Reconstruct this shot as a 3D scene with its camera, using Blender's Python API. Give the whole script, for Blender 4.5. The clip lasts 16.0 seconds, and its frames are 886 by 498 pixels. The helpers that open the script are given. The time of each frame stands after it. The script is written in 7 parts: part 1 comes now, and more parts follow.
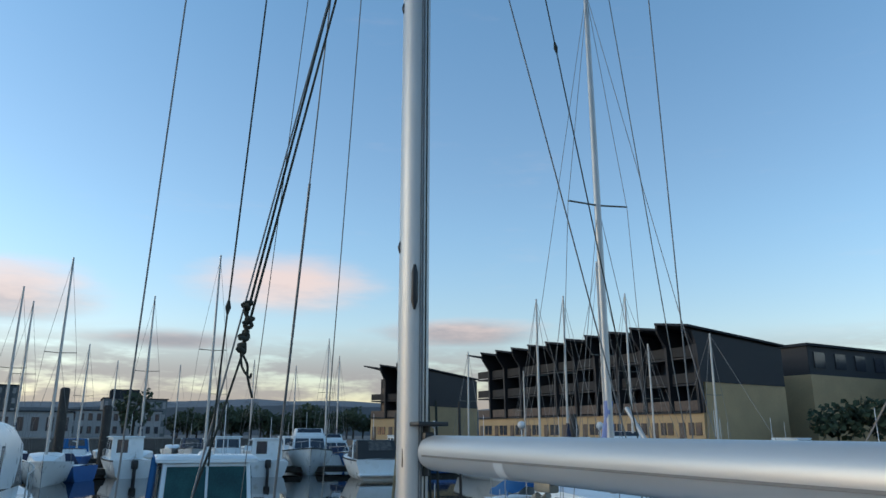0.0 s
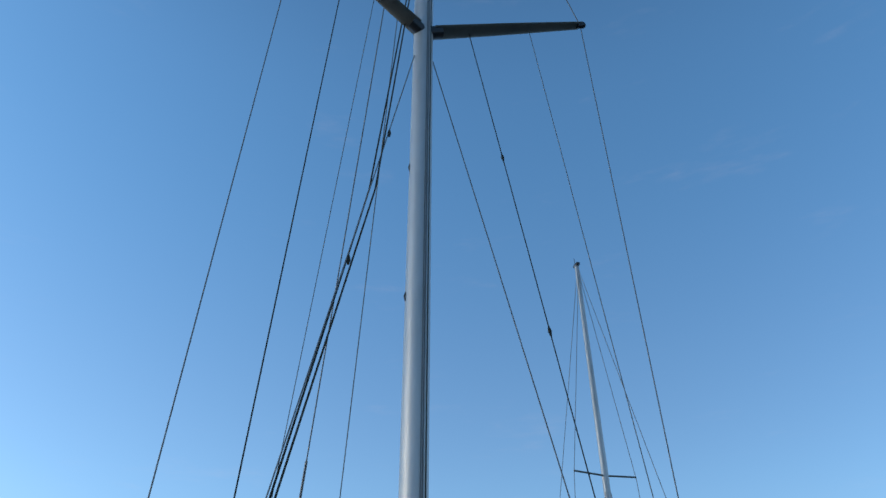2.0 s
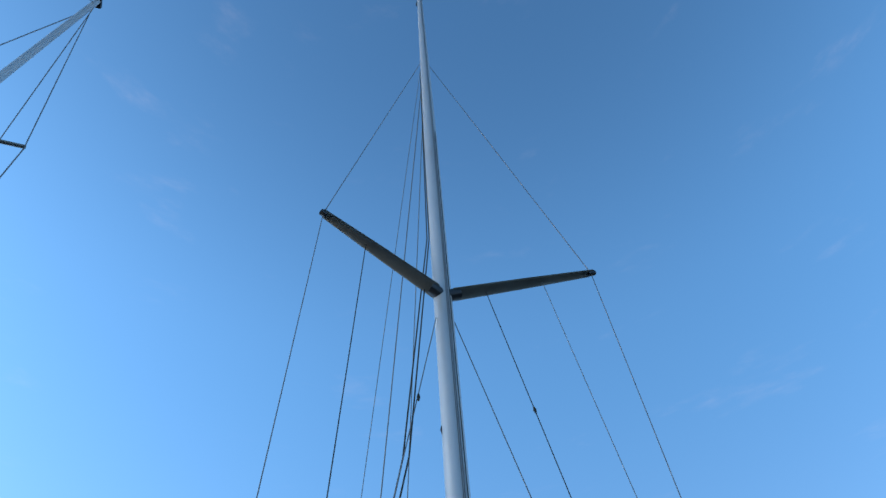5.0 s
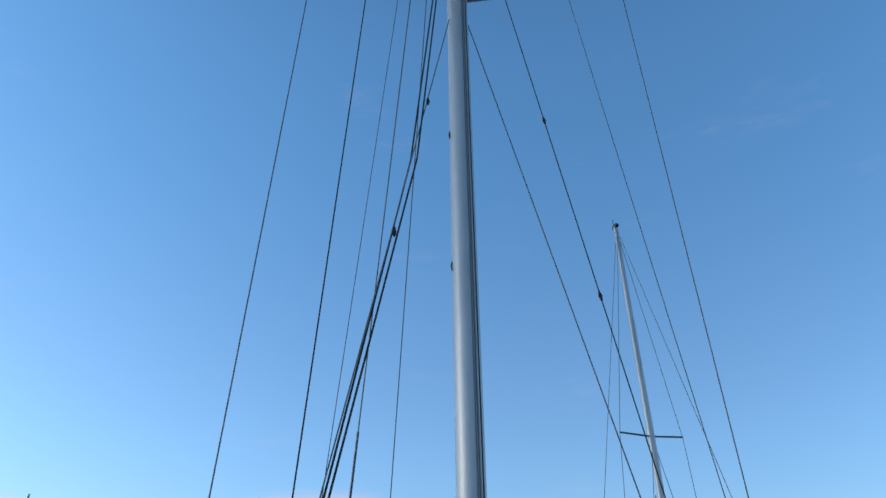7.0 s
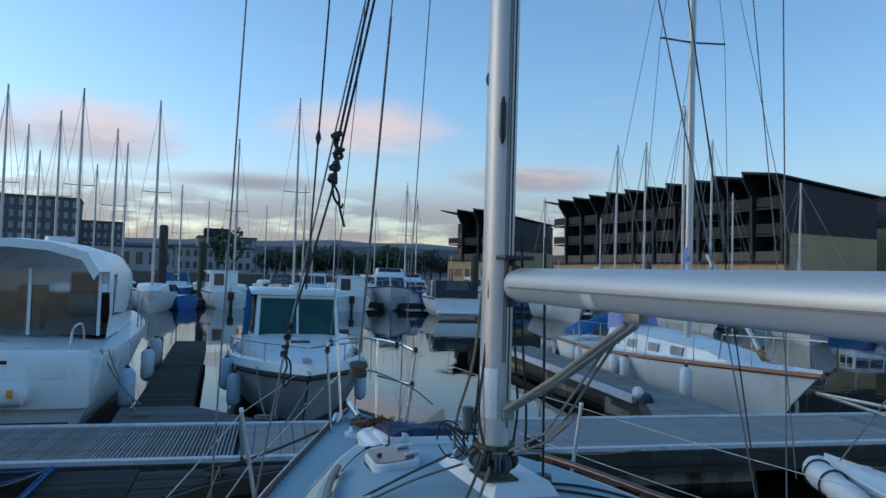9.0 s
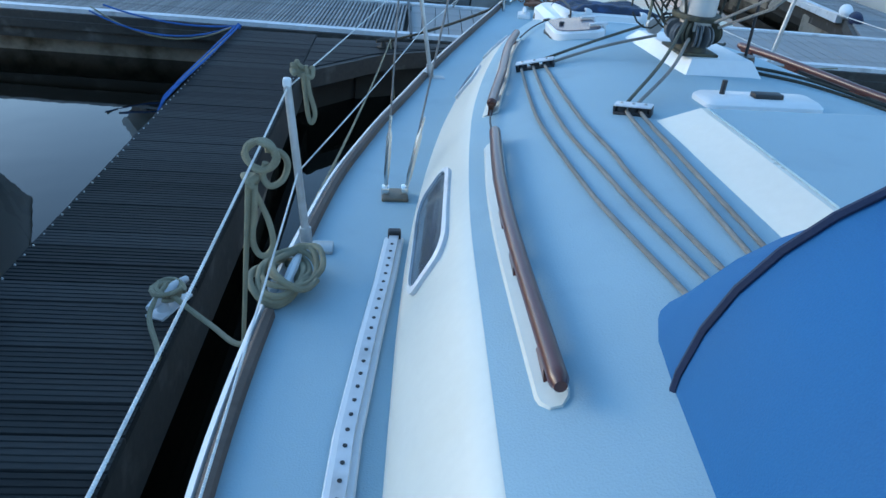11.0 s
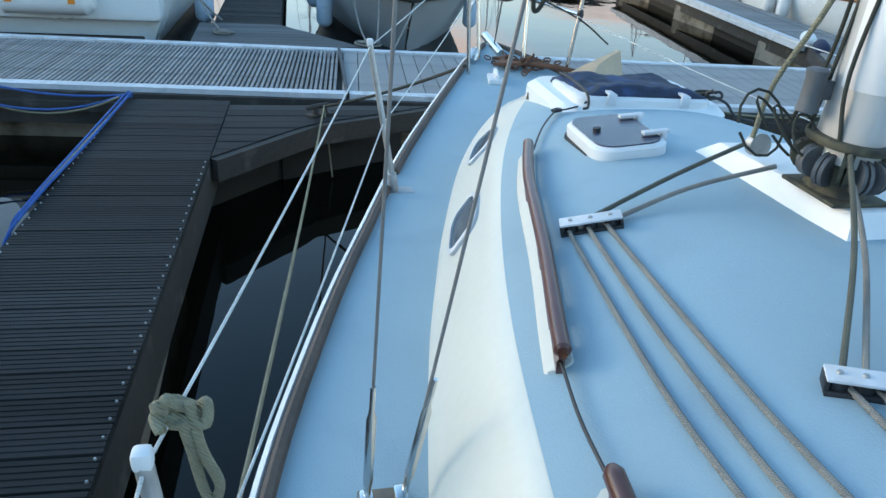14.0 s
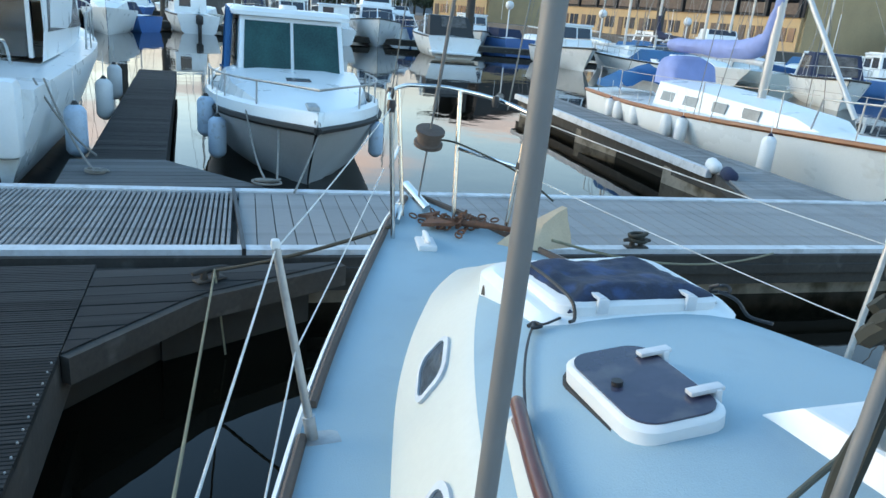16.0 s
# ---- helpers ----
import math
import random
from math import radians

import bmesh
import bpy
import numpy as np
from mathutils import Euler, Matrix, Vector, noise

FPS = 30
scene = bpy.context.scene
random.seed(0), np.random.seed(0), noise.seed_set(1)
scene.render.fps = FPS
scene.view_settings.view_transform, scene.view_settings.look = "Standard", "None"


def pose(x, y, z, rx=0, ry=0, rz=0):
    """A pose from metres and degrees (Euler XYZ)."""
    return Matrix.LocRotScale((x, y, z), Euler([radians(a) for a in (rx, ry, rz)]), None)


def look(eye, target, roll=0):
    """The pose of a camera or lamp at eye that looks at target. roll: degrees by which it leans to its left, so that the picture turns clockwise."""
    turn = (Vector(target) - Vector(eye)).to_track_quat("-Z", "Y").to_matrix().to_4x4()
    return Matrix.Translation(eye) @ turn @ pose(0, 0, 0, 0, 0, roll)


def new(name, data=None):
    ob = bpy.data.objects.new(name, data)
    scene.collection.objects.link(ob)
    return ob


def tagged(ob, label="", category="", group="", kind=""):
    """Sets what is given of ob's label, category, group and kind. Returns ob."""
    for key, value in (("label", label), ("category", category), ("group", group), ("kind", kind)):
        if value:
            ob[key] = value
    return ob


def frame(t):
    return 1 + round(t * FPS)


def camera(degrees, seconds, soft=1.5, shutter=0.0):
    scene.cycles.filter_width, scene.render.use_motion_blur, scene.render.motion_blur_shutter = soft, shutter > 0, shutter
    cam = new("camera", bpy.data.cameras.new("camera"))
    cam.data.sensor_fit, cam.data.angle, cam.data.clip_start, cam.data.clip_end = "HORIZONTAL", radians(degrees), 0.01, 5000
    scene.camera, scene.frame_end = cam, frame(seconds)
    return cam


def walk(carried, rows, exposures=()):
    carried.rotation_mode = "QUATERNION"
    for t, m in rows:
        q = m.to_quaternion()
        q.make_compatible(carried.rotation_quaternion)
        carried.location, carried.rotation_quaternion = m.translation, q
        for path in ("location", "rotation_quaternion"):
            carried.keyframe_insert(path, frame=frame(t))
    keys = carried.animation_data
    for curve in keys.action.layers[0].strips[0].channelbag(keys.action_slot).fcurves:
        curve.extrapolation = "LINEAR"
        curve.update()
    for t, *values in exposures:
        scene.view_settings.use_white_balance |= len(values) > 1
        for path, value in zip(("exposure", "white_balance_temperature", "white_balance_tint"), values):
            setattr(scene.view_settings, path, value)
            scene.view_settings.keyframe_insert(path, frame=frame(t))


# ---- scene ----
cam = camera(63.9, 16.0)
PATH = [
    (0, (-1.324, -3.224, 2.441), (-0.529, -1.46, 2.948), 0.2),
    (0.5, (-1.347, -3.238, 2.445), (-0.577, -1.547, 3.185), -0.1),
    (1, (-1.357, -3.294, 2.485), (-0.623, -1.666, 3.385), 0.0),
    (1.5, (-1.363, -3.307, 2.51), (-0.66, -1.746, 3.543), 0.1),
    (2, (-1.359, -3.322, 2.511), (-0.694, -1.838, 3.675), 0.0),
    (2.5, (-1.378, -3.349, 2.512), (-0.789, -1.964, 3.83), -0.4),
    (3, (-1.402, -3.378, 2.529), (-0.873, -2.124, 3.994), -1.9),
    (5.3, (-1.397, -3.362, 2.536), (-0.967, -2.321, 4.19), -4.7),
    (5.5, (-1.397, -3.362, 2.537), (-0.952, -2.256, 4.143), -4.1),
    (6, (-1.418, -3.339, 2.542), (-0.923, -2.059, 3.996), -2.5),
    (6.5, (-1.427, -3.288, 2.545), (-0.879, -1.839, 3.809), -1.4),
    (7, (-1.407, -3.266, 2.546), (-0.812, -1.697, 3.634), -0.4),
    (7.5, (-1.375, -3.267, 2.53), (-0.765, -1.577, 3.409), 0.2),
    (8, (-1.357, -3.24, 2.49), (-0.737, -1.421, 3.042), 1.3),
    (8.5, (-1.344, -3.198, 2.451), (-0.697, -1.323, 2.708), 2.0),
    (9, (-1.352, -3.162, 2.393), (-0.726, -1.264, 2.47), 1.8),
    (9.5, (-1.382, -3.15, 2.314), (-0.83, -1.232, 2.171), 1.9),
    (10, (-1.401, -3.123, 2.23), (-0.938, -1.235, 1.761), 4.4),
    (10.2, (-1.408, -3.122, 2.192), (-0.987, -1.264, 1.582), 4.8),
    (12.3, (-1.466, -2.399, 2.095), (-1.409, -0.733, 0.99), 4.0),
    (12.5, (-1.498, -2.284, 2.096), (-1.373, -0.612, 1.007), 4.7),
    (13, (-1.502, -2.044, 2.097), (-1.242, -0.371, 1.034), 6.3),
    (13.5, (-1.445, -1.794, 2.121), (-1.103, -0.074, 1.16), 5.4),
    (14, (-1.465, -1.519, 2.131), (-1.044, 0.206, 1.212), 4.3),
    (14.5, (-1.477, -1.283, 2.137), (-0.935, 0.45, 1.298), 4.0),
    (15, (-1.431, -1.002, 2.155), (-0.838, 0.736, 1.361), 5.2),
    (15.5, (-1.415, -0.755, 2.17), (-0.766, 0.992, 1.445), 6.4),
    (16, (-1.38, -0.566, 2.197), (-0.683, 1.201, 1.572), 5.2),
]
EXPOSURE = [(0, 1.0, 6900), (2.5, 0.75, 6000), (5.5, 1.42, 6000), (7, 0.85, 5900), (8.5, 0.74, 5950), (9, 0.85, 6150), (10, 1.6, 6100), (12.5, 2.2, 7000), (16, 2.33, 7700)]
walk(cam, [(t, look(eye, target, roll)) for t, eye, target, roll in PATH], [(t, e, k, 10) for t, e, k in EXPOSURE])


# ---- world, sun ----
world = bpy.data.worlds.new("dusk_sky")
scene.world = world
world.use_nodes = True
wn, wl = world.node_tree.nodes, world.node_tree.links
wn.clear()


def wnode(kind, **kw):
    n = wn.new(kind)
    for k, v in kw.items():
        n.inputs[k].default_value = v
    return n


def wmath(op, a, b=None, c=None, clamp=False):
    n = wn.new("ShaderNodeMath")
    n.operation, n.use_clamp = op, clamp
    for i, v in enumerate((a, b, c)):
        if v is None:
            continue
        if isinstance(v, (int, float)):
            n.inputs[i].default_value = v
        else:
            wl.new(v, n.inputs[i])
    return n.outputs[0]


def smooth(value, lo, hi):
    n = wn.new("ShaderNodeMapRange")
    n.interpolation_type = "SMOOTHSTEP"
    wl.new(value, n.inputs[0])
    n.inputs[1].default_value, n.inputs[2].default_value = lo, hi
    return n.outputs[0]


SUN_BEARING = -62.0  # degrees clockwise from +y, where the low sun stands
SUN_HEIGHT = 14.0
sky = wn.new("ShaderNodeTexSky")
sky.sky_type, sky.sun_disc = "NISHITA", False
sky.sun_elevation, sky.sun_rotation = radians(SUN_HEIGHT), radians(SUN_BEARING)
sky.altitude, sky.air_density, sky.dust_density, sky.ozone_density = 0, 1.0, 0.6, 2.0
coord = wn.new("ShaderNodeTexCoord")
split = wn.new("ShaderNodeSeparateXYZ")
wl.new(coord.outputs["Generated"], split.inputs[0])
up = split.outputs[2]
stretch = wn.new("ShaderNodeMapping")
stretch.inputs["Scale"].default_value = (1, 1, 4.5)
wl.new(coord.outputs["Generated"], stretch.inputs[0])
puffs = wnode("ShaderNodeTexNoise", Scale=5.0, Detail=6.0, Roughness=0.55)
wl.new(stretch.outputs[0], puffs.inputs["Vector"])
fine_puffs = wnode("ShaderNodeTexNoise", Scale=16.0, Detail=5.0, Roughness=0.6)
wl.new(stretch.outputs[0], fine_puffs.inputs["Vector"])
mixed = wmath("ADD", wmath("MULTIPLY", puffs.outputs[0], 0.65), wmath("MULTIPLY", fine_puffs.outputs[0], 0.35))


def cloud_bank(bearing, elev, wide, high):
    """How deep a direction lies in one cloud: 1 in its middle, 0 at its rim."""
    b, e = radians(bearing), radians(elev)
    axis = Vector((math.cos(b), -math.sin(b), 0))
    dot = wn.new("ShaderNodeVectorMath")
    dot.operation = "DOT_PRODUCT"
    wl.new(coord.outputs["Generated"], dot.inputs[0])
    dot.inputs[1].default_value = axis
    ahead = wn.new("ShaderNodeVectorMath")
    ahead.operation = "DOT_PRODUCT"
    wl.new(coord.outputs["Generated"], ahead.inputs[0])
    ahead.inputs[1].default_value = (math.sin(b), math.cos(b), 0)
    du = wmath("DIVIDE", dot.outputs["Value"], math.tan(radians(wide)))
    dv = wmath("DIVIDE", wmath("SUBTRACT", up, math.sin(e)), math.sin(radians(high)))
    r = wmath("ADD", wmath("MULTIPLY", du, du), wmath("MULTIPLY", dv, dv))
    front = wmath("GREATER_THAN", ahead.outputs["Value"], 0.0)
    return wmath("MULTIPLY", wmath("SUBTRACT", 1.0, wmath("SQRT", r), clamp=True), front)


banks = None
for args in ((12.0, 11.6, 9.5, 3.0), (26.0, 7.9, 9.0, 1.7), (-8.5, 9.6, 8.5, 3.4), (-16.0, 9.0, 9.0, 2.8), (3.0, 6.8, 10.0, 1.2), (-34.0, 8.0, 11.0, 2.0)):
    b = cloud_bank(*args)
    banks = b if banks is None else wmath("MAXIMUM", banks, b)
low = wmath("MULTIPLY", smooth(up, 0.15, 0.07), smooth(mixed, 0.38, 0.52))
cover = wmath("MAXIMUM", smooth(wmath("ADD", banks, wmath("SUBTRACT", mixed, 0.5)), 0.05, 0.85), wmath("MULTIPLY", low, 0.95))
body = wn.new("ShaderNodeMix")
body.data_type = "RGBA"
wl.new(smooth(wmath("ADD", up, wmath("MULTIPLY", wmath("SUBTRACT", fine_puffs.outputs[0], 0.5), 0.09)), 0.1, 0.2), body.inputs["Factor"])
body.inputs["A"].default_value = (1.0, 0.94, 1.12, 1)
body.inputs["B"].default_value = (3.1, 2.45, 2.3, 1)
tint = wn.new("ShaderNodeMix")
tint.data_type = "RGBA"
wl.new(wmath("MULTIPLY", cover, 0.8), tint.inputs["Factor"])
haze = wn.new("ShaderNodeValToRGB")
wl.new(up, haze.inputs[0])
haze.color_ramp.interpolation = "EASE"
haze.color_ramp.elements[0].position, haze.color_ramp.elements[0].color = 0.0, (0.74, 0.66, 0.65, 1)
haze.color_ramp.elements[1].position, haze.color_ramp.elements[1].color = 0.72, (0.61, 0.87, 0.96, 1)
mid_stop = haze.color_ramp.elements.new(0.3)
mid_stop.color = (0.69, 0.81, 0.87, 1)
top_stop = haze.color_ramp.elements.new(1.0)
top_stop.color = (0.4, 0.58, 0.66, 1)
veil = wn.new("ShaderNodeMix")
veil.data_type, veil.blend_type = "RGBA", "MULTIPLY"
veil.inputs["Factor"].default_value = 1.0
wl.new(sky.outputs[0], veil.inputs["A"])
wl.new(haze.outputs[0], veil.inputs["B"])
wl.new(veil.outputs["Result"], tint.inputs["A"])
wl.new(body.outputs["Result"], tint.inputs["B"])
back = wnode("ShaderNodeBackground", Strength=0.15)
wl.new(tint.outputs["Result"], back.inputs[0])
wout = wn.new("ShaderNodeOutputWorld")
wl.new(back.outputs[0], wout.inputs[0])

sun = new("sun", bpy.data.lights.new("sun", "SUN"))
sun.data.energy, sun.data.angle, sun.data.color = 0.15, radians(25), (1.0, 0.86, 0.74)
sb = radians(SUN_BEARING)
sun.matrix_world = look((0, 0, 0), (-math.sin(sb), -math.cos(sb), -math.tan(radians(16))))


# ---- materials ----
def material(name, col, rough=0.5, metal=0.0, var=0.18, scale=3.0, fine=40.0, bump=0.15, spec=0.5, dirt=None, dirt_at=(0.58, 0.72), per_piece=0.0, stretch_by=None, coat=0.0, dirt_scale=None):
    """Principled surface with blotches, fine grain, bump and, if asked for, dirt in patches."""
    m = bpy.data.materials.new(name)
    m.use_nodes = True
    n, l = m.node_tree.nodes, m.node_tree.links
    b = n["Principled BSDF"]
    b.inputs["Metallic"].default_value, b.inputs["Specular IOR Level"].default_value = metal, spec
    b.inputs["Coat Weight"].default_value = coat
    tc = n.new("ShaderNodeTexCoord")
    vec = tc.outputs["Object"]
    if stretch_by:
        mp = n.new("ShaderNodeMapping")
        mp.inputs["Scale"].default_value = stretch_by
        l.new(vec, mp.inputs[0])
        vec = mp.outputs[0]
    big, small = n.new("ShaderNodeTexNoise"), n.new("ShaderNodeTexNoise")
    for node, s, d in ((big, scale, 4.0), (small, fine, 3.0)):
        l.new(vec, node.inputs["Vector"])
        node.inputs["Scale"].default_value, node.inputs["Detail"].default_value = s, d
    mix = n.new("ShaderNodeMath")
    mix.operation = "MULTIPLY_ADD"
    l.new(small.outputs[0], mix.inputs[0])
    mix.inputs[1].default_value = 0.5
    l.new(big.outputs[0], mix.inputs[2])
    rng = n.new("ShaderNodeMapRange")
    l.new(mix.outputs[0], rng.inputs[0])
    rng.inputs[1].default_value, rng.inputs[2].default_value = 0.45, 1.05
    rng.inputs[3].default_value, rng.inputs[4].default_value = 1 - var, 1 + var
    value = rng.outputs[0]
    if per_piece:
        info = n.new("ShaderNodeObjectInfo")
        r2 = n.new("ShaderNodeMapRange")
        l.new(info.outputs["Random"], r2.inputs[0])
        r2.inputs[3].default_value, r2.inputs[4].default_value = 1 - per_piece, 1 + per_piece
        mm = n.new("ShaderNodeMath")
        mm.operation = "MULTIPLY"
        l.new(value, mm.inputs[0]), l.new(r2.outputs[0], mm.inputs[1])
        value = mm.outputs[0]
    hue = n.new("ShaderNodeHueSaturation")
    hue.inputs["Color"].default_value = (*col, 1)
    l.new(value, hue.inputs["Value"])
    out = hue.outputs[0]
    if dirt:
        dn = n.new("ShaderNodeTexNoise")
        l.new(vec, dn.inputs["Vector"])
        dn.inputs["Scale"].default_value, dn.inputs["Detail"].default_value = dirt_scale or scale * 1.7, 7.0
        dr = n.new("ShaderNodeMapRange")
        l.new(dn.outputs[0], dr.inputs[0])
        dr.inputs[1].default_value, dr.inputs[2].default_value = dirt_at
        dm = n.new("ShaderNodeMix")
        dm.data_type = "RGBA"
        l.new(dr.outputs[0], dm.inputs["Factor"])
        l.new(out, dm.inputs["A"])
        dm.inputs["B"].default_value = (*dirt, 1)
        out = dm.outputs["Result"]
    l.new(out, b.inputs["Base Color"])
    rr = n.new("ShaderNodeMapRange")
    l.new(big.outputs[0], rr.inputs[0])
    rr.inputs[3].default_value, rr.inputs[4].default_value = max(0.02, rough - 0.12), min(1, rough + 0.12)
    l.new(rr.outputs[0], b.inputs["Roughness"])
    if bump:
        bp = n.new("ShaderNodeBump")
        bp.inputs["Strength"].default_value, bp.inputs["Distance"].default_value = bump, 0.004
        l.new(small.outputs[0], bp.inputs["Height"])
        l.new(bp.outputs[0], b.inputs["Normal"])
    return m


GELCOAT = material("gelcoat_white", (0.72, 0.76, 0.77), 0.3, var=0.05, scale=1.5, bump=0.02, dirt=(0.5, 0.5, 0.44), dirt_at=(0.62, 0.9))
CREAM = material("gelcoat_cream", (0.6, 0.59, 0.525), 0.32, var=0.05, scale=2, bump=0.02, dirt=(0.6, 0.57, 0.47), dirt_at=(0.6, 0.95))
DECK_BLUE = material("deck_paint_blue", (0.285, 0.405, 0.46), 0.75, var=0.06, scale=2.2, fine=220, bump=0.35, dirt=(0.24, 0.34, 0.4), dirt_at=(0.55, 0.85))
GREY_HULL = material("hull_grey", (0.4, 0.42, 0.43), 0.5, var=0.1, bump=0.02)
ANTIFOUL = material("antifouling_dark", (0.03, 0.035, 0.05), 0.8, var=0.2)
BLUE_HULL = material("hull_blue", (0.03, 0.13, 0.35), 0.35, var=0.08, bump=0.02)
TEAK = material("varnished_teak", (0.1, 0.028, 0.018), 0.35, var=0.35, scale=4, fine=90, bump=0.1, stretch_by=(1, 0.15, 1), dirt=(0.3, 0.13, 0.05), dirt_at=(0.62, 0.75), coat=0.3)
TRIM_WOOD = material("oiled_trim", (0.27, 0.105, 0.045), 0.5, var=0.3, scale=3, fine=60, bump=0.1)
TOE_WOOD = material("weathered_toe_rail", (0.1, 0.07, 0.055), 0.7, var=0.35, scale=3, fine=60, bump=0.2)
ALU = material("mast_aluminium", (0.5, 0.5, 0.49), 0.42, 0.35, var=0.1, scale=1.2, fine=25, bump=0.03, dirt=(0.36, 0.35, 0.32), dirt_at=(0.56, 0.8), stretch_by=(1, 1, 0.25))
BOOM_ALU = material("boom_aluminium", (0.53, 0.53, 0.52), 0.36, 0.35, var=0.06, scale=1.2, fine=20, bump=0.03, dirt=(0.45, 0.45, 0.43), dirt_at=(0.58, 0.85), stretch_by=(1, 0.2, 1))
SPREADER = material("spreader_grey", (0.16, 0.155, 0.13), 0.5, 0.4, var=0.2)
STEEL = material("stainless_steel", (0.62, 0.62, 0.6), 0.22, 1.0, var=0.08, scale=10, bump=0.02)
DULL_STEEL = material("galvanised_steel", (0.4, 0.41, 0.41), 0.5, 0.8, var=0.25, scale=14, bump=0.1)
WIRE = material("rigging_wire", (0.19, 0.185, 0.18), 0.55, 0.3, var=0.12, scale=20, bump=0.0)
BLACK = material("black_plastic", (0.018, 0.018, 0.02), 0.5, var=0.2)
RUST = material("rusty_chain", (0.13, 0.055, 0.03), 0.85, var=0.5, scale=25, bump=0.4)
VANG_TUBE = material("tarnished_tube", (0.3, 0.275, 0.22), 0.45, 0.3, var=0.2, scale=6, bump=0.05)
MAST_FOOT = material("weathered_mast_foot", (0.075, 0.07, 0.045), 0.75, 0.2, var=0.45, scale=12, fine=60, bump=0.4, dirt=(0.03, 0.03, 0.028), dirt_at=(0.45, 0.65))
BLOCK_GREY = material("grey_block_cheek", (0.09, 0.095, 0.1), 0.55, var=0.3, scale=15, bump=0.2)
BRONZE = material("weathered_bronze", (0.17, 0.135, 0.1), 0.5, 0.6, var=0.35, scale=25, bump=0.2)
CABIN_PANE = material("cabin_pane", (0.075, 0.09, 0.105), 0.1, var=0.25, scale=2.5, bump=0.0, spec=0.7)
PORT_PANE = material("grey_port_pane", (0.2, 0.215, 0.22), 0.15, var=0.3, scale=3, bump=0.0, spec=0.7)
GLASS_DARK = material("smoked_acrylic", (0.035, 0.042, 0.055), 0.12, var=0.1, scale=3, bump=0.0, spec=0.6)
HATCH_ACRYLIC = material("hatch_acrylic", (0.03, 0.033, 0.062), 0.2, var=0.2, scale=6, bump=0.02, dirt=(0.1, 0.1, 0.11), dirt_at=(0.5, 0.9))
CANVAS_BLUE = material("canvas_blue", (0.007, 0.098, 0.25), 0.8, var=0.14, scale=2, fine=300, bump=0.3)
CANVAS_NAVY = material("canvas_navy", (0.013, 0.022, 0.055), 0.85, var=0.25, scale=5, fine=200, bump=0.3)
MESH_NAVY = material("navy_mesh", (0.012, 0.022, 0.05), 0.7, var=0.6, scale=7, fine=160, bump=0.5, dirt=(0.02, 0.05, 0.13), dirt_at=(0.5, 0.65))
CANVAS_LILAC = material("canvas_faded_blue", (0.22, 0.28, 0.52), 0.85, var=0.15, scale=4, fine=120, bump=0.3)
CANVAS_SAND = material("canvas_sand", (0.5, 0.385, 0.27), 0.85, var=0.15, scale=6, fine=120, bump=0.3)
VINYL = material("clear_vinyl", (0.1, 0.09, 0.082), 0.14, var=0.55, scale=5, bump=0.05)
WHITE_PLASTIC = material("white_plastic", (0.67, 0.68, 0.68), 0.4, var=0.05, bump=0.02)
FENDER_BLUE = material("fender_pale_blue", (0.38, 0.5, 0.62), 0.5, var=0.12, scale=6, dirt=(0.2, 0.2, 0.2), dirt_at=(0.58, 0.8))
RUBBER = material("black_rubber", (0.025, 0.025, 0.025), 0.7, var=0.2)
ORANGE = material("orange_reflector", (0.8, 0.25, 0.03), 0.4, var=0.05)
CLADDING = material("charcoal_cladding", (0.022, 0.022, 0.026), 0.7, var=0.25, scale=0.6, fine=6, bump=0.1)
RENDER_OCHRE = material("ochre_render", (0.44, 0.31, 0.17), 0.85, var=0.12, scale=0.5, fine=6, bump=0.1)
BALUSTRADE = material("smoked_balustrade", (0.024, 0.024, 0.026), 0.6, spec=0.2, var=0.3, scale=0.4, fine=4, bump=0.05)
ROOF_METAL = material("zinc_roof", (0.045, 0.048, 0.054), 0.95, 0.0, spec=0.0, var=0.15, scale=0.6)
PALE_WALL = material("pale_render", (0.33, 0.33, 0.33), 0.85, var=0.15, scale=0.3, fine=3)
# far cladding, brick and hills: distance haze mixed into the base colours
PALE_GREY = material("hazed_grey_cladding", (0.16, 0.17, 0.18), 0.85, var=0.15, scale=0.3, fine=3)
HAZED_BRICK = material("hazed_dark_brick", (0.095, 0.1, 0.105), 0.85, var=0.2, scale=0.5, fine=8)
HAZED_HILL = material("hazed_far_hill", (0.12, 0.135, 0.15), 1.0, var=0.2, scale=0.02, fine=0.1, bump=0)
QUAY = material("quay_stone", (0.12, 0.11, 0.1), 0.9, var=0.25, scale=0.5, fine=6, bump=0.3)
BARK = material("bark", (0.05, 0.04, 0.03), 0.9, var=0.3)
LEAVES = material("leaves", (0.045, 0.06, 0.025), 0.8, var=0.4, scale=1.5, fine=8, bump=0)
PLANK_DARK = material("wet_dark_plank", (0.027, 0.0265, 0.026), 0.74, spec=0.2, var=0.3, scale=2.5, fine=45, bump=0.3, per_piece=0.45, stretch_by=(0.25, 2, 1), dirt=(0.03, 0.03, 0.029), dirt_at=(0.52, 0.75))
PLANK_GREY = material("weathered_grey_plank", (0.23, 0.227, 0.223), 0.8, var=0.22, scale=2.0, fine=40, bump=0.3, per_piece=0.2, stretch_by=(2, 0.3, 1), dirt=(0.12, 0.115, 0.11), dirt_at=(0.5, 0.75))
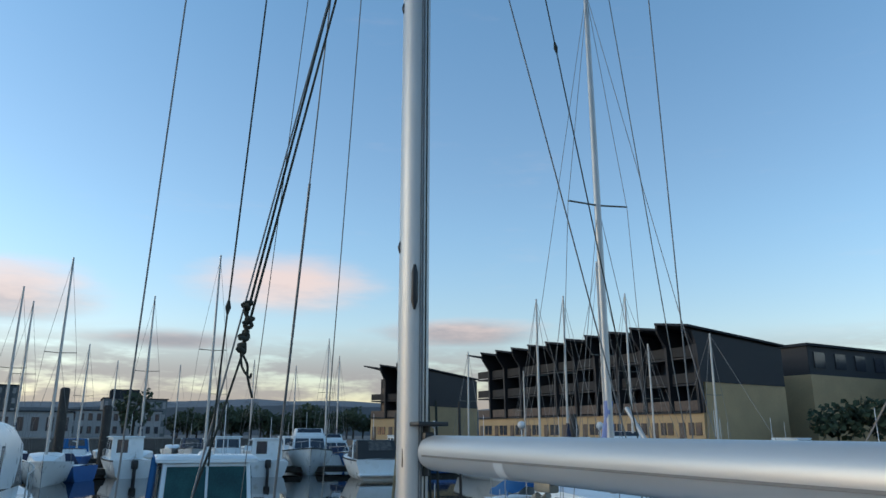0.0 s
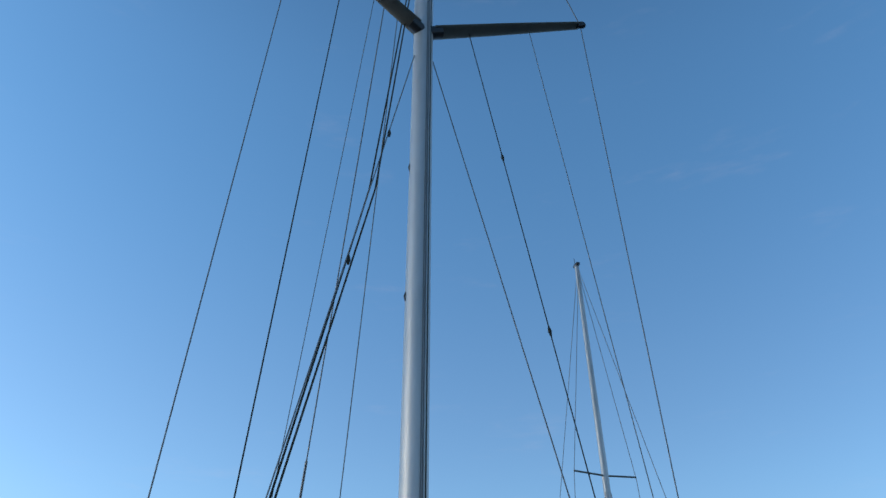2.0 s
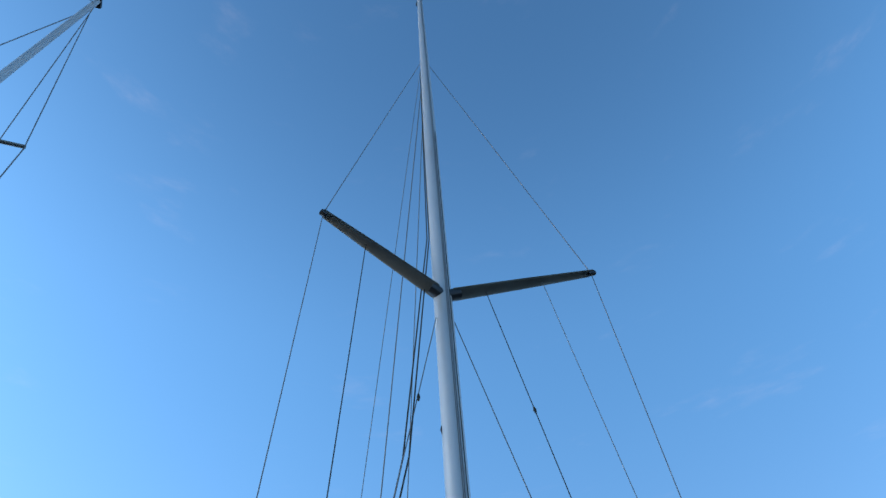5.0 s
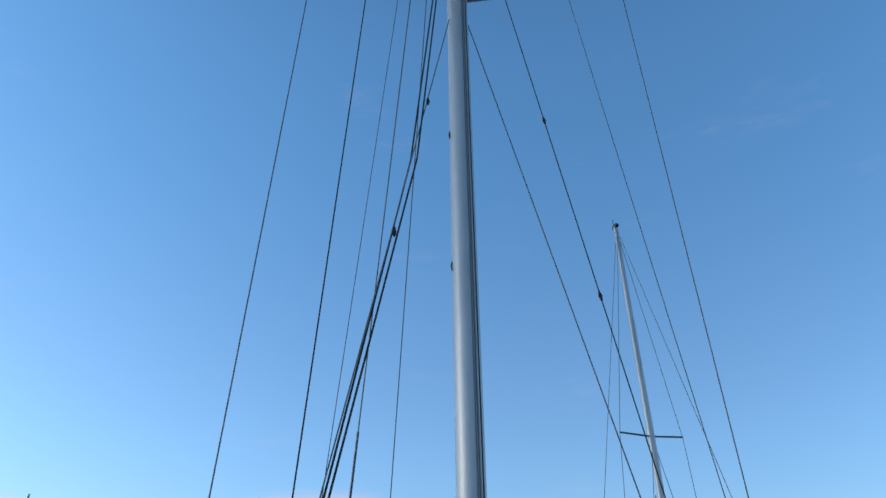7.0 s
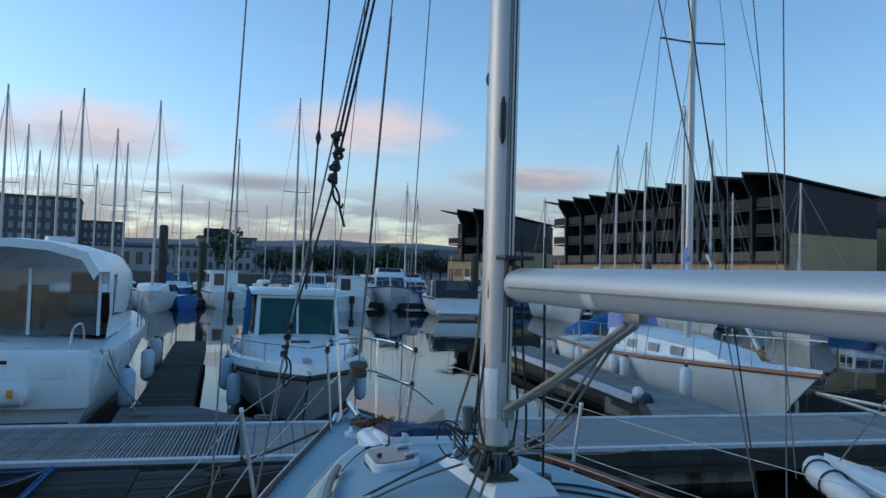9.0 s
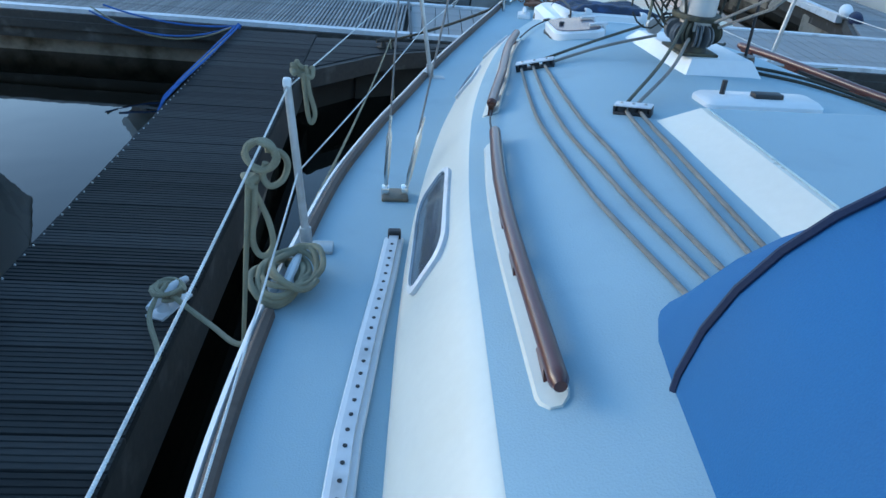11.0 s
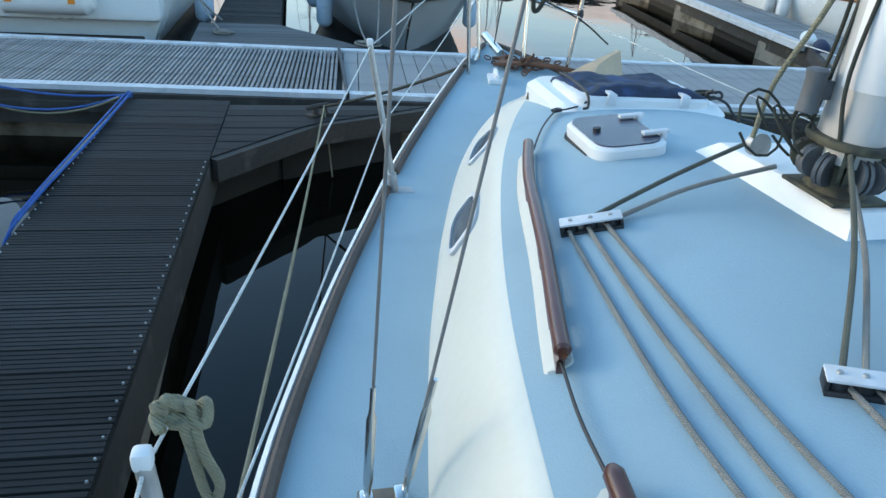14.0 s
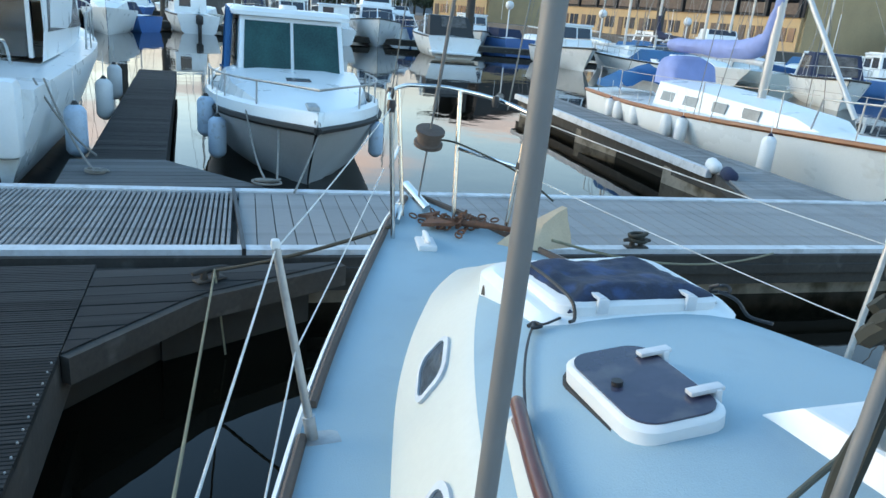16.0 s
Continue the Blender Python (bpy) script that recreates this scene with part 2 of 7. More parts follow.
PLANK_MID = material("damp_grey_plank", (0.085, 0.085, 0.085), 0.75, var=0.3, scale=2.0, fine=40, bump=0.3, per_piece=0.25, stretch_by=(0.3, 2, 1), dirt=(0.05, 0.05, 0.05), dirt_at=(0.5, 0.75))
PLANK_PALE = material("smooth_grey_plank", (0.25, 0.245, 0.24), 0.75, var=0.14, scale=1.5, fine=40, bump=0.2, per_piece=0.07, stretch_by=(2, 0.3, 1), dirt=(0.18, 0.175, 0.17), dirt_at=(0.5, 0.8))
TIMBER = material("pontoon_timber", (0.042, 0.037, 0.032), 0.85, var=0.35, scale=3, fine=30, bump=0.4, dirt=(0.11, 0.105, 0.095), dirt_at=(0.58, 0.8))
# near-black, stands in for the deep shade below the pontoons
SKIRT_DARK = material("dark_skirt", (0.02, 0.019, 0.016), 0.9, var=0.3, scale=3, fine=20, bump=0.2)
EDGE_ALU = material("pontoon_edge_white", (0.56, 0.58, 0.6), 0.6, 0.2, var=0.15, scale=4, fine=30, dirt=(0.3, 0.3, 0.3), dirt_at=(0.55, 0.8))
CONCRETE = material("float_concrete", (0.23, 0.2, 0.16), 0.9, var=0.25, scale=2, fine=20, bump=0.4, dirt=(0.06, 0.05, 0.03), dirt_at=(0.48, 0.68))
CLEAR_GLASS = material("clear_glass", (0.6, 0.66, 0.68), 0.05, var=0.03, scale=2, bump=0.0)
CLEAR_GLASS.node_tree.nodes["Principled BSDF"].inputs["Transmission Weight"].default_value = 1.0
CLEAR_GLASS.node_tree.nodes["Principled BSDF"].inputs["IOR"].default_value = 1.6
CURTAIN = material("cabin_interior", (0.055, 0.046, 0.04), 0.13, var=0.6, scale=1.6)
TEAL_GLASS = material("tinted_windscreen", (0.008, 0.05, 0.048), 0.08, var=0.6, scale=1.6, bump=0, spec=0.45)


def rope_material(name, col, pitch=90.0):
    m = material(name, col, 0.9, var=0.25, scale=12, fine=200, bump=0.2)
    n, l = m.node_tree.nodes, m.node_tree.links
    tc = n.new("ShaderNodeTexCoord")
    wave = n.new("ShaderNodeTexWave")
    wave.bands_direction = "DIAGONAL"
    wave.inputs["Scale"].default_value = pitch
    l.new(tc.outputs["Object"], wave.inputs["Vector"])
    bp = n.new("ShaderNodeBump")
    bp.inputs["Strength"].default_value, bp.inputs["Distance"].default_value = 0.7, 0.003
    l.new(wave.outputs[1], bp.inputs["Height"])
    l.new(bp.outputs[0], n["Principled BSDF"].inputs["Normal"])
    return m


ROPE_TAN = rope_material("rope_tan", (0.25, 0.23, 0.155))
ROPE_GREY = rope_material("rope_grey", (0.24, 0.23, 0.21))
ROPE_DARK = material("rope_dark", (0.035, 0.036, 0.028), 0.9, var=0.3, scale=12, fine=120, bump=0.0)
ROPE_OLIVE = rope_material("rope_olive", (0.11, 0.11, 0.085))
ROPE_WHITE = rope_material("rope_white", (0.68, 0.68, 0.66))
ROPE_BLUE = rope_material("rope_blue", (0.025, 0.12, 0.38))

WATER = bpy.data.materials.new("harbour_water")
WATER.use_nodes = True
n_, l_ = WATER.node_tree.nodes, WATER.node_tree.links
b_ = n_["Principled BSDF"]
b_.inputs["Base Color"].default_value = (0.005, 0.0045, 0.003, 1)
b_.inputs["Roughness"].default_value, b_.inputs["IOR"].default_value = 0.02, 1.28
t_ = n_.new("ShaderNodeTexCoord")
r1, r2 = n_.new("ShaderNodeTexNoise"), n_.new("ShaderNodeTexNoise")
for r_, s_ in ((r1, 1.1), (r2, 5.0)):
    r_.inputs["Scale"].default_value, r_.inputs["Detail"].default_value = s_, 2.0
    l_.new(t_.outputs["Object"], r_.inputs["Vector"])
a_ = n_.new("ShaderNodeMath")
a_.operation = "MULTIPLY_ADD"
l_.new(r2.outputs[0], a_.inputs[0])
a_.inputs[1].default_value = 0.15
l_.new(r1.outputs[0], a_.inputs[2])
bp_ = n_.new("ShaderNodeBump")
bp_.inputs["Strength"].default_value, bp_.inputs["Distance"].default_value = 0.12, 0.03
l_.new(a_.outputs[0], bp_.inputs["Height"])
l_.new(bp_.outputs[0], b_.inputs["Normal"])


# ---- mesh helpers ----
def mesh_object(name, bm, mat, smooth_by=40):
    me = bpy.data.meshes.new(name)
    bmesh.ops.recalc_face_normals(bm, faces=bm.faces)
    bm.to_mesh(me)
    bm.free()
    me.materials.append(mat)
    if smooth_by:
        me.shade_smooth()
        me.set_sharp_from_angle(angle=radians(smooth_by))
    return new(name, me)


def part(name, bm, mat, parent=None, label="", smooth_by=40):
    ob = mesh_object(name, bm, mat, smooth_by)
    ob.parent = parent
    return tagged(ob, label)


def thing(name, label, category, group="", m=None):
    ob = new(name)
    ob.empty_display_size = 0.2
    if m is not None:
        ob.matrix_world = m
    return tagged(ob, label, category, group)


def box(bm, c, s, rot=None, bevel=0.0):
    m = Matrix.Translation(c) @ (rot if rot is not None else Matrix()) @ Matrix.Diagonal((*s, 1))
    made = bmesh.ops.create_cube(bm, size=1, matrix=m)
    if bevel:
        edges = list({e for v in made["verts"] for e in v.link_edges})
        bmesh.ops.bevel(bm, geom=edges, offset=bevel, segments=2, affect="EDGES", profile=0.5)
    return bm


def ring_loft(bm, rings, closed=True, caps=True):
    """Skin a list of equally long rings of points."""
    vs = [[bm.verts.new(p) for p in r] for r in rings]
    k = len(vs[0])
    for a, b in zip(vs, vs[1:]):
        for i in range(k if closed else k - 1):
            j = (i + 1) % k
            bm.faces.new((a[i], a[j], b[j], b[i]))
    if caps and closed:
        bm.faces.new(vs[0][::-1]), bm.faces.new(vs[-1])
    return bm


def tube(bm, pts, r, seg=8, closed=False, flat=1.0):
    """Sweep a round (or flattened) section along points; r may be a list."""
    pts = [Vector(p) for p in pts]
    k = len(pts)
    rs = r if isinstance(r, (list, tuple)) else [r] * k
    side = None
    rings = []
    for i, p in enumerate(pts):
        a, b = (pts[(i - 1) % k], pts[(i + 1) % k]) if closed else (pts[max(i - 1, 0)], pts[min(i + 1, k - 1)])
        d = (b - a).normalized()
        if side is None:
            side = d.orthogonal().normalized()
        side = (side - d * side.dot(d)).normalized()
        other = d.cross(side)
        rings.append([p + rs[i] * (math.cos(t) * side + flat * math.sin(t) * other) for t in (2 * math.pi * q / seg for q in range(seg))])
    if closed:
        rings.append(rings[0])
    return ring_loft(bm, rings, True, not closed)


def curve_points(ctrl, n=8):
    """Catmull-Rom points through a few control points."""
    c = [Vector(p) for p in ctrl]
    c = [2 * c[0] - c[1]] + c + [2 * c[-1] - c[-2]]
    out = []
    for i in range(1, len(c) - 2):
        p0, p1, p2, p3 = c[i - 1:i + 3]
        for q in range(n):
            t = q / n
            out.append(0.5 * (2 * p1 + (p2 - p0) * t + (2 * p0 - 5 * p1 + 4 * p2 - p3) * t * t + (3 * p1 - p0 - 3 * p2 + p3) * t ** 3))
    out.append(c[-2])
    return out


def sag(a, b, drop, n=10):
    a, b = Vector(a), Vector(b)
    return [a.lerp(b, i / n) - Vector((0, 0, drop * 4 * (i / n) * (1 - i / n))) for i in range(n + 1)]


def table(rows):
    xs, ys = [r[0] for r in rows], [r[1] for r in rows]
    return lambda x: float(np.interp(x, xs, ys))


def rounded(w, h, r, n=4, taper=0.0):
    """Outline of a rounded rectangle round the origin, taper narrows its +y end."""
    out = []
    for cx, cy, a0 in ((w / 2 - r, h / 2 - r, 0), (-w / 2 + r, h / 2 - r, 90), (-w / 2 + r, -h / 2 + r, 180), (w / 2 - r, -h / 2 + r, 270)):
        for i in range(n + 1):
            a = radians(a0 + 90 * i / n)
            x, y = cx + r * math.cos(a), cy + r * math.sin(a)
            out.append((x * (1 - taper * (y / h + 0.5)), y))
    return out


def slab(bm, outline, z0, z1, bevel=0.0):
    rings = [[(x, y, z0) for x, y in outline]]
    if bevel:
        cx, cy = sum(p[0] for p in outline) / len(outline), sum(p[1] for p in outline) / len(outline)
        rings += [[(x, y, z1 - bevel) for x, y in outline], [(x - math.copysign(min(bevel, abs(x - cx)), x - cx), y - math.copysign(min(bevel, abs(y - cy)), y - cy), z1) for x, y in outline]]
    else:
        rings += [[(x, y, z1) for x, y in outline]]
    return ring_loft(bm, rings)


def B():
    return bmesh.new()


# ---- setting: water, shores ----
bm = B()
bmesh.ops.create_grid(bm, x_segments=1, y_segments=1, size=1500)
tagged(mesh_object("water", bm, WATER, 0), "still dark harbour water reflecting the evening sky", "water", kind="structure")

bm = B()
random.seed(5)
hill = [(-900 + i * 36, 620 + 60 * math.sin(i * 0.35), 0) for i in range(64)]
crest = [(x, y, 25 + 6 * noise.noise(Vector((x * 0.004, 3.1, 0))) + 2 * noise.noise(Vector((x * 0.03, 1.7, 0)))) for x, y, z in hill]
ring_loft(bm, [hill, [(x, y + 8, z) for x, y, z in crest], [(x, y + 260, z * 1.6) for x, y, z in crest]], closed=False)
tagged(mesh_object("backdrop", bm, HAZED_HILL), "low dark wooded hills on the far shore", "hills", kind="structure")

bm = B()
ring_loft(bm, [[(-420, 170, -1), (30, 128, -1), (42, 44, -1), (260, 8, -1)], [(-420, 170, 1.7), (30, 128, 1.7), (42, 44, 1.7), (260, 8, 1.7)], [(-420, 600, 1.7), (30, 600, 1.7), (300, 600, 1.7), (700, 400, 1.7)]], closed=False)
tagged(mesh_object("ground", bm, QUAY, 0), "stone quay and flat ground behind the marina", "quay", kind="structure")

# ---- walkway and fingers ----
SLOPE = -0.09
PONTOON_Z = 0.47
near_edge = lambda x: 4.29 + SLOPE * x
far_edge = lambda x: 6.08 + SLOPE * x


def plank_mesh(name, w, l, h, mat, grooves=3, rim=0.14):
    """A deck board with grooves along it, its top at z 0, its length along x."""
    bm = B()
    prof = []
    for g in range(grooves):
        a, b = -w / 2 + w * g / grooves, -w / 2 + w * (g + 1) / grooves
        e = (b - a) * rim
        gd = -0.010 if g in (0,) else -0.004
        prof += [(a + e * 0.4, gd), (a + e, 0.0), (b - e, 0.0), (b - e * 0.4, -0.010 if g == grooves - 1 else -0.004)]
    ring = [(y, z) for y, z in prof] + [(w / 2, -h), (-w / 2, -h)]
    ring_loft(bm, [[(-l / 2, y, z) for y, z in ring], [(l / 2, y, z) for y, z in ring]])
    me = bpy.data.meshes.new(name)
    bmesh.ops.recalc_face_normals(bm, faces=bm.faces)
    bm.to_mesh(me)
    bm.free()
    me.materials.append(mat)
    return me


def piece(me, parent, m, name="plank"):
    ob = new(name, me)
    ob.parent = parent
    ob.matrix_world = m
    return ob


def strip(bm, a, b, w, z0, z1):
    """A bar between two plan points, w wide to the left of a-b, from z0 to z1."""
    a, b = Vector((*a, 0)), Vector((*b, 0))
    side = Vector((0, 0, 1)).cross((b - a).normalized()) * w
    q = [a, b, b + side, a + side]
    ring_loft(bm, [[(p.x, p.y, z0) for p in q], [(p.x, p.y, z1) for p in q]])


walkway = tagged(new("pavement_walkway"), "floating marina walkway of grey grooved planks with pale edges", "pontoon", kind="structure")
X0, X1 = -30.0, 42.0
bm = B()
for f, w in ((near_edge, 0.11), (far_edge, -0.11)):
    strip(bm, (X0, f(X0)), (X1, f(X1)), w, PONTOON_Z - 0.05, PONTOON_Z + 0.022)
part("edge_strip", bm, EDGE_ALU, walkway, "pale metal edging", 0)
bm = B()
for f, w in ((near_edge, -0.05), (far_edge, 0.05)):
    strip(bm, (X0, f(X0)), (X1, f(X1)), w, PONTOON_Z - 0.28, PONTOON_Z - 0.02)
for f, w in ((near_edge, -0.09), (far_edge, 0.09)):
    strip(bm, (X0, f(X0)), (X1, f(X1)), w, PONTOON_Z - 0.17, PONTOON_Z - 0.09)
part("fascia", bm, TIMBER, walkway, "dark timber fascia and rubbing strake", 0)
bm = B()
for i in range(18):
    x = X0 + 2 + i * 4
    mid = (near_edge(x) + far_edge(x)) / 2
    box(bm, (x, mid, 0.0), (2.4, 1.45, 0.6), Matrix.Rotation(math.atan(SLOPE), 4, "Z"), 0.02)
part("float_block", bm, CONCRETE, walkway, "stained concrete floats", 0)
# added dark skirt: hides the bright water beyond, keeps the gap black
bm = B()
mid_line = lambda x: (near_edge(x) + far_edge(x)) / 2
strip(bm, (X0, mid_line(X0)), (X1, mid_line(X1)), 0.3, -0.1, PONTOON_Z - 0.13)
part("under_skirt", bm, SKIRT_DARK, walkway, "dark skirt added below the decking to close the bright gap", 0)
# joint between two walkway spans
JX = -0.93
bm = B()
strip(bm, (JX, near_edge(JX)), (JX + 0.06, far_edge(JX)), 0.03, PONTOON_Z - 0.02, PONTOON_Z + 0.03)
part("expansion_joint", bm, BLACK, walkway, "black joint strip", 0)


def finger(name, label, xa, xb, ya, yb, lean, gusset, mat_top, planks, pitch=0.145):
    """A finger berth: xa..xb wide, ya (root) to yb (tip), x shifting by lean per metre of y."""
    f = tagged(new(name), label, "pontoon", kind="structure")
    sh = lambda y: lean * (y - ya)
    for x, w in ((xa, 0.05), (xb, -0.05)):
        bm = B()
        a, b = (x + sh(ya), ya), (x + sh(yb), yb)
        strip(bm, a, b, -w if yb > ya else w, PONTOON_Z - 0.3, PONTOON_Z - 0.012)
        part("fascia", bm, TIMBER, f, "wet timber side beam", 0)
    bm = B()
    strip(bm, (xa + sh(yb), yb), (xb + sh(yb), yb), 0.06 if yb < ya else -0.06, PONTOON_Z - 0.24, PONTOON_Z - 0.012)
    part("fascia", bm, TIMBER, f, "wet timber end beam", 0)
    for g in gusset:
        bm = B()
        strip(bm, g[0], g[1], -0.06, PONTOON_Z - 0.16, PONTOON_Z - 0.012)
        part("fascia", bm, TIMBER, f, "wet timber corner beam", 0)
    # added dark skirt under finger and corners, in place of the shade there
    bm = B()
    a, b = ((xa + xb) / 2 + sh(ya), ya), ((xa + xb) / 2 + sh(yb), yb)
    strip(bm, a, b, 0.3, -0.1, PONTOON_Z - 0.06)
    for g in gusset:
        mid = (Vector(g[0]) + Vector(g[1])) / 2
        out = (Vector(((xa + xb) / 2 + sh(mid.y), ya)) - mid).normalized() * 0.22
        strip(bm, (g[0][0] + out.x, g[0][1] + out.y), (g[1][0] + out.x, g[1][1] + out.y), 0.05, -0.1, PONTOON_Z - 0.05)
    part("under_skirt", bm, SKIRT_DARK, f, "dark skirt added below the decking to close the bright gap", 0)
    bm = B()
    n = max(2, int(abs(yb - ya) / 3))
    for i in range(n):
        y = ya + (yb - ya) * (i + 0.7) / n
        box(bm, ((xa + xb) / 2 + sh(y), y, 0.02), (abs(xb - xa) * 0.86, 1.5, 0.5), None, 0.02)
    part("float_block", bm, CONCRETE, f, "stained concrete floats", 0)
    count = int(abs(yb - ya) / pitch)
    me = plank_mesh("plank", pitch * 0.965, abs(xb - xa), 0.035, mat_top, planks)
    for i in range(count):
        y = ya + math.copysign((i + 0.5) * pitch, yb - ya)
        piece(me, f, pose((xa + xb) / 2 + sh(y), y, PONTOON_Z + random.uniform(-0.002, 0.002), 0, 0, -math.degrees(math.atan(lean)) + random.uniform(-0.15, 0.15)))
    return f


own_finger = finger("pavement_finger_own", "wet dark finger berth of grooved planks beside the yacht", -2.675, -1.885, 4.25, -7.5, 0.045, [((-1.94, 2.97), (-1.28, 3.66)), ((-1.28, 3.66), (-0.3, 4.12))], PLANK_DARK, 5)
# gusset deck in the corner where the finger meets the walkway
for i in range(8):
    ya_, yb_ = 2.98 + i * 0.145, 2.98 + i * 0.145 + 0.139
    xe = [float(np.interp(q, [2.97, 3.66, 4.12], [-1.94, -1.28, -0.3])) for q in (ya_, yb_)]
    xs_ = [-1.88 + 0.045 * (q - 4.25) for q in (ya_, yb_)]
    bm = B()
    slab(bm, [(xs_[0], ya_), (xe[0], ya_), (xe[1], yb_), (xs_[1], yb_)], PONTOON_Z - 0.04, PONTOON_Z - 0.002 - 0.002 * (i % 2), 0.004)
    part("plank", bm, PLANK_DARK, own_finger, "", 0)
# bolt heads along the finger's edges
bm = B()
for i in range(118):
    for x in (-1.9, -2.66):
        y = 4.0 - i * 0.095
        if x > -2.2 and y > 2.95:
            continue
        bmesh.ops.create_cone(bm, cap_ends=True, segments=6, radius1=0.006, radius2=0.004, depth=0.007, matrix=Matrix.Translation((x - 0.045 * (4.25 - y), y + random.uniform(-0.012, 0.012), PONTOON_Z + 0.003)))
tagged(part("bolt_head", bm, DULL_STEEL, own_finger, "rows of small steel bolt heads", 0), kind="stuff")

finger("pavement_finger_cruiser", "dark wet finger berth between two motor boats", -2.27, -1.5, 6.2, 17.0, 0.018, [((-1.45, 7.3), (-0.5, 6.2))], PLANK_DARK, 4)


def corner_boards(label, y0, y1, left, right, mat):
    """A planked triangular corner between a finger and the walkway; left and right give x at y."""
    c = tagged(new("pavement_corner"), label, "pontoon", kind="structure")
    y = y0
    while y < y1:
        bm = B()
        slab(bm, [(left(y), y), (right(y), y), (right(y + 0.139), y + 0.139), (left(y + 0.139), y + 0.139)], PONTOON_Z - 0.04, PONTOON_Z + random.uniform(0.003, 0.008), 0.004)
        part("plank", bm, mat, c, "", 0)
        y += 0.145


corner_boards("dark planked corner of the cruiser berth", 6.28, 7.3, lambda y: -2.4, table([(6.15, -0.5), (7.45, -1.5)]), PLANK_MID)
right_finger = finger("pavement_finger_yacht", "grey finger berth on concrete floats beside a white yacht", 5.35, 6.3, 5.3, 15.6, 0.125, [((5.55, 7.0), (4.8, 5.6))], PLANK_GREY, 3)
bm = B()
strip(bm, (5.58, 7.2), (6.63, 15.6), 0.1, PONTOON_Z - 0.1, PONTOON_Z + 0.02)
part("edge_strip", bm, EDGE_ALU, right_finger, "pale edge", 0)
corner_boards("grey planked corner of the yacht berth", 5.55, 7.0, table([(5.5, 4.78), (7.1, 5.6)]), lambda y: 6.35, PLANK_GREY)
# far rows of berths
for y0, xa, xb in ((46.5, -60, 30), (66, -80, 38)):
    bm = B()
    box(bm, ((xa + xb) / 2, y0, 0.3), (xb - xa, 1.8, 0.34), Matrix.Rotation(math.atan(SLOPE), 4, "Z"))
    tagged(mesh_object("pavement_far", bm, TIMBER, 0), "distant floating walkway", "pontoon", kind="structure")

# ---- own yacht ----
beam = table([(-6, 1.25), (-5, 1.5), (-4, 1.66), (-3, 1.73), (-2, 1.76), (-1.3, 1.71), (-0.72, 1.622), (-0.3, 1.56), (0.0, 1.49), (0.26, 1.41), (0.53, 1.35), (0.83, 1.24), (1.25, 1.105), (1.64, 0.967), (2.05, 0.795), (2.54, 0.576), (2.9, 0.4), (3.1, 0.31), (3.35, 0.17), (3.6, 0.03)])
foot = table([(-2.4, 1.4), (-1.9, 1.36), (-1.39, 1.318), (-0.99, 1.274), (-0.64, 1.225), (-0.22, 1.151), (0.19, 1.07), (0.6, 0.965), (0.82, 0.908), (1.25, 0.775), (1.47, 0.703), (1.68, 0.62), (2.0, 0.465), (2.3, 0.285), (2.47, 0.123), (2.55, 0.03)])
crown = table([(-2.4, 1.21), (-2, 1.182), (-1.3, 1.134), (-0.8, 1.073), (-0.3, 0.995), (0.2, 0.882), (0.7, 0.741), (1.1, 0.599), (1.5, 0.427), (1.9, 0.218), (2.2, 0.08), (2.55, 0.02)])
edge_z = table([(-2.4, 1.275), (-2, 1.27), (-1, 1.253), (0, 1.228), (1, 1.232), (1.9, 1.215), (2.2, 1.13), (2.4, 1.05), (2.55, 0.99)])
mid_rise = table([(-2.4, 0.165), (0, 0.155), (0.5, 0.155), (0.9, 0.12), (1.5, 0.07), (2.4, 0.0)])
sheer_line = table([(-6, 1.0), (-2, 0.955), (-1, 0.93), (0, 0.898), (1, 0.89), (2, 0.94), (2.6, 0.995), (3.1, 1.05), (3.6, 1.11)])


def soften(f, w=0.3):
    """The same curve with its corners rounded."""
    return lambda y: (f(y - w) + 2 * f(y - w / 2) + 2 * f(y) + 2 * f(y + w / 2) + f(y + w)) / 8


deck_z = soften(sheer_line, 0.5)
beam_s = lambda y: soften(beam)(y) if y < 3.0 else beam(y)
foot_s = lambda y: soften(foot, 0.14)(y) if y < 2.2 else foot(y)
crown_s = lambda y: soften(crown, 0.22)(y) if y < 2.2 else crown(y)


def roof_z(x, y):
    t = crown_s(y)
    return edge_z(y) + mid_rise(y) * max(0.0, 1 - abs(x / max(t, 0.01)) ** 3)


def side_point(y, s, sign, out=0.0):
    """A point on the coachroof's side: s 0 at the deck, 1 at the top edge."""
    xf, xt, z0, z1 = foot_s(y), crown_s(y), deck_z(y), edge_z(y)
    bulge = 0.025 * math.sin(math.pi * s)
    x = xf + (xt - xf) * s ** 1.25 + bulge
    z = z0 + (z1 - z0) * s
    nrm = Vector((z1 - z0, 0, xf - xt)).normalized()
    return Vector((sign * (x + nrm.x * out), y, z + nrm.z * out))


yacht = thing("sailing_yacht", "white sailing yacht with pale blue deck moored bow to the walkway", "sailboat")
ys = [3.6 - 0.03 * i for i in range(4)] + [3.45 - i * 0.15 for i in range(64)]
bm = B()
rings = []
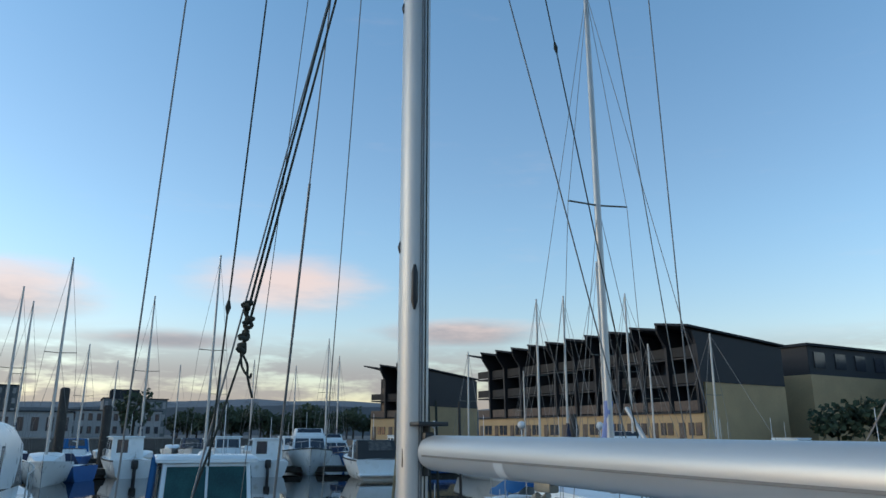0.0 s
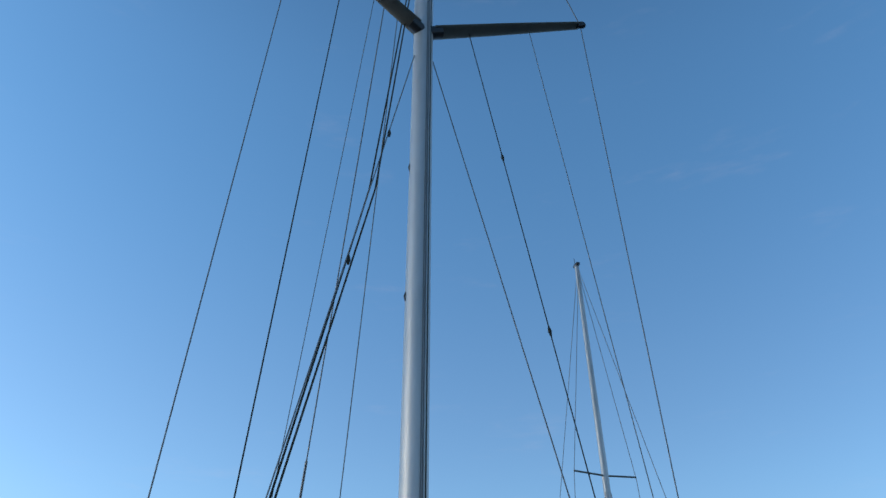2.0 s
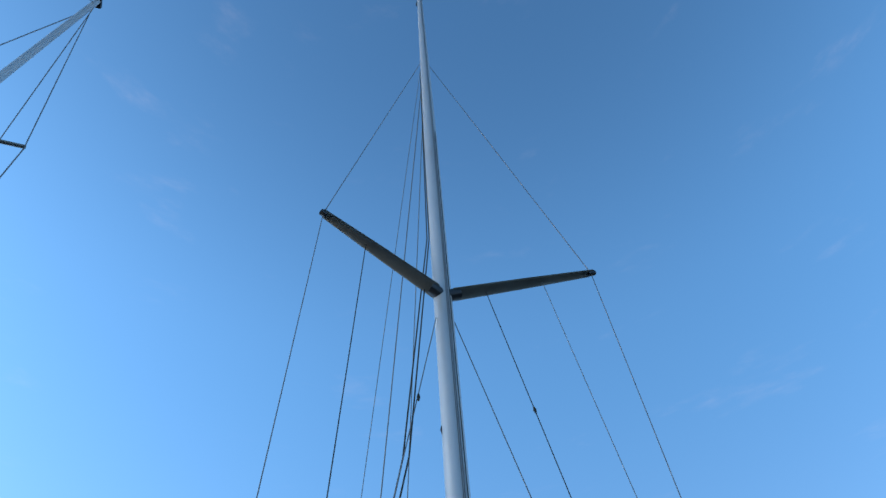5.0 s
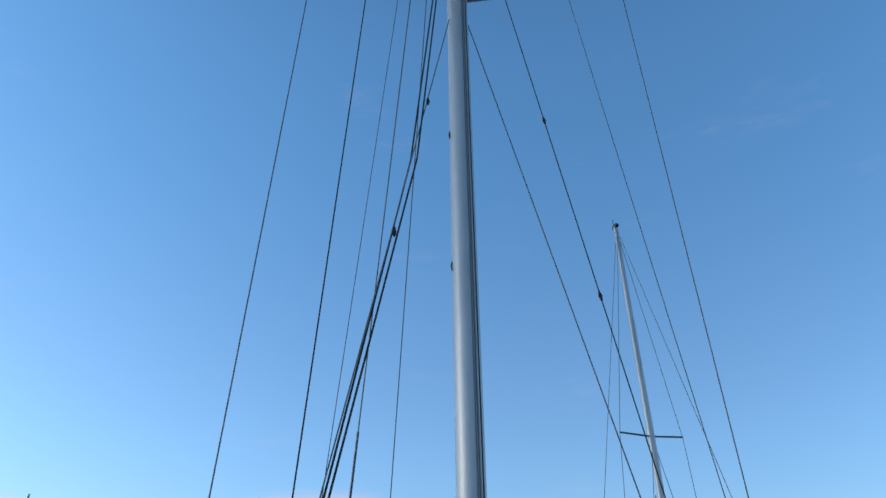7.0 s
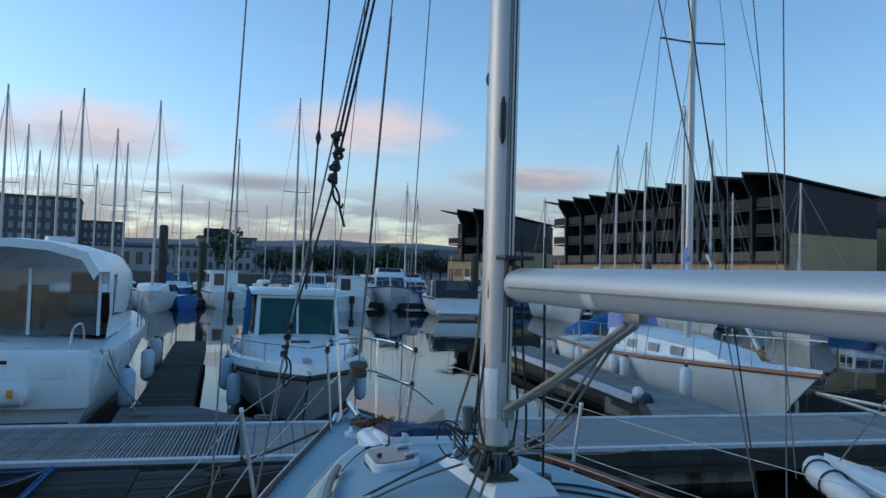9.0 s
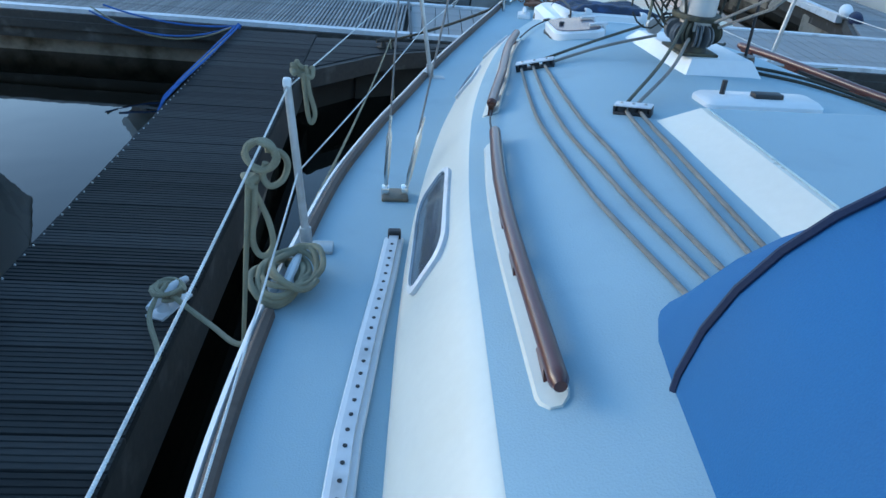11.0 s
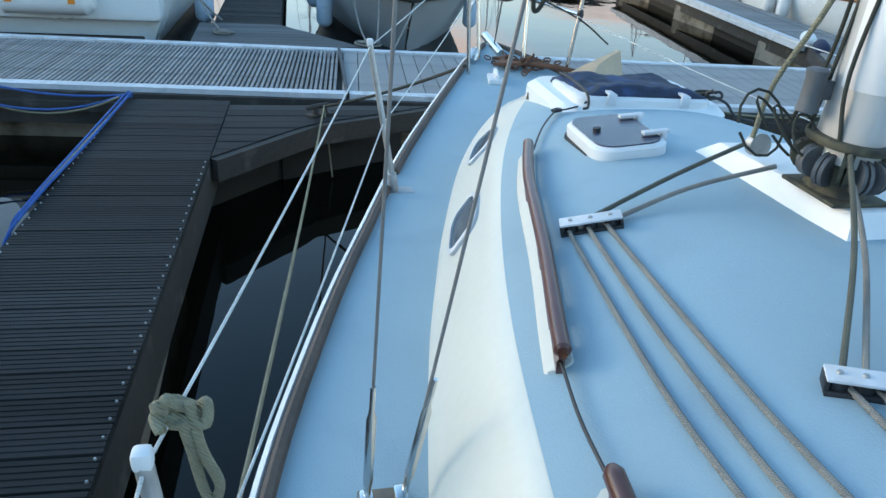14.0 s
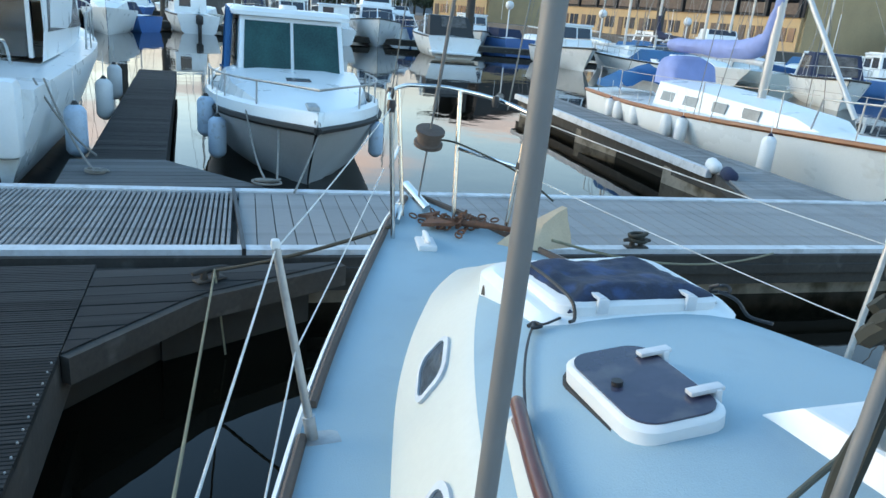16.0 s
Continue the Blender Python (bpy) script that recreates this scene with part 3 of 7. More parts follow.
for y in ys:
    b, d = beam_s(y), deck_z(y)
    w = max(0.0, min(1.0, (3.0 - y) / 2.2))
    half = [(b, d), (b * 0.99, d - 0.12), (b * (0.8 + 0.16 * w), d * 0.5), (b * (0.35 + 0.55 * w), 0.05), (b * (0.2 + 0.4 * w), -0.2), (0.01, -0.45 * w - 0.05)]
    rings.append([(x, y, z) for x, z in half] + [(-x, y, z) for x, z in half[::-1]])
ring_loft(bm, rings, closed=False)
bm.faces.new([bm.verts.new(p) for p in rings[-1]])
part("hull", bm, GELCOAT, yacht, "white glossy hull")
bm = B()
cols = [-1, -0.86, -0.6, -0.3, 0, 0.3, 0.6, 0.86, 1]
ring_loft(bm, [[(c * beam_s(y), y, deck_z(y) + 0.012 * (1 - c * c)) for c in cols] for y in ys if y > -2.45], closed=False)
for s in (-1, 1):
    ring_loft(bm, [[(s * beam_s(y), y, deck_z(y)), (s * 0.95, y, deck_z(y) + 0.01)] for y in ys if y < -2.2], closed=False)
part("deck", bm, DECK_BLUE, yacht, "pale blue painted side decks")
bm = B()
box(bm, (0, -4.2, 0.5), (1.9, 3.6, 0.06))
for s in (-1, 1):
    box(bm, (s * 0.97, -4.2, 0.87), (0.06, 3.6, 0.7), None, 0.02)
    box(bm, (s * 0.68, -4.2, 0.72), (0.52, 3.5, 0.38), None, 0.02)
box(bm, (0, -6.0, 0.75), (1.9, 0.06, 0.5))
box(bm, (0, -2.43, 0.9), (1.9, 0.06, 0.95))
part("cockpit", bm, CREAM, yacht, "cream moulded cockpit with benches")
cy = [2.55 - 0.099 * i for i in range(51)]
for s in (-1, 1):
    bm = B()
    ring_loft(bm, [[side_point(y, q / 7, s) for q in range(8)] + [Vector((s * (crown_s(y) - 0.006), y, edge_z(y) + 0.002)), Vector((s * crown_s(y) * 0.975, y, roof_z(crown_s(y) * 0.975, y) - 0.001))] for y in cy], closed=False)
    part("coachroof_side", bm, CREAM, yacht, "cream gelcoat cabin side", 60)
bm = B()
ring_loft(bm, [[(q * 0.996 * crown_s(y), y, roof_z(q * 0.996 * crown_s(y), y) + 0.003) for q in (-1, -0.97, -0.92, -0.8, -0.66, -0.5, -0.33, -0.16, 0, 0.16, 0.33, 0.5, 0.66, 0.8, 0.92, 0.97, 1)] for y in cy if y < 1.86], closed=False)
part("coachroof_top", bm, DECK_BLUE, yacht, "pale blue non-slip cabin top", 60)
bm = B()
ring_loft(bm, [[(q / 8 * 0.97 * crown_s(y), y, roof_z(q / 8 * 0.97 * crown_s(y), y)) for q in range(-8, 9)] for y in cy if y > 1.65], closed=False)
part("coachroof_nose", bm, CREAM, yacht, "cream forward end of the cabin", 60)
bm = B()
ring_loft(bm, [[Vector((x, -2.4, z)) for x, z in ((-1.4, 0.95), (-1.21, 1.275), (-0.8, 1.395), (0, 1.44), (0.8, 1.395), (1.21, 1.275), (1.4, 0.95))], [Vector((x, -2.43, z)) for x, z in ((-1.4, 0.95), (-1.21, 1.275), (-0.8, 1.395), (0, 1.44), (0.8, 1.395), (1.21, 1.275), (1.4, 0.95))]])
part("aft_bulkhead", bm, CREAM, yacht)


def cabin_window(ya, yb, s0, s1, sign):
    """A long rounded port light: y from ya (aft) to yb, between heights s0 and s1 of the side; its fore end is cut back."""
    yl, ym = (yb - ya), (ya + yb) / 2

    def shape(inset):
        w, h = yl - 2 * inset, (s1 - s0) - inset * 2.6
        pts = rounded(w, h, min(0.3 * h, 0.06 + h * 0.15), 5)
        out = []
        for u, v in pts:
            out.append((ym + u * 0.9 + 0.1 * yl * v / h, (s0 + s1) / 2 + v))
        return out
    o, i = shape(0.0), shape(0.026)
    bm = B()
    ring_loft(bm, [[side_point(y, s, sign, -0.004) for y, s in o], [side_point(y, s, sign, 0.012) for y, s in o], [side_point(y, s, sign, 0.014) for y, s in i], [side_point(y, s, sign, 0.002) for y, s in i]], True, False)
    w = part("window", bm, EDGE_ALU, yacht, "cabin window in a satin metal surround", 30)
    bm = B()
    mid_y, mid_s = sum(p[0] for p in i) / len(i), sum(p[1] for p in i) / len(i)
    ring_loft(bm, [[side_point(mid_y + (y - mid_y) * k, mid_s + (s - mid_s) * k, sign, 0.006) for y, s in i] for k in (1.0, 0.66, 0.33, 0.01)], True, False)
    part("pane", bm, CABIN_PANE, w, "dark smoked pane", 0)


for sign in (-1, 1):
    cabin_window(-1.43, -0.71, 0.39, 0.83, sign)
    cabin_window(0.43, 0.77, 0.43, 0.79, sign)
    cabin_window(1.19, 1.51, 0.48, 0.79, sign)
for sign in (-1, 1):
    # toe rail: pale metal lip outside, brown wood inside, with a gap at the midship cleat
    for a, b in ((1.5, 3.5), (-0.82, 1.33), (-5.8, -1.3)):
        span = [a + (b - a) * i / 40 for i in range(41)]
        bm = B()
        ring_loft(bm, [[(sign * (beam_s(y) - o), y, deck_z(y) + z) for o, z in ((0.02, 0.004), (0.02, 0.03), (0.03, 0.034), (0.046, 0.028), (0.05, 0.004))] for y in span])
        part("toe_rail", bm, TOE_WOOD, yacht, "weathered brown wooden toe rail")
    bm = B()
    span = [-5.8 + 9.36 * i / 70 for i in range(71)]
    ring_loft(bm, [[(sign * (beam_s(y) + o), y, deck_z(y) + z) for o, z in ((0.003, -0.06), (0.004, 0.02), (-0.01, 0.027), (-0.02, 0.004), (-0.012, -0.05))] for y in span])
    part("gunwale", bm, WHITE_PLASTIC, yacht, "pale metal gunwale strip")


def roof_line(pts, lift, n=24):
    """Points over the cabin top along a plan polyline."""
    out = []
    for p in curve_points([(x, y, 0) for x, y in pts], n):
        out.append(Vector((p.x, p.y, roof_z(p.x, p.y) + lift)))
    return out


for sign in (-1, 1):
    for path in (((-0.62, 0.785), (-0.725, 0.45), (-0.83, 0.0), (-0.905, -0.29), (-0.945, -0.45)), ((-0.984, -0.77), (-1.028, -1.108), (-1.052, -1.37), (-1.068, -1.65), (-1.085, -2.1))):
        pl = [(x * -sign, y) for x, y in path]
        bm = B()
        centre = roof_line(pl, 0.0)
        ends = {0: 0.35, 1: 0.85, len(centre) - 2: 0.85, len(centre) - 1: 0.35}
        ring_loft(bm, [[Vector((p.x + sign * o * ends.get(i, 1.0), p.y, roof_z(p.x + sign * o * ends.get(i, 1.0), p.y) + z)) for o, z in ((0.031, 0.002), (0.026, 0.009), (-0.026, 0.009), (-0.031, 0.002))] for i, p in enumerate(centre)])
        hr = part("handrail", bm, CREAM, yacht, "cream moulded rail base")
        bm = B()
        tube(bm, roof_line(pl, 0.05), [0.012] + [0.019] * (len(centre) - 2) + [0.012], 10)
        part("grab_rail", bm, TEAK, hr, "varnished reddish teak grab rail")
        for k in range(5):
            bm = B()
            p = centre[int((0.06 + k * 0.22) * (len(centre) - 1))]
            d = (centre[-1] - centre[0]).normalized()
            ring_loft(bm, [[p + d * (q * w) + Vector((e, 0, z)) for q, e in ((-1, -0.009), (1, -0.009), (1, 0.009), (-1, 0.009))] for w, z in ((0.05, 0.006), (0.035, 0.025), (0.055, 0.046))])
            part("rail_foot", bm, TEAK, hr, "shaped teak rail foot")

# mast, boom, rigging
MAST_TOP = 15.6
mast_at = lambda z: Vector((-0.025 - 0.006 * (z - 1.45), -0.008 * (z - 1.45), z))
bm = B()
zs = [1.55, 2, 4, 6, 8, 10, 11.5, 12.5, 14, MAST_TOP]
rings = []
for z in zs:
    k = 1.0 if z < 10 else 1 - 0.4 * (z - 10) / 5.6
    c = mast_at(z)
    rings.append([c + Vector((0.07 * k * math.cos(a), 0.098 * k * math.sin(a), 0)) for a in (2 * math.pi * q / 24 for q in range(24))])
ring_loft(bm, rings)
mast = part("mast", bm, ALU, yacht, "grey oval aluminium mast with dull patches")
bm = B()
ring_loft(bm, [[mast_at(z) + Vector((x, -0.097 * (1.0 if z < 10 else 1 - 0.4 * (z - 10) / 5.6) + y, 0)) for x, y in ((-0.009, 0.006), (-0.009, -0.004), (-0.003, -0.005), (-0.003, 0.001), (0.003, 0.001), (0.003, -0.005), (0.009, -0.004), (0.009, 0.006))] for z in zs[1:]])
part("sail_groove", bm, WIRE, mast, "dark sail track")
bm = B()
tube(bm, [mast_at(z) + Vector((0.02, -0.106, 0)) for z in (1.7, 4, 7, 10)], 0.004, 6)
part("halyard", bm, ROPE_DARK, mast, "dark halyards lying along the mast")
bm = B()
tube(bm, [mast_at(z) + Vector((-0.04, -0.108, 0)) for z in (3.02, 3.06, 3.2, 3.24)], [0.006, 0.016, 0.016, 0.006], 10)
part("rope_clutch", bm, BLACK, mast, "black oval slide fitting")
bm = B()
box(bm, (-0.022, 0, 1.459), (0.17, 0.215, 0.012), None, 0.003)
ring_loft(bm, [[mast_at(1.46) + Vector((0.072 * k * math.cos(a), 0.1 * k * math.sin(a), z - 1.46)) for a in (2 * math.pi * q / 20 for q in range(20))] for z, k in ((1.46, 0.95), (1.49, 0.85), (1.6, 0.95))])
part("mast_step", bm, MAST_FOOT, mast, "dark weathered cast mast step")
bm = B()
ring_loft(bm, [[mast_at(1.6) + Vector((0.098 * k * math.cos(a), 0.124 * k * math.sin(a), z - 1.6)) for a in (2 * math.pi * q / 24 for q in range(24))] for z, k in ((1.592, 0.7), (1.592, 0.97), (1.597, 1.0), (1.609, 1.0), (1.613, 0.97), (1.613, 0.7))])
part("mast_collar", bm, MAST_FOOT, mast, "olive brown collar plate over the rope blocks")
for k, a in enumerate((65, 92, 119, 146, 173, 200, 227, 254, 281, 310)):
    for dx in (-0.008, 0.008):
        bm = B()
        c = Vector((0.075 * math.cos(radians(a)) - 0.025, 0.1 * math.sin(radians(a)), 1.538 + 0.008 * math.sin(2.3 * k)))
        m = Matrix.Translation(c) @ Matrix.Rotation(radians(a + 90), 4, "Z") @ Matrix.Rotation(radians(90), 4, "Y") @ Matrix.Translation((0, 0, dx))
        bmesh.ops.create_cone(bm, cap_ends=True, segments=14, radius1=0.046, radius2=0.043, depth=0.01, matrix=m)
        part("turning_block", bm, BLOCK_GREY if k % 3 else MAST_FOOT, mast, "grey cheek of a rope block at the mast foot")
bm = B()
wc = mast_at(1.72) + Vector((-0.115, 0.05, 0))
tube(bm, [wc + Vector((0, 0, z)) for z in (-0.06, -0.055, -0.03, 0.03, 0.05, 0.055)], [0.02, 0.03, 0.026, 0.026, 0.03, 0.02], 14)
box(bm, wc + Vector((0.03, 0, 0)), (0.04, 0.03, 0.05), None, 0.004)
part("halyard_winch", bm, BLOCK_GREY, mast, "small dark halyard winch on the mast")
bm = B()
ring_loft(bm, [[mast_at(z) + Vector((0.0725 * k * math.cos(a), 0.1005 * k * math.sin(a), 0)) for z, k in ((1.74, 1.0), (1.745, 1.03), (1.965, 1.03), (1.97, 1.0))] for a in (radians(q) for q in range(176, 249, 8))], closed=False)
part("mast_plate", bm, WHITE_PLASTIC, mast, "white plate on the mast")
for z in (3.35, 4.7, 5.7):
    bm = B()
    tube(bm, [mast_at(z) + Vector((-0.068, 0.02, -0.03)), mast_at(z) + Vector((-0.076, 0.02, 0)), mast_at(z) + Vector((-0.068, 0.02, 0.03))], 0.005, 6)
    part("mast_cleat", bm, BLACK, mast)
bm = B()
box(bm, mast_at(MAST_TOP) + Vector((0, -0.02, 0.02)), (0.09, 0.24, 0.05), None, 0.01)
tube(bm, [mast_at(MAST_TOP), mast_at(MAST_TOP + 0.5) + Vector((0.03, 0, 0))], 0.004, 5)
part("masthead", bm, BLACK, mast, "dark masthead fitting with aerial")
TIP = {-1: Vector((-1.14, -0.26, 7.54)), 1: Vector((1.245, -0.345, 7.54))}
for s in (-1, 1):
    root = mast_at(7.1) + Vector((s * 0.06, -0.03, 0))
    bm = B()
    ring_loft(bm, [[root.lerp(TIP[s], q) + Vector((0, c * math.cos(t), 0.3 * c * math.sin(t))) for t in (2 * math.pi * k / 14 for k in range(14))] for q, c in ((0.0, 0.078), (0.5, 0.066), (1.0, 0.045))])
    sp = part("spreader", bm, SPREADER, yacht, "dull grey-brown tapered spreader")
    bm = B()
    tube(bm, [root.lerp(TIP[s], -0.04), root.lerp(TIP[s], 0.05)], 0.085, 12, flat=0.6)
    part("spreader_root", bm, BLACK, sp)
    bm = B()
    tube(bm, [TIP[s].lerp(root, 0.03), TIP[s].lerp(root, -0.02)], 0.046, 10, flat=0.6)
    part("spreader_cap", bm, BLACK, sp)
CHAIN = {-1: (Vector((-1.325, -0.43, 0.918)), Vector((-1.25, -0.425, 0.918))), 1: (Vector((1.325, -0.43, 0.918)), Vector((1.25, -0.425, 0.918)))}
HOUNDS = mast_at(12.45)
for s in (-1, 1):
    lower = mast_at(6.78) + Vector((s * 0.075, -0.02, 0))
    for a, b, r in ((CHAIN[s][0], TIP[s], 0.0035), (TIP[s], HOUNDS + Vector((s * 0.05, 0, 0)), 0.0042), (CHAIN[s][1], lower, 0.0038)):
        bm = B()
        tube(bm, [a, a.lerp(b, 0.2) + Vector((0.03 * s if r == 0.0038 else 0, 0, 0)), b], r, 12)
        part("shroud", bm, WIRE, yacht, "grey wire shroud")
    bm = B()
    box(bm, (s * 1.288, -0.432, deck_z(-0.43) + 0.014), (0.105, 0.1, 0.016), None, 0.004)
    cp = part("chainplate", bm, BRONZE, yacht, "bronzed chainplate with two lugs")
    for k, top in ((0, TIP[s]), (1, lower)):
        a = CHAIN[s][k]
        bm = B()
        d = (top - a).normalized()
        box(bm, a + Vector((0, 0, 0.02)), (0.03, 0.045, 0.05), None, 0.006)
        tube(bm, [a + d * q for q in (0.03, 0.07, 0.09, 0.25, 0.27, 0.33)], [0.007, 0.008, 0.011, 0.011, 0.006, 0.006], 10)
        part("turnbuckle", bm, STEEL, cp, "stainless rigging screw")
    bm = B()
    fl = (mast_at(7.1)).lerp(TIP[s], 0.64 if s < 0 else 0.27)
    end = CHAIN[-1][1].lerp(lower, 0.24) if s < 0 else Vector((1.21, -0.42, 1.1))
    tube(bm, [end, end.lerp(fl, 0.5), fl], 0.0038, 6)
    for q in ((0.56, 0.78) if s > 0 else (0.12,)):
        tube(bm, [end.lerp(fl, q - 0.006), end.lerp(fl, q), end.lerp(fl, q + 0.006)], [0.004, 0.012, 0.004], 8)
    part("flag_halyard", bm, ROPE_DARK, yacht, "thin dark flag halyard with a knot")
lo = {s: mast_at(6.78) + Vector((s * 0.075, -0.02, 0)) for s in (-1, 1)}
bm = B()
tube(bm, [TIP[1].lerp(mast_at(7.1), 0.35), (1.3, -0.5, 1.5)], 0.003, 6)
part("flag_halyard", bm, ROPE_GREY, yacht)
# forestay with furling drum
stay_foot, stay_top = Vector((0, 3.42, 1.12)), HOUNDS + Vector((0, 0.08, -0.1))
bm = B()
tube(bm, [stay_foot, stay_foot.lerp(stay_top, 0.5), stay_top], 0.006, 8)
tube(bm, [stay_foot.lerp(stay_top, 0.05), stay_foot.lerp(stay_top, 0.3)], 0.011, 8)
part("forestay", bm, WIRE, yacht, "wire forestay")
dirn = (stay_top - stay_foot).normalized()
bm = B()
tube(bm, [stay_foot + dirn * q for q in (0.36, 0.365, 0.385, 0.39, 0.44, 0.445, 0.465, 0.47)], [0.02, 0.085, 0.085, 0.07, 0.07, 0.085, 0.085, 0.02], 20)
part("furling_drum", bm, TOE_WOOD, yacht, "weathered round furling drum")
# spare halyards led to the pulpit
for foot_at, top_at, r in ((Vector((-0.31, 3.1, 1.73)), HOUNDS + Vector((-0.04, 0.09, -0.15)), 0.0035), (Vector((0.38, 3.1, 1.72)), HOUNDS + Vector((0.02, 0.09, -0.25)), 0.0045)):
    bm = B()
    tube(bm, [foot_at, foot_at.lerp(top_at, 0.5), top_at], r, 6)
    part("halyard", bm, ROPE_GREY, yacht, "grey spare halyard led to the pulpit")
# doubled rope beside the port lower shroud, with its big knot
sh = lambda q: CHAIN[-1][1].lerp(lo[-1], q)
KQ = 0.335
bm = B()
for off in ((0.012, 0.0), (-0.004, 0.014)):
    tube(bm, [sh(q) + Vector((off[0], off[1], 0)) * (1 + 2.2 * max(0, q - KQ)) for q in (KQ, 0.45, 0.6, 0.75)] + [HOUNDS.lerp(mast_at(7.5), 0.9) + Vector((-0.08 + off[0], off[1] + 0.05, 0)), HOUNDS + Vector((-0.05, 0.06, -0.2))], 0.0055, 6)
for q in (0.65, 0.84):
    tube(bm, [sh(q) + Vector((0, 0, -0.03)), sh(q), sh(q) + Vector((0, 0, 0.03))], [0.006, 0.013, 0.006], 8)
part("halyard", bm, ROPE_DARK, yacht, "doubled dark halyard tied off beside the shroud")
bm = B()
random.seed(11)


def lumps(c, offs, size, n):
    """A rope wound into a row of tight lumps round c."""
    pts = []
    for o in offs:
        for k in range(n):
            a = k * 2.4 + random.uniform(-0.5, 0.5)
            q = size * random.uniform(0.75, 1.15)
            pts.append(c + Vector(o) + Vector((q * math.cos(a), q * math.sin(a), size * random.uniform(-1.0, 1.0))))
    return curve_points(pts, 4)


k0 = sh(KQ)
tube(bm, lumps(k0, ((0, 0, 0.06), (0.004, 0, 0.0), (-0.008, 0, -0.055), (-0.014, 0, -0.11)), 0.019, 7), 0.0085, 7)
e0 = k0 + Vector((-0.014, 0, -0.12))
tube(bm, curve_points([e0, e0 + Vector((0.03, 0.01, -0.05)), e0 + Vector((0.035, 0.01, -0.1)), e0 + Vector((0.06, 0.02, -0.18))], 5), 0.005, 6)
tube(bm, curve_points([e0, e0 + Vector((0.012, 0.02, -0.06)), e0 + Vector((0.045, 0.03, -0.1)), e0 + Vector((0.05, 0.02, -0.085))], 5), 0.005, 6)
part("rope_knot", bm, ROPE_DARK, yacht, "bulky dark knot with loose tails")
# second knot lower on the same shroud, with a hanging loop
k1 = sh(0.205) + Vector((-0.03, 0, 0.0))
bm = B()
tube(bm, [k1 + Vector((0.004, 0.004, 0.04)), sh(0.26) + Vector((-0.004, 0.008, 0)), sh(KQ) + Vector((0, 0, -0.1))], 0.0045, 6)
tube(bm, lumps(k1, ((0.012, 0, 0.06), (0.004, 0, 0.022), (-0.004, 0, -0.015), (-0.008, 0.0, -0.045)), 0.011, 7), 0.0058, 7)
tube(bm, curve_points([k1 + Vector((-0.005, 0, -0.05)), k1 + Vector((0.018, 0.01, -0.08)), k1 + Vector((0.022, 0.015, -0.13)), k1 + Vector((0.01, 0.012, -0.165)), k1 + Vector((-0.002, 0.01, -0.17)), k1 + Vector((-0.004, 0.008, -0.13)), k1 + Vector((0.006, 0.005, -0.09)), k1 + Vector((-0.006, 0.0, -0.05))], 6), 0.004, 7)
part("rope_knot", bm, ROPE_DARK, yacht, "dark knot with a hanging loop on the shroud")
# backstay pair
for s in (-1, 1):
    bm = B()
    tube(bm, [(s * 0.9, -5.9, 1.1), mast_at(MAST_TOP) + Vector((0, -0.12, 0))], 0.004, 6)
    part("backstay", bm, WIRE, yacht)

bm = B()
rings = []
for y, k in ((-0.13, 0.86), (-0.2, 1.0), (-1.5, 1.0), (-2.6, 1.0), (-3.9, 1.0), (-3.95, 0.9)):
    zc = 2.365 + 0.004 * y
    rings.append([Vector((0.06 * k * math.cos(a), y, zc + 0.076 * k * math.sin(a))) for a in (2 * math.pi * q / 24 for q in range(24))])
ring_loft(bm, rings)
boom = part("boom", bm, BOOM_ALU, yacht, "long pale grey aluminium boom")
bm = B()
for s in (-1, 1):
    ring_loft(bm, [[Vector((s * (0.0595 + o), y, 2.365 + 0.004 * y - 0.012 + z)) for o, z in ((-0.002, -0.004), (0.003, -0.004), (0.003, 0.004), (-0.002, 0.004))] for y in (-0.2, -2, -3.9)])
part("boom_seam", bm, WIRE, boom, "dark groove along the boom", 0)
bm = B()
ring_loft(bm, [[Vector((0.0615 * math.cos(a), y, 2.3615 + 0.0775 * math.sin(a))) for a in (radians(q) for q in range(186, 250, 8))] for y in (-0.86, -0.93)], closed=False)
part("tape", bm, WHITE_PLASTIC, boom, "strip of white tape")
bm = B()
box(bm, (0, -0.1, 2.38), (0.05, 0.1, 0.15), None, 0.01)
tube(bm, [(0, -0.09, 2.26), (0, -0.09, 2.5)], 0.022, 10)
box(bm, (0, -0.09, 2.49), (0.15, 0.2, 0.02), None, 0.005)
box(bm, (-0.075, -0.03, 2.34), (0.04, 0.05, 0.1), None, 0.01)
part("gooseneck", bm, BLACK, boom, "dark gooseneck fitting")
bm = B()
for dx in (-0.02, 0.02):
    tube(bm, [(dx, -0.1, 1.78), (dx, -0.6, 2.0), (dx, -1.1, 2.25)], 0.0115, 10)
tube(bm, [(0, -0.1, 1.78), (0, -0.3, 1.87)], 0.02, 12)
box(bm, (0, -1.12, 2.285), (0.04, 0.1, 0.05), None, 0.008)
box(bm, (0, -0.09, 1.78), (0.06, 0.06, 0.09), None, 0.01)
part("boom_vang", bm, VANG_TUBE, yacht, "tarnished tan tubular boom vang")
bm = B()
tube(bm, [(0.0, -0.13, 1.6), (0.02, -0.45, 1.75), (0.03, -0.95, 2.2)], 0.006, 6)
tube(bm, [(0.02, -0.13, 1.58), (0.05, -0.45, 1.72), (0.05, -0.95, 2.2)], 0.006, 6)
tube(bm, [(0.06, -0.42, 1.73), (0.06, -0.62, 1.85)], [0.03, 0.022], 8, flat=0.5)
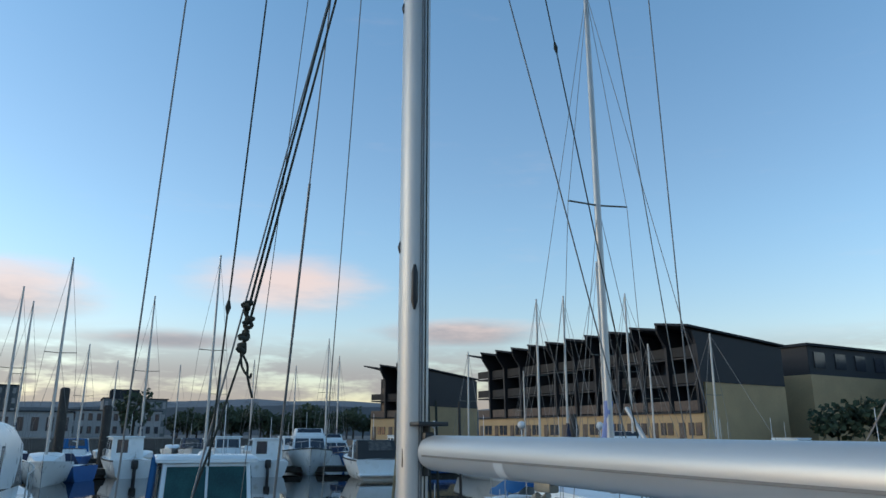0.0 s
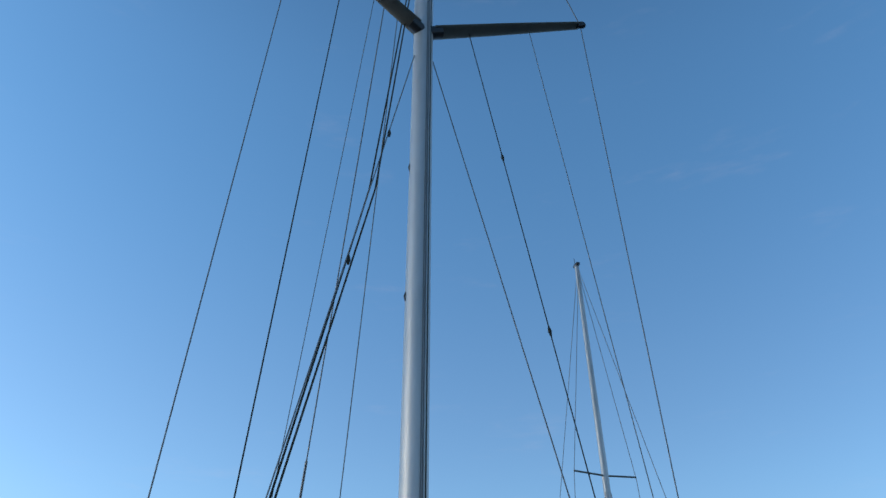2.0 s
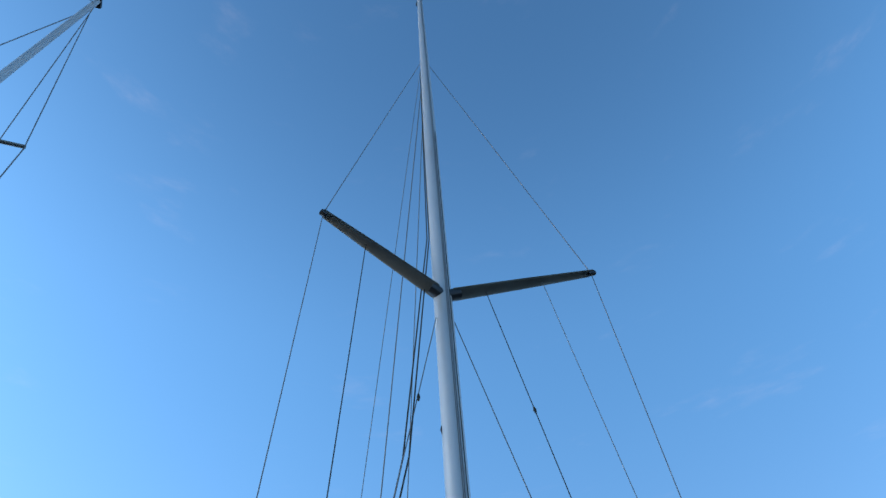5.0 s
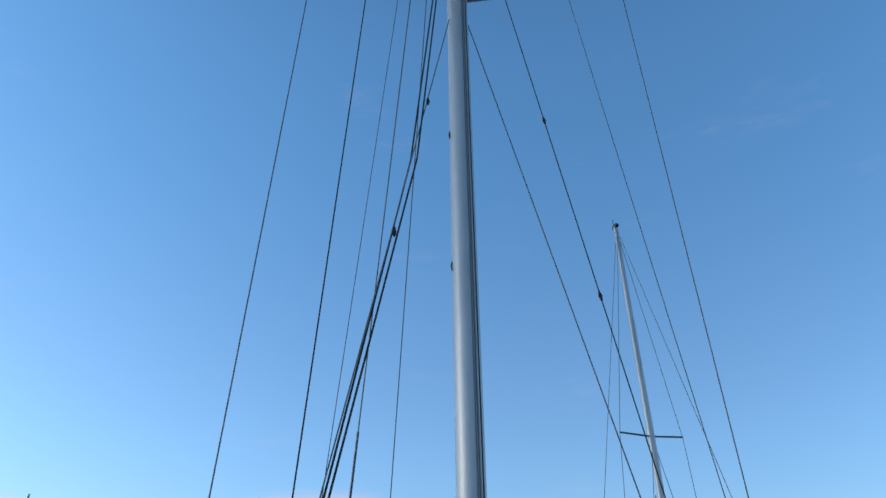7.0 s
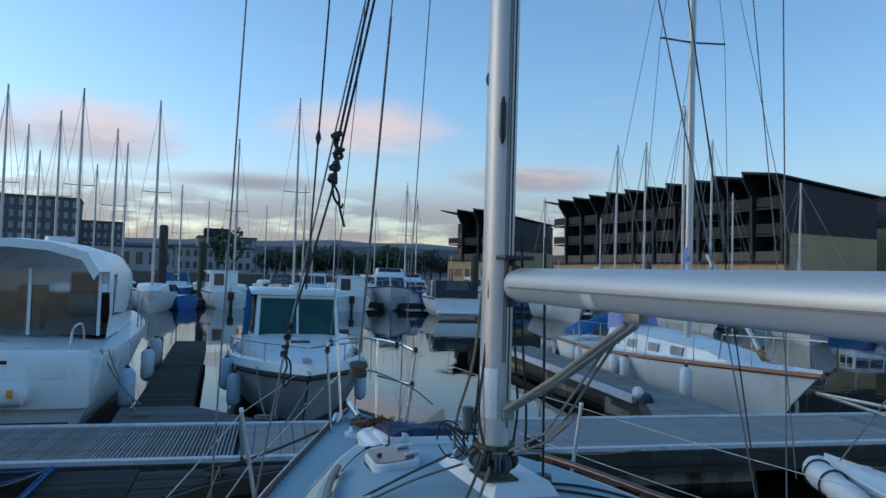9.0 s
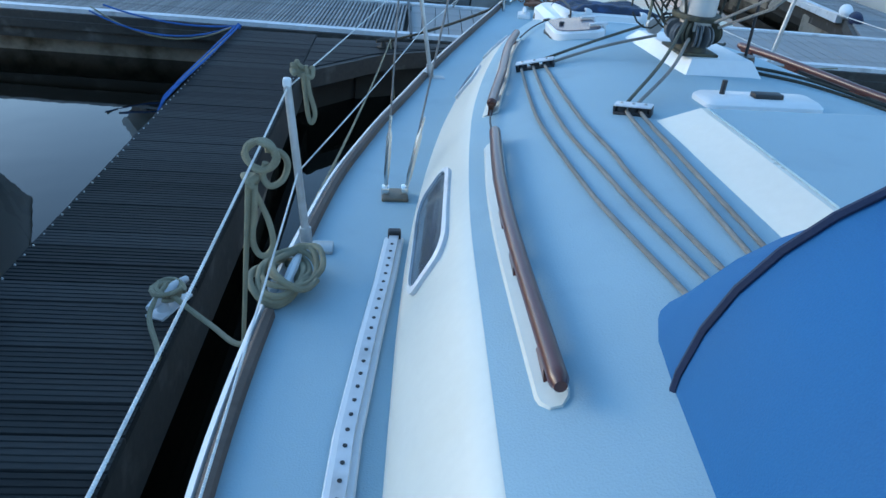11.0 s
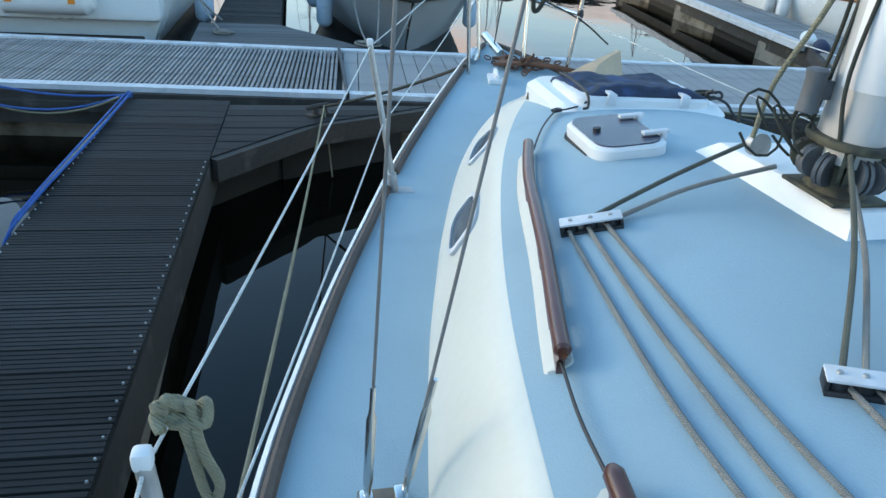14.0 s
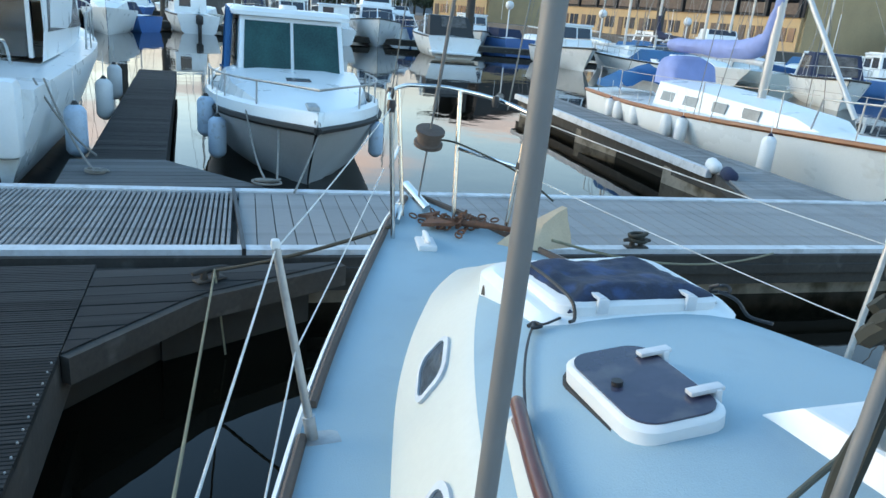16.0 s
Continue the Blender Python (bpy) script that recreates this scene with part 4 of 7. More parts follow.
part("vang_tackle", bm, ROPE_GREY, yacht, "rope tackle under the boom")
bm = B()
for dx, dy, ex in ((-0.09, -0.03, -0.1), (-0.075, 0.05, -0.11), (0.09, -0.05, 0.12), (0.08, 0.02, 0.1), (-0.06, 0.1, -0.12)):
    tube(bm, curve_points([(ex * 0.9, dy * 1.4, 1.6), (dx * 1.3, dy, 1.78), (dx, dy, 2.1), (dx * 0.8, dy, 2.6)], 5), 0.006, 6)
for k in range(4):
    a = [((0.035 + 0.012 * k) * math.cos(t + k) - 0.13 - 0.02 * k, 0.035 * k + 0.04 + 0.03 * math.sin(t), 1.6 + (0.05 + 0.012 * k) * math.sin(t)) for t in (q * 0.5 for q in range(13))]
    tube(bm, a, 0.004, 6)
part("mast_ropes", bm, ROPE_DARK, yacht, "tangle of ropes hanging at the mast foot")

# deck fittings on the cabin top
bm = B()
ring_loft(bm, [[(-0.13, 0.508, 1.33), (0.24, 0.5, 1.33), (0.25, -0.16, 1.33), (-0.09, -0.17, 1.33)], [(-0.13, 0.508, 1.388), (0.24, 0.5, 1.388), (0.25, -0.16, 1.388), (-0.09, -0.17, 1.388)], [(-0.095, 0.44, 1.44), (0.2, 0.43, 1.44), (0.21, -0.125, 1.45), (-0.06, -0.13, 1.45)], [(-0.085, 0.425, 1.443), (0.19, 0.415, 1.443), (0.2, -0.115, 1.453), (-0.05, -0.12, 1.453)]])
part("mast_plinth", bm, WHITE_PLASTIC, yacht, "white moulded plinth under the mast", 0)


def deck_hatch(cx, cy, w, l, turn, zc, top, label):
    slope = math.degrees(math.atan((roof_z(cx - 0.1, cy) - roof_z(cx + 0.1, cy)) / 0.2))
    dip = 0.5 * math.degrees(math.atan((roof_z(cx, cy + 0.12) - roof_z(cx, cy - 0.12)) / 0.24))
    hm = pose(cx, cy, zc, dip, slope, 0) @ Matrix.Rotation(radians(turn), 4, "Z")
    bm = B()
    slab(bm, rounded(w + 0.016, l + 0.016, 0.075, 5), -0.02, 0.012)
    bm.transform(hm)
    h = part("deck_hatch", bm, RUBBER, yacht, label)
    bm = B()
    slab(bm, rounded(w, l, 0.07, 5), 0.012, 0.058, 0.01)
    bm.transform(hm)
    part("hatch_rim", bm, WHITE_PLASTIC, h, "white hatch rim")
    if top is not None:
        bm = B()
        slab(bm, rounded(w - 0.034, l - 0.034, 0.06, 5), 0.054, 0.063)
        bm.transform(hm)
        part("hatch_pane", bm, top, h, "dark scratched acrylic")
    for u in (-0.27, 0.27):
        bm = B()
        box(bm, (w * 0.4, l * u, 0.073), (0.09, 0.028, 0.012), None, 0.003)
        box(bm, (w * 0.505, l * u, 0.05), (0.016, 0.04, 0.05), None, 0.004)
        bm.transform(hm)
        part("hatch_hinge", bm, EDGE_ALU, h, "pale cast hinge")
    bm = B()
    tube(bm, [(-w * 0.25, 0, 0.06), (-w * 0.25, 0, 0.075)], 0.014, 10)
    bm.transform(hm)
    part("hatch_knob", bm, BLACK, h)
    return h


deck_hatch(-0.343, 0.675, 0.255, 0.39, -3, roof_z(-0.343, 0.675) - 0.012, HATCH_ACRYLIC, "small rectangular deck hatch")
bm = B()
slab(bm, [(x + 0.05, y + 1.45) for x, y in rounded(0.78, 0.6, 0.1, 5)], 1.2, 1.33, 0.03)
part("hatch_base", bm, GELCOAT, yacht, "white moulded base of the fore hatch")
deck_hatch(0.05, 1.4, 0.42, 0.62, -92, 1.3, None, "larger white fore hatch")
# vents and the sliding hatch garage
bm = B()
ring_loft(bm, [[(x, y, z) for x, z in ((-0.475 - fl, 1.38), (-0.335 - fl * 0.6, zt), (0.43 - fl * 0.6, zt), (0.53, 1.38))] for y, zt, fl in ((-0.785, 1.41, 0), (-0.86, 1.465, 0.005), (-2.35, 1.5, 0.09))])
g = part("hatch_garage", bm, CREAM, yacht, "white raised garage of the sliding hatch", 0)
bm = B()
slab(bm, [(-0.32, -0.88), (0.41, -0.88), (0.36, -2.35), (-0.37, -2.35)], 1.455, 1.47)
for v in bm.verts:
    v.co.z += (-v.co.y - 0.85) * 0.0235
part("garage_top", bm, DECK_BLUE, g, "pale blue non-slip panel", 0)
bm = B()
slab(bm, [(x + 0.01, y - 0.585) for x, y in rounded(0.45, 0.16, 0.03, 3)], 1.37, 1.43, 0.012)
v_ = part("deck_vent", bm, WHITE_PLASTIC, yacht, "low white deck box")
bm = B()
box(bm, (0.04, -0.585, 1.437), (0.11, 0.045, 0.02), None, 0.004)
part("vent_handle", bm, BLACK, v_)
bm = B()
tube(bm, [(-0.12, -0.56, 1.42), (-0.12, -0.56, 1.48)], 0.01, 8)
part("vent_knob", bm, BLACK, v_)


def organiser(a, b):
    """A low rope box: base and sheaves under a pale bolted top plate, lying along a-b on the cabin top."""
    a, b = Vector(a), Vector(b)
    a.z, b.z = roof_z(a.x, a.y), roof_z(b.x, b.y)
    u = (b - a).normalized()
    w = Vector((0, 0, 1))
    v = w.cross(u).normalized()
    w = u.cross(v)
    c, L = (a + b) / 2, (b - a).length
    m = Matrix(((u.x, v.x, w.x, c.x), (u.y, v.y, w.y, c.y), (u.z, v.z, w.z, c.z), (0, 0, 0, 1)))
    bm = B()
    box(bm, (0, 0, 0.034), (L, 0.052, 0.007), None, 0.003)
    bm.transform(m)
    o = part("deck_organiser", bm, EDGE_ALU, yacht, "pale metal rope organiser with three sheaves")
    bm = B()
    box(bm, (0, 0, 0.006), (L, 0.05, 0.012), None, 0.002)
    for q in (-0.48, 0.48):
        box(bm, (q * L, 0, 0.018), (0.008, 0.044, 0.026), None, 0.001)
    bm.transform(m)
    part("organiser_base", bm, BLACK, o)
    for k in (-0.32, 0.0, 0.32):
        bm = B()
        bmesh.ops.create_cone(bm, cap_ends=True, segments=14, radius1=0.019, radius2=0.019, depth=0.02, matrix=Matrix.Translation((k * L, 0, 0.021)))
        bm.transform(m)
        part("sheave", bm, BLACK, o)
        bm = B()
        bmesh.ops.create_cone(bm, cap_ends=True, segments=10, radius1=0.0065, radius2=0.005, depth=0.005, matrix=Matrix.Translation((k * L, 0, 0.0395)))
        bm.transform(m)
        part("bolt", bm, DULL_STEEL, o)
    return a, b


organiser((-0.742, 0.105, 0), (-0.588, 0.06, 0))
organiser((-0.556, -0.685, 0), (-0.447, -0.748, 0))
for k, path in enumerate((((-0.722, 0.13), (-0.784, -0.344), (-0.817, -0.674), (-0.825, -0.98), (-0.823, -1.25), (-0.812, -1.487), (-0.76, -2.05)), ((-0.675, 0.115), (-0.73, -0.36), (-0.755, -0.69), (-0.762, -0.92), (-0.752, -1.2), (-0.741, -1.49), (-0.7, -2.05)), ((-0.63, 0.1), (-0.667, -0.367), (-0.685, -0.66), (-0.69, -0.87), (-0.687, -1.1), (-0.691, -1.35), (-0.66, -2.05)))):
    bm = B()
    tube(bm, roof_line(path, 0.012, 8), 0.0065, 8)
    part("control_line", bm, ROPE_GREY, yacht, "grey control ropes led aft over the cabin top")
for a, m, b in (((-0.69, 0.1, 1.335), (-0.4, 0.19, 1.425), (-0.15, 0.25, 1.5)), ((-0.62, 0.08, 1.345), (-0.38, 0.12, 1.42), (-0.14, 0.1, 1.49)), ((-0.52, -0.68, 1.41), (-0.3, -0.4, 1.5), (-0.12, -0.12, 1.6)), ((-0.49, -0.7, 1.415), (-0.26, -0.4, 1.47), (-0.1, -0.14, 1.53))):
    bm = B()
    tube(bm, curve_points([a, m, b], 6), 0.0068, 8)
    part("mast_line", bm, ROPE_OLIVE if a[0] in (-0.69, -0.52) else ROPE_GREY, yacht, "grey rope from the mast foot to an organiser")
for e in (-0.522, -0.478):
    bm = B()
    tube(bm, roof_line(((e, -0.68), (e - 0.018, -0.87), (e - 0.03, -1.06), (e - 0.085, -2.05)), 0.012, 8), 0.0065, 8)
    part("control_line", bm, ROPE_GREY, yacht, "grey control rope led aft over the cabin top")
bm = B()
tube(bm, curve_points([(-0.14, 0.23, 1.53), (-0.14, 0.2, 1.7), (-0.1, 0.1, 2.0), (-0.07, 0.05, 2.5)], 6), 0.0075, 8)
part("mast_line", bm, ROPE_TAN, yacht)
bm = B()
m_ = Matrix.Translation((-0.1, 0.25, 1.5)) @ Matrix.Rotation(radians(80), 4, "X")
bmesh.ops.create_cone(bm, cap_ends=True, segments=14, radius1=0.035, radius2=0.035, depth=0.03, matrix=m_)
part("block", bm, DULL_STEEL, yacht)
# starboard lines and wooden rail are mirrored with the handrails; two ropes lie there too
for path in (((0.2, -0.05), (0.5, -0.3), (0.72, -0.9), (0.8, -1.9)), ((0.22, 0.05), (0.55, -0.1), (0.85, -0.7), (0.92, -1.9))):
    bm = B()
    tube(bm, roof_line(path, 0.012, 8), 0.007, 8)
    part("control_line", bm, ROPE_DARK, yacht)
bm = B()
tube(bm, [(0.23, -0.02, 1.385), (0.23, -0.02, 1.45)], [0.05, 0.04], 12)
tube(bm, [(0.23, -0.02, 1.44), (0.2, -0.04, 2.6)], 0.007, 8)
part("block", bm, BLACK, yacht)
# dark safety line linking the handrails
bm = B()
tube(bm, roof_line(((-0.27, 1.2), (-0.33, 1.18), (-0.37, 1.185), (-0.46, 1.05), (-0.54, 0.9), (-0.605, 0.76)), 0.02, 6), 0.004, 6)
tube(bm, roof_line(((-0.36, 1.2), (-0.38, 1.17), (-0.355, 1.165), (-0.36, 1.2), (-0.385, 1.19)), 0.024, 6), 0.007, 6)
part("safety_line", bm, BLACK, yacht, "dark cord knotted beside the fore hatch")
bm = B()
tube(bm, roof_line(((-0.945, -0.45), (-0.972, -0.62), (-0.984, -0.78)), 0.025, 6), 0.004, 6)
part("safety_line", bm, BLACK, yacht)
bm = B()
p_ = Vector((-0.318, 1.646, roof_z(-0.318, 1.646)))
tube(bm, [p_ + Vector((-0.02, -0.02, 0.004)), p_ + Vector((-0.015, -0.015, 0.03)), p_ + Vector((0.015, 0.01, 0.034)), p_ + Vector((0.02, 0.012, 0.004))], 0.013, 8)
part("safety_eye", bm, BLACK, yacht)

# sprayhood
bm = B()
arch = []
for y, w, h, base in ((-1.9, 0.85, 0.17, 1.34), (-1.99, 0.88, 0.41, 1.32), (-2.12, 0.9, 0.6, 1.3), (-2.35, 0.93, 0.66, 1.27), (-2.75, 0.97, 0.68, 1.25)):
    row = []
    for q in range(25):
        a = math.pi * q / 24
        row.append((w * math.cos(a), y + 0.02 * math.sin(3 * a), base + h * math.sin(a) ** 0.9))
    arch.append(row)
ring_loft(bm, arch, closed=False)
hood = part("sprayhood", bm, CANVAS_BLUE, yacht, "bright blue canvas sprayhood", 80)
bm = B()
tube(bm, [(x * 0.975, y + 0.02, z - 0.022) for x, y, z in arch[4]], 0.011, 8)
part("hood_frame", bm, STEEL, hood)
bm = B()
tube(bm, [(x, y, z + 0.004) for x, y, z in arch[2]], 0.009, 6)
part("hood_seam", bm, CANVAS_NAVY, hood)

# genoa track
for s in (-1, 1):
    bm = B()
    pl = [Vector((s * x, y, deck_z(y) + 0.012)) for x, y in ((-1.303, -0.82), (-1.34, -1.1), (-1.384, -1.39), (-1.44, -1.8), (-1.49, -2.4))]
    ring_loft(bm, [[p + Vector((-0.034, 0, 0)), p + Vector((-0.03, 0, 0.008)), p + Vector((0.03, 0, 0.008)), p + Vector((0.034, 0, 0))] for p in pl])
    tr = part("genoa_track", bm, WHITE_PLASTIC, yacht, "pale base of the genoa track", 0)
    bm = B()
    ring_loft(bm, [[p + Vector((-0.016, 0, 0.008)), p + Vector((-0.016, 0, 0.024)), p + Vector((0.016, 0, 0.024)), p + Vector((0.016, 0, 0.008))] for p in pl])
    part("track_rail", bm, EDGE_ALU, tr, "drilled metal track", 0)
    bm = B()
    box(bm, pl[0] + Vector((0, 0.0, 0.022)), (0.045, 0.03, 0.035), None, 0.006)
    for i in range(30):
        y = -0.9 - 0.05 * i
        x = np.interp(y, [-2.4, -1.8, -1.39, -1.1, -0.82], [-1.49, -1.44, -1.384, -1.34, -1.303])
        bmesh.ops.create_cone(bm, cap_ends=True, segments=8, radius1=0.0055, radius2=0.0055, depth=0.002, matrix=Matrix.Translation((s * x, y, deck_z(y) + 0.037)))
    tagged(part("pin_hole", bm, BLACK, tr, "dark pin holes and end stop", 0), kind="stuff")

# stanchions, lifelines, pulpit
POSTS = [(Vector((-1.005, 1.34, 0.905)), Vector((-1.12, 1.4, 1.53))), (Vector((-1.595, -0.885, 0.935)), Vector((-1.654, -0.8, 1.465))), (Vector((-1.66, -3.05, 0.94)), Vector((-1.73, -3.05, 1.52))), (Vector((-1.42, -5.0, 1.0)), Vector((-1.48, -5.0, 1.55)))]
PULPIT_Z = 1.75
for s in (-1, 1):
    for a, b in POSTS:
        a, b = Vector((a.x * -s, a.y, a.z)), Vector((b.x * -s, b.y, b.z))
        if s > 0 and b.y > 1:
            a, b = a + Vector((0.045, -0.12, 0)), b + Vector((0.03, -0.15, 0))
        bm = B()
        tube(bm, [a, a.lerp(b, 0.98), b], [0.0135, 0.0125, 0.0125], 10)
        st = part("stanchion", bm, DULL_STEEL, yacht, "grey metal stanchion")
        bm = B()
        box(bm, a + Vector((0.03 * s * -1, 0, 0.0)), (0.11, 0.075, 0.014), None, 0.004)
        tube(bm, [a - Vector((0, 0, 0.01)), a.lerp(b, 0.13)], 0.02, 10)
        part("stanchion_base", bm, DULL_STEEL, st, "cast stanchion foot")
        bm = B()
        box(bm, b + Vector((0, 0, 0.003)), (0.026, 0.026, 0.03), None, 0.007)
        part("stanchion_cap", bm, WHITE_PLASTIC, st)
    tops = [Vector((s * 0.36, 2.9, PULPIT_Z - 0.02))] + [Vector((b.x * -s, b.y, b.z - 0.015)) for a, b in POSTS]
    mids = [Vector((s * 0.38, 2.9, PULPIT_Z - 0.33))] + [Vector((a.x * -s, a.y, a.z)).lerp(Vector((b.x * -s, b.y, b.z)), 0.48) for a, b in POSTS]
    for row, nm in ((tops, "lifeline"), (mids, "lifeline")):
        bm = B()
        pts = []
        for a, b in zip(row, row[1:]):
            pts += sag(a, b, 0.012, 6)[:-1]
        tube(bm, pts + [row[-1]], 0.0027, 6)
        part(nm, bm, ROPE_WHITE, yacht, "white coated lifeline")
bm = B()
top = curve_points([(-0.36, 2.9, 1.74), (-0.3, 3.15, 1.77), (-0.14, 3.42, 1.79), (0.0, 3.47, 1.79), (0.14, 3.42, 1.79), (0.32, 3.15, 1.77), (0.42, 2.9, 1.73)], 6)
tube(bm, top, 0.0125, 10)
for a, b in (((-0.3, 2.92, 1.035), (-0.36, 2.9, 1.74)), ((0.36, 2.92, 1.035), (0.42, 2.9, 1.73)), ((-0.16, 3.22, 1.07), (-0.2, 3.32, 1.78)), ((0.16, 3.22, 1.07), (0.18, 3.34, 1.78))):
    tube(bm, [a, b], 0.0125, 10)
tube(bm, [(0.17, 3.3, 1.46), (0.4, 2.91, 1.43)], 0.0115, 8)
tube(bm, [(-0.18, 3.3, 1.46), (-0.34, 2.91, 1.43)], 0.0115, 8)
pul = part("pulpit", bm, STEEL, yacht, "polished stainless bow pulpit")
for c in ((-0.36, 2.9, 1.74), (0.42, 2.9, 1.73), (0.4, 2.91, 1.43), (0.3, 3.1, 1.76), (-0.28, 3.2, 1.77)):
    bm = B()
    tube(bm, [Vector(c) + Vector((0, 0, -0.03)), Vector(c), Vector(c) + Vector((0.0, 0.0, 0.03))], [0.018, 0.024, 0.018], 8)
    part("lashing", bm, BLACK, pul, "dark tape lashing on the pulpit")
bm = B()
tube(bm, curve_points([(0.03, 3.34, 1.5), (0.15, 3.2, 1.5), (0.4, 2.92, 1.4), (0.55, 2.75, 1.28)], 6), 0.006, 6)
part("furling_line", bm, ROPE_DARK, yacht)


def deck_cleat(name, at, L, turn, mat, parent):
    m = pose(*at, 0, 0, turn)
    bm = B()
    tube(bm, [(-L / 2, 0, 0.045), (-L * 0.25, 0, 0.05), (0, 0, 0.05), (L * 0.25, 0, 0.05), (L / 2, 0, 0.045)], [0.008, 0.014, 0.016, 0.014, 0.008], 8)
    for q in (-0.2, 0.2):
        tube(bm, [(q * L, 0, 0), (q * L, 0, 0.05)], [0.02, 0.014], 8)
    box(bm, (0, 0, 0.004), (L * 0.66, 0.06, 0.01), None, 0.003)
    bm.transform(m)
    return part(name, bm, mat, parent)


deck_cleat("bow_cleat", (-0.15, 2.81, 1.03), 0.2, 80, WHITE_PLASTIC, yacht)
bm = B()
box(bm, (-0.15, 2.81, 1.035), (0.1, 0.17, 0.035), Matrix.Rotation(radians(-10), 4, "Z"), 0.01)
part("cleat_pad", bm, WHITE_PLASTIC, yacht, "white cleat pad")
deck_cleat("midship_cleat", (-1.625, -1.1, 0.925), 0.22, 82, WHITE_PLASTIC, yacht)
bm = B()
tube(bm, [(-0.24, 3.1, 1.07), (-0.2, 3.2, 1.11), (-0.15, 3.32, 1.09)], [0.03, 0.04, 0.03], 10)
tube(bm, [(0.0, 3.25, 1.1), (0.0, 3.7, 1.14)], 0.03, 10, flat=0.6)
part("bow_roller", bm, STEEL, yacht, "steel bow roller and fairlead")


# ---- loose things on the yacht ----
def rope_thing(name, label, paths, r, mat, seg=8):
    bm = B()
    for p in paths:
        tube(bm, p, r, seg)
    return tagged(mesh_object(name, bm, mat), label, "rope")


def coil(c, rx, ry, turns, rise, wob, seed, tilt=None):
    random.seed(seed)
    pts = []
    ph = random.uniform(0, 6)
    for i in range(int(turns * 18)):
        t = i / 18
        k = 1 + wob * math.sin(t * 2.3 + ph) + random.uniform(-0.02, 0.02)
        p = Vector((rx * k * math.cos(2 * math.pi * t), ry * k * math.sin(2 * math.pi * t), rise * t / turns + 0.012 * math.sin(t * 5)))
        pts.append(c + (tilt @ p if tilt is not None else p))
    return pts


def snarl(c, size, n, seed, squash=(1, 1, 1)):
    """An irregular knot of rope: a curve through random places round c."""
    random.seed(seed)
    pts = []
    d = Vector((1, 0, 0))
    for i in range(n):
        d = (d + Vector((random.uniform(-1, 1), random.uniform(-1, 1), random.uniform(-1, 1))) * 1.1).normalized()
        pts.append(c + Vector((d.x * squash[0], d.y * squash[1], d.z * squash[2])) * size * random.uniform(0.7, 1.05))
    return curve_points(pts, 5)


C1 = Vector((-1.63, -1.13, 0.95))
random.seed(3)
turns = []
for k in range(7):
    rx, ry, oy = random.uniform(0.06, 0.08), random.uniform(0.105, 0.135), random.uniform(-0.015, 0.015)
    turns += [C1 + Vector((rx * math.cos(a) + 0.012 * k - 0.03 - 0.16 * (0.5 - 0.5 * math.sin(a)) * 0.2, ry * math.sin(a) + oy, 0.008 * k + 0.014 * math.sin(2 * a + k) + 0.03 * max(0, math.cos(a + 2.6)))) for a in (2 * math.pi * q / 16 for q in range(16))]
rope_thing("coiled_rope", "coiled tan mooring rope lying round a deck cleat", [curve_points(turns, 2)], 0.0095, ROPE_TAN)
K2 = Vector((-1.63, -0.79, 1.49))
loop = lambda k, w, h, dx, dy: curve_points([k, k + Vector((dx * 0.5, dy * 0.5, -h * 0.4)), k + Vector((dx, dy, -h * 0.85)), k + Vector((dx + w * 0.5, dy, -h)), k + Vector((dx + w, dy, -h * 0.8)), k + Vector((dx * 0.6 + w * 0.5, dy * 0.4, -h * 0.35)), k + Vector((0.01, 0.01, 0.02))], 6)
rope_thing("tied_rope", "tan rope looped and tied on top of a stanchion", [snarl(K2 + Vector((0.028, 0.03, 0.012)), 0.04, 20, 8, (1, 0.8, 0.75)), loop(K2 + Vector((0.02, 0.03, 0)), 0.022, 0.17, 0.014, 0.02)], 0.0078, ROPE_TAN)
HY = -1.3
hank = lambda pts, n=6: curve_points([(x, HY + d, z) for x, z, d in pts], n)
ring = [(-1.675 + 0.038 * math.cos(a) + 0.004 * (k % 3), 1.427 + 0.036 * math.sin(a), 0.012 * math.sin(k * 0.7)) for k, a in ((k, k * math.pi / 4) for k in range(19))]
rope_thing("tied_rope", "tan rope hanked and hanging from the lifeline", [hank(ring, 3), hank([(-1.66, 1.44, 0.01), (-1.625, 1.43, 0.02), (-1.608, 1.4, 0.02), (-1.62, 1.36, 0.01), (-1.65, 1.345, 0.0), (-1.668, 1.37, 0.0), (-1.66, 1.41, 0.0)]), snarl(Vector((-1.7, HY, 1.358)), 0.021, 12, 5), hank([(-1.7, 1.35, 0), (-1.683, 1.3, 0.01), (-1.66, 1.23, 0.015), (-1.652, 1.17, 0.01), (-1.668, 1.142, 0), (-1.69, 1.145, 0), (-1.704, 1.19, 0), (-1.695, 1.27, 0), (-1.69, 1.35, 0)])], 0.0085, ROPE_TAN)
rope_thing("mooring_line", "tan mooring line from the finger cleat to the yacht", [curve_points([(-2.15, -0.6, 0.56), (-1.98, -0.72, 0.5), (-1.82, -0.95, 0.58), (-1.7, -1.05, 0.8), (-1.63, -1.1, 0.97)], 8), curve_points([(-2.17, -0.55, 0.57), (-2.2, -0.7, 0.53), (-2.14, -0.85, 0.49), (-2.12, -0.92, 0.49)], 6)], 0.0105, ROPE_TAN)
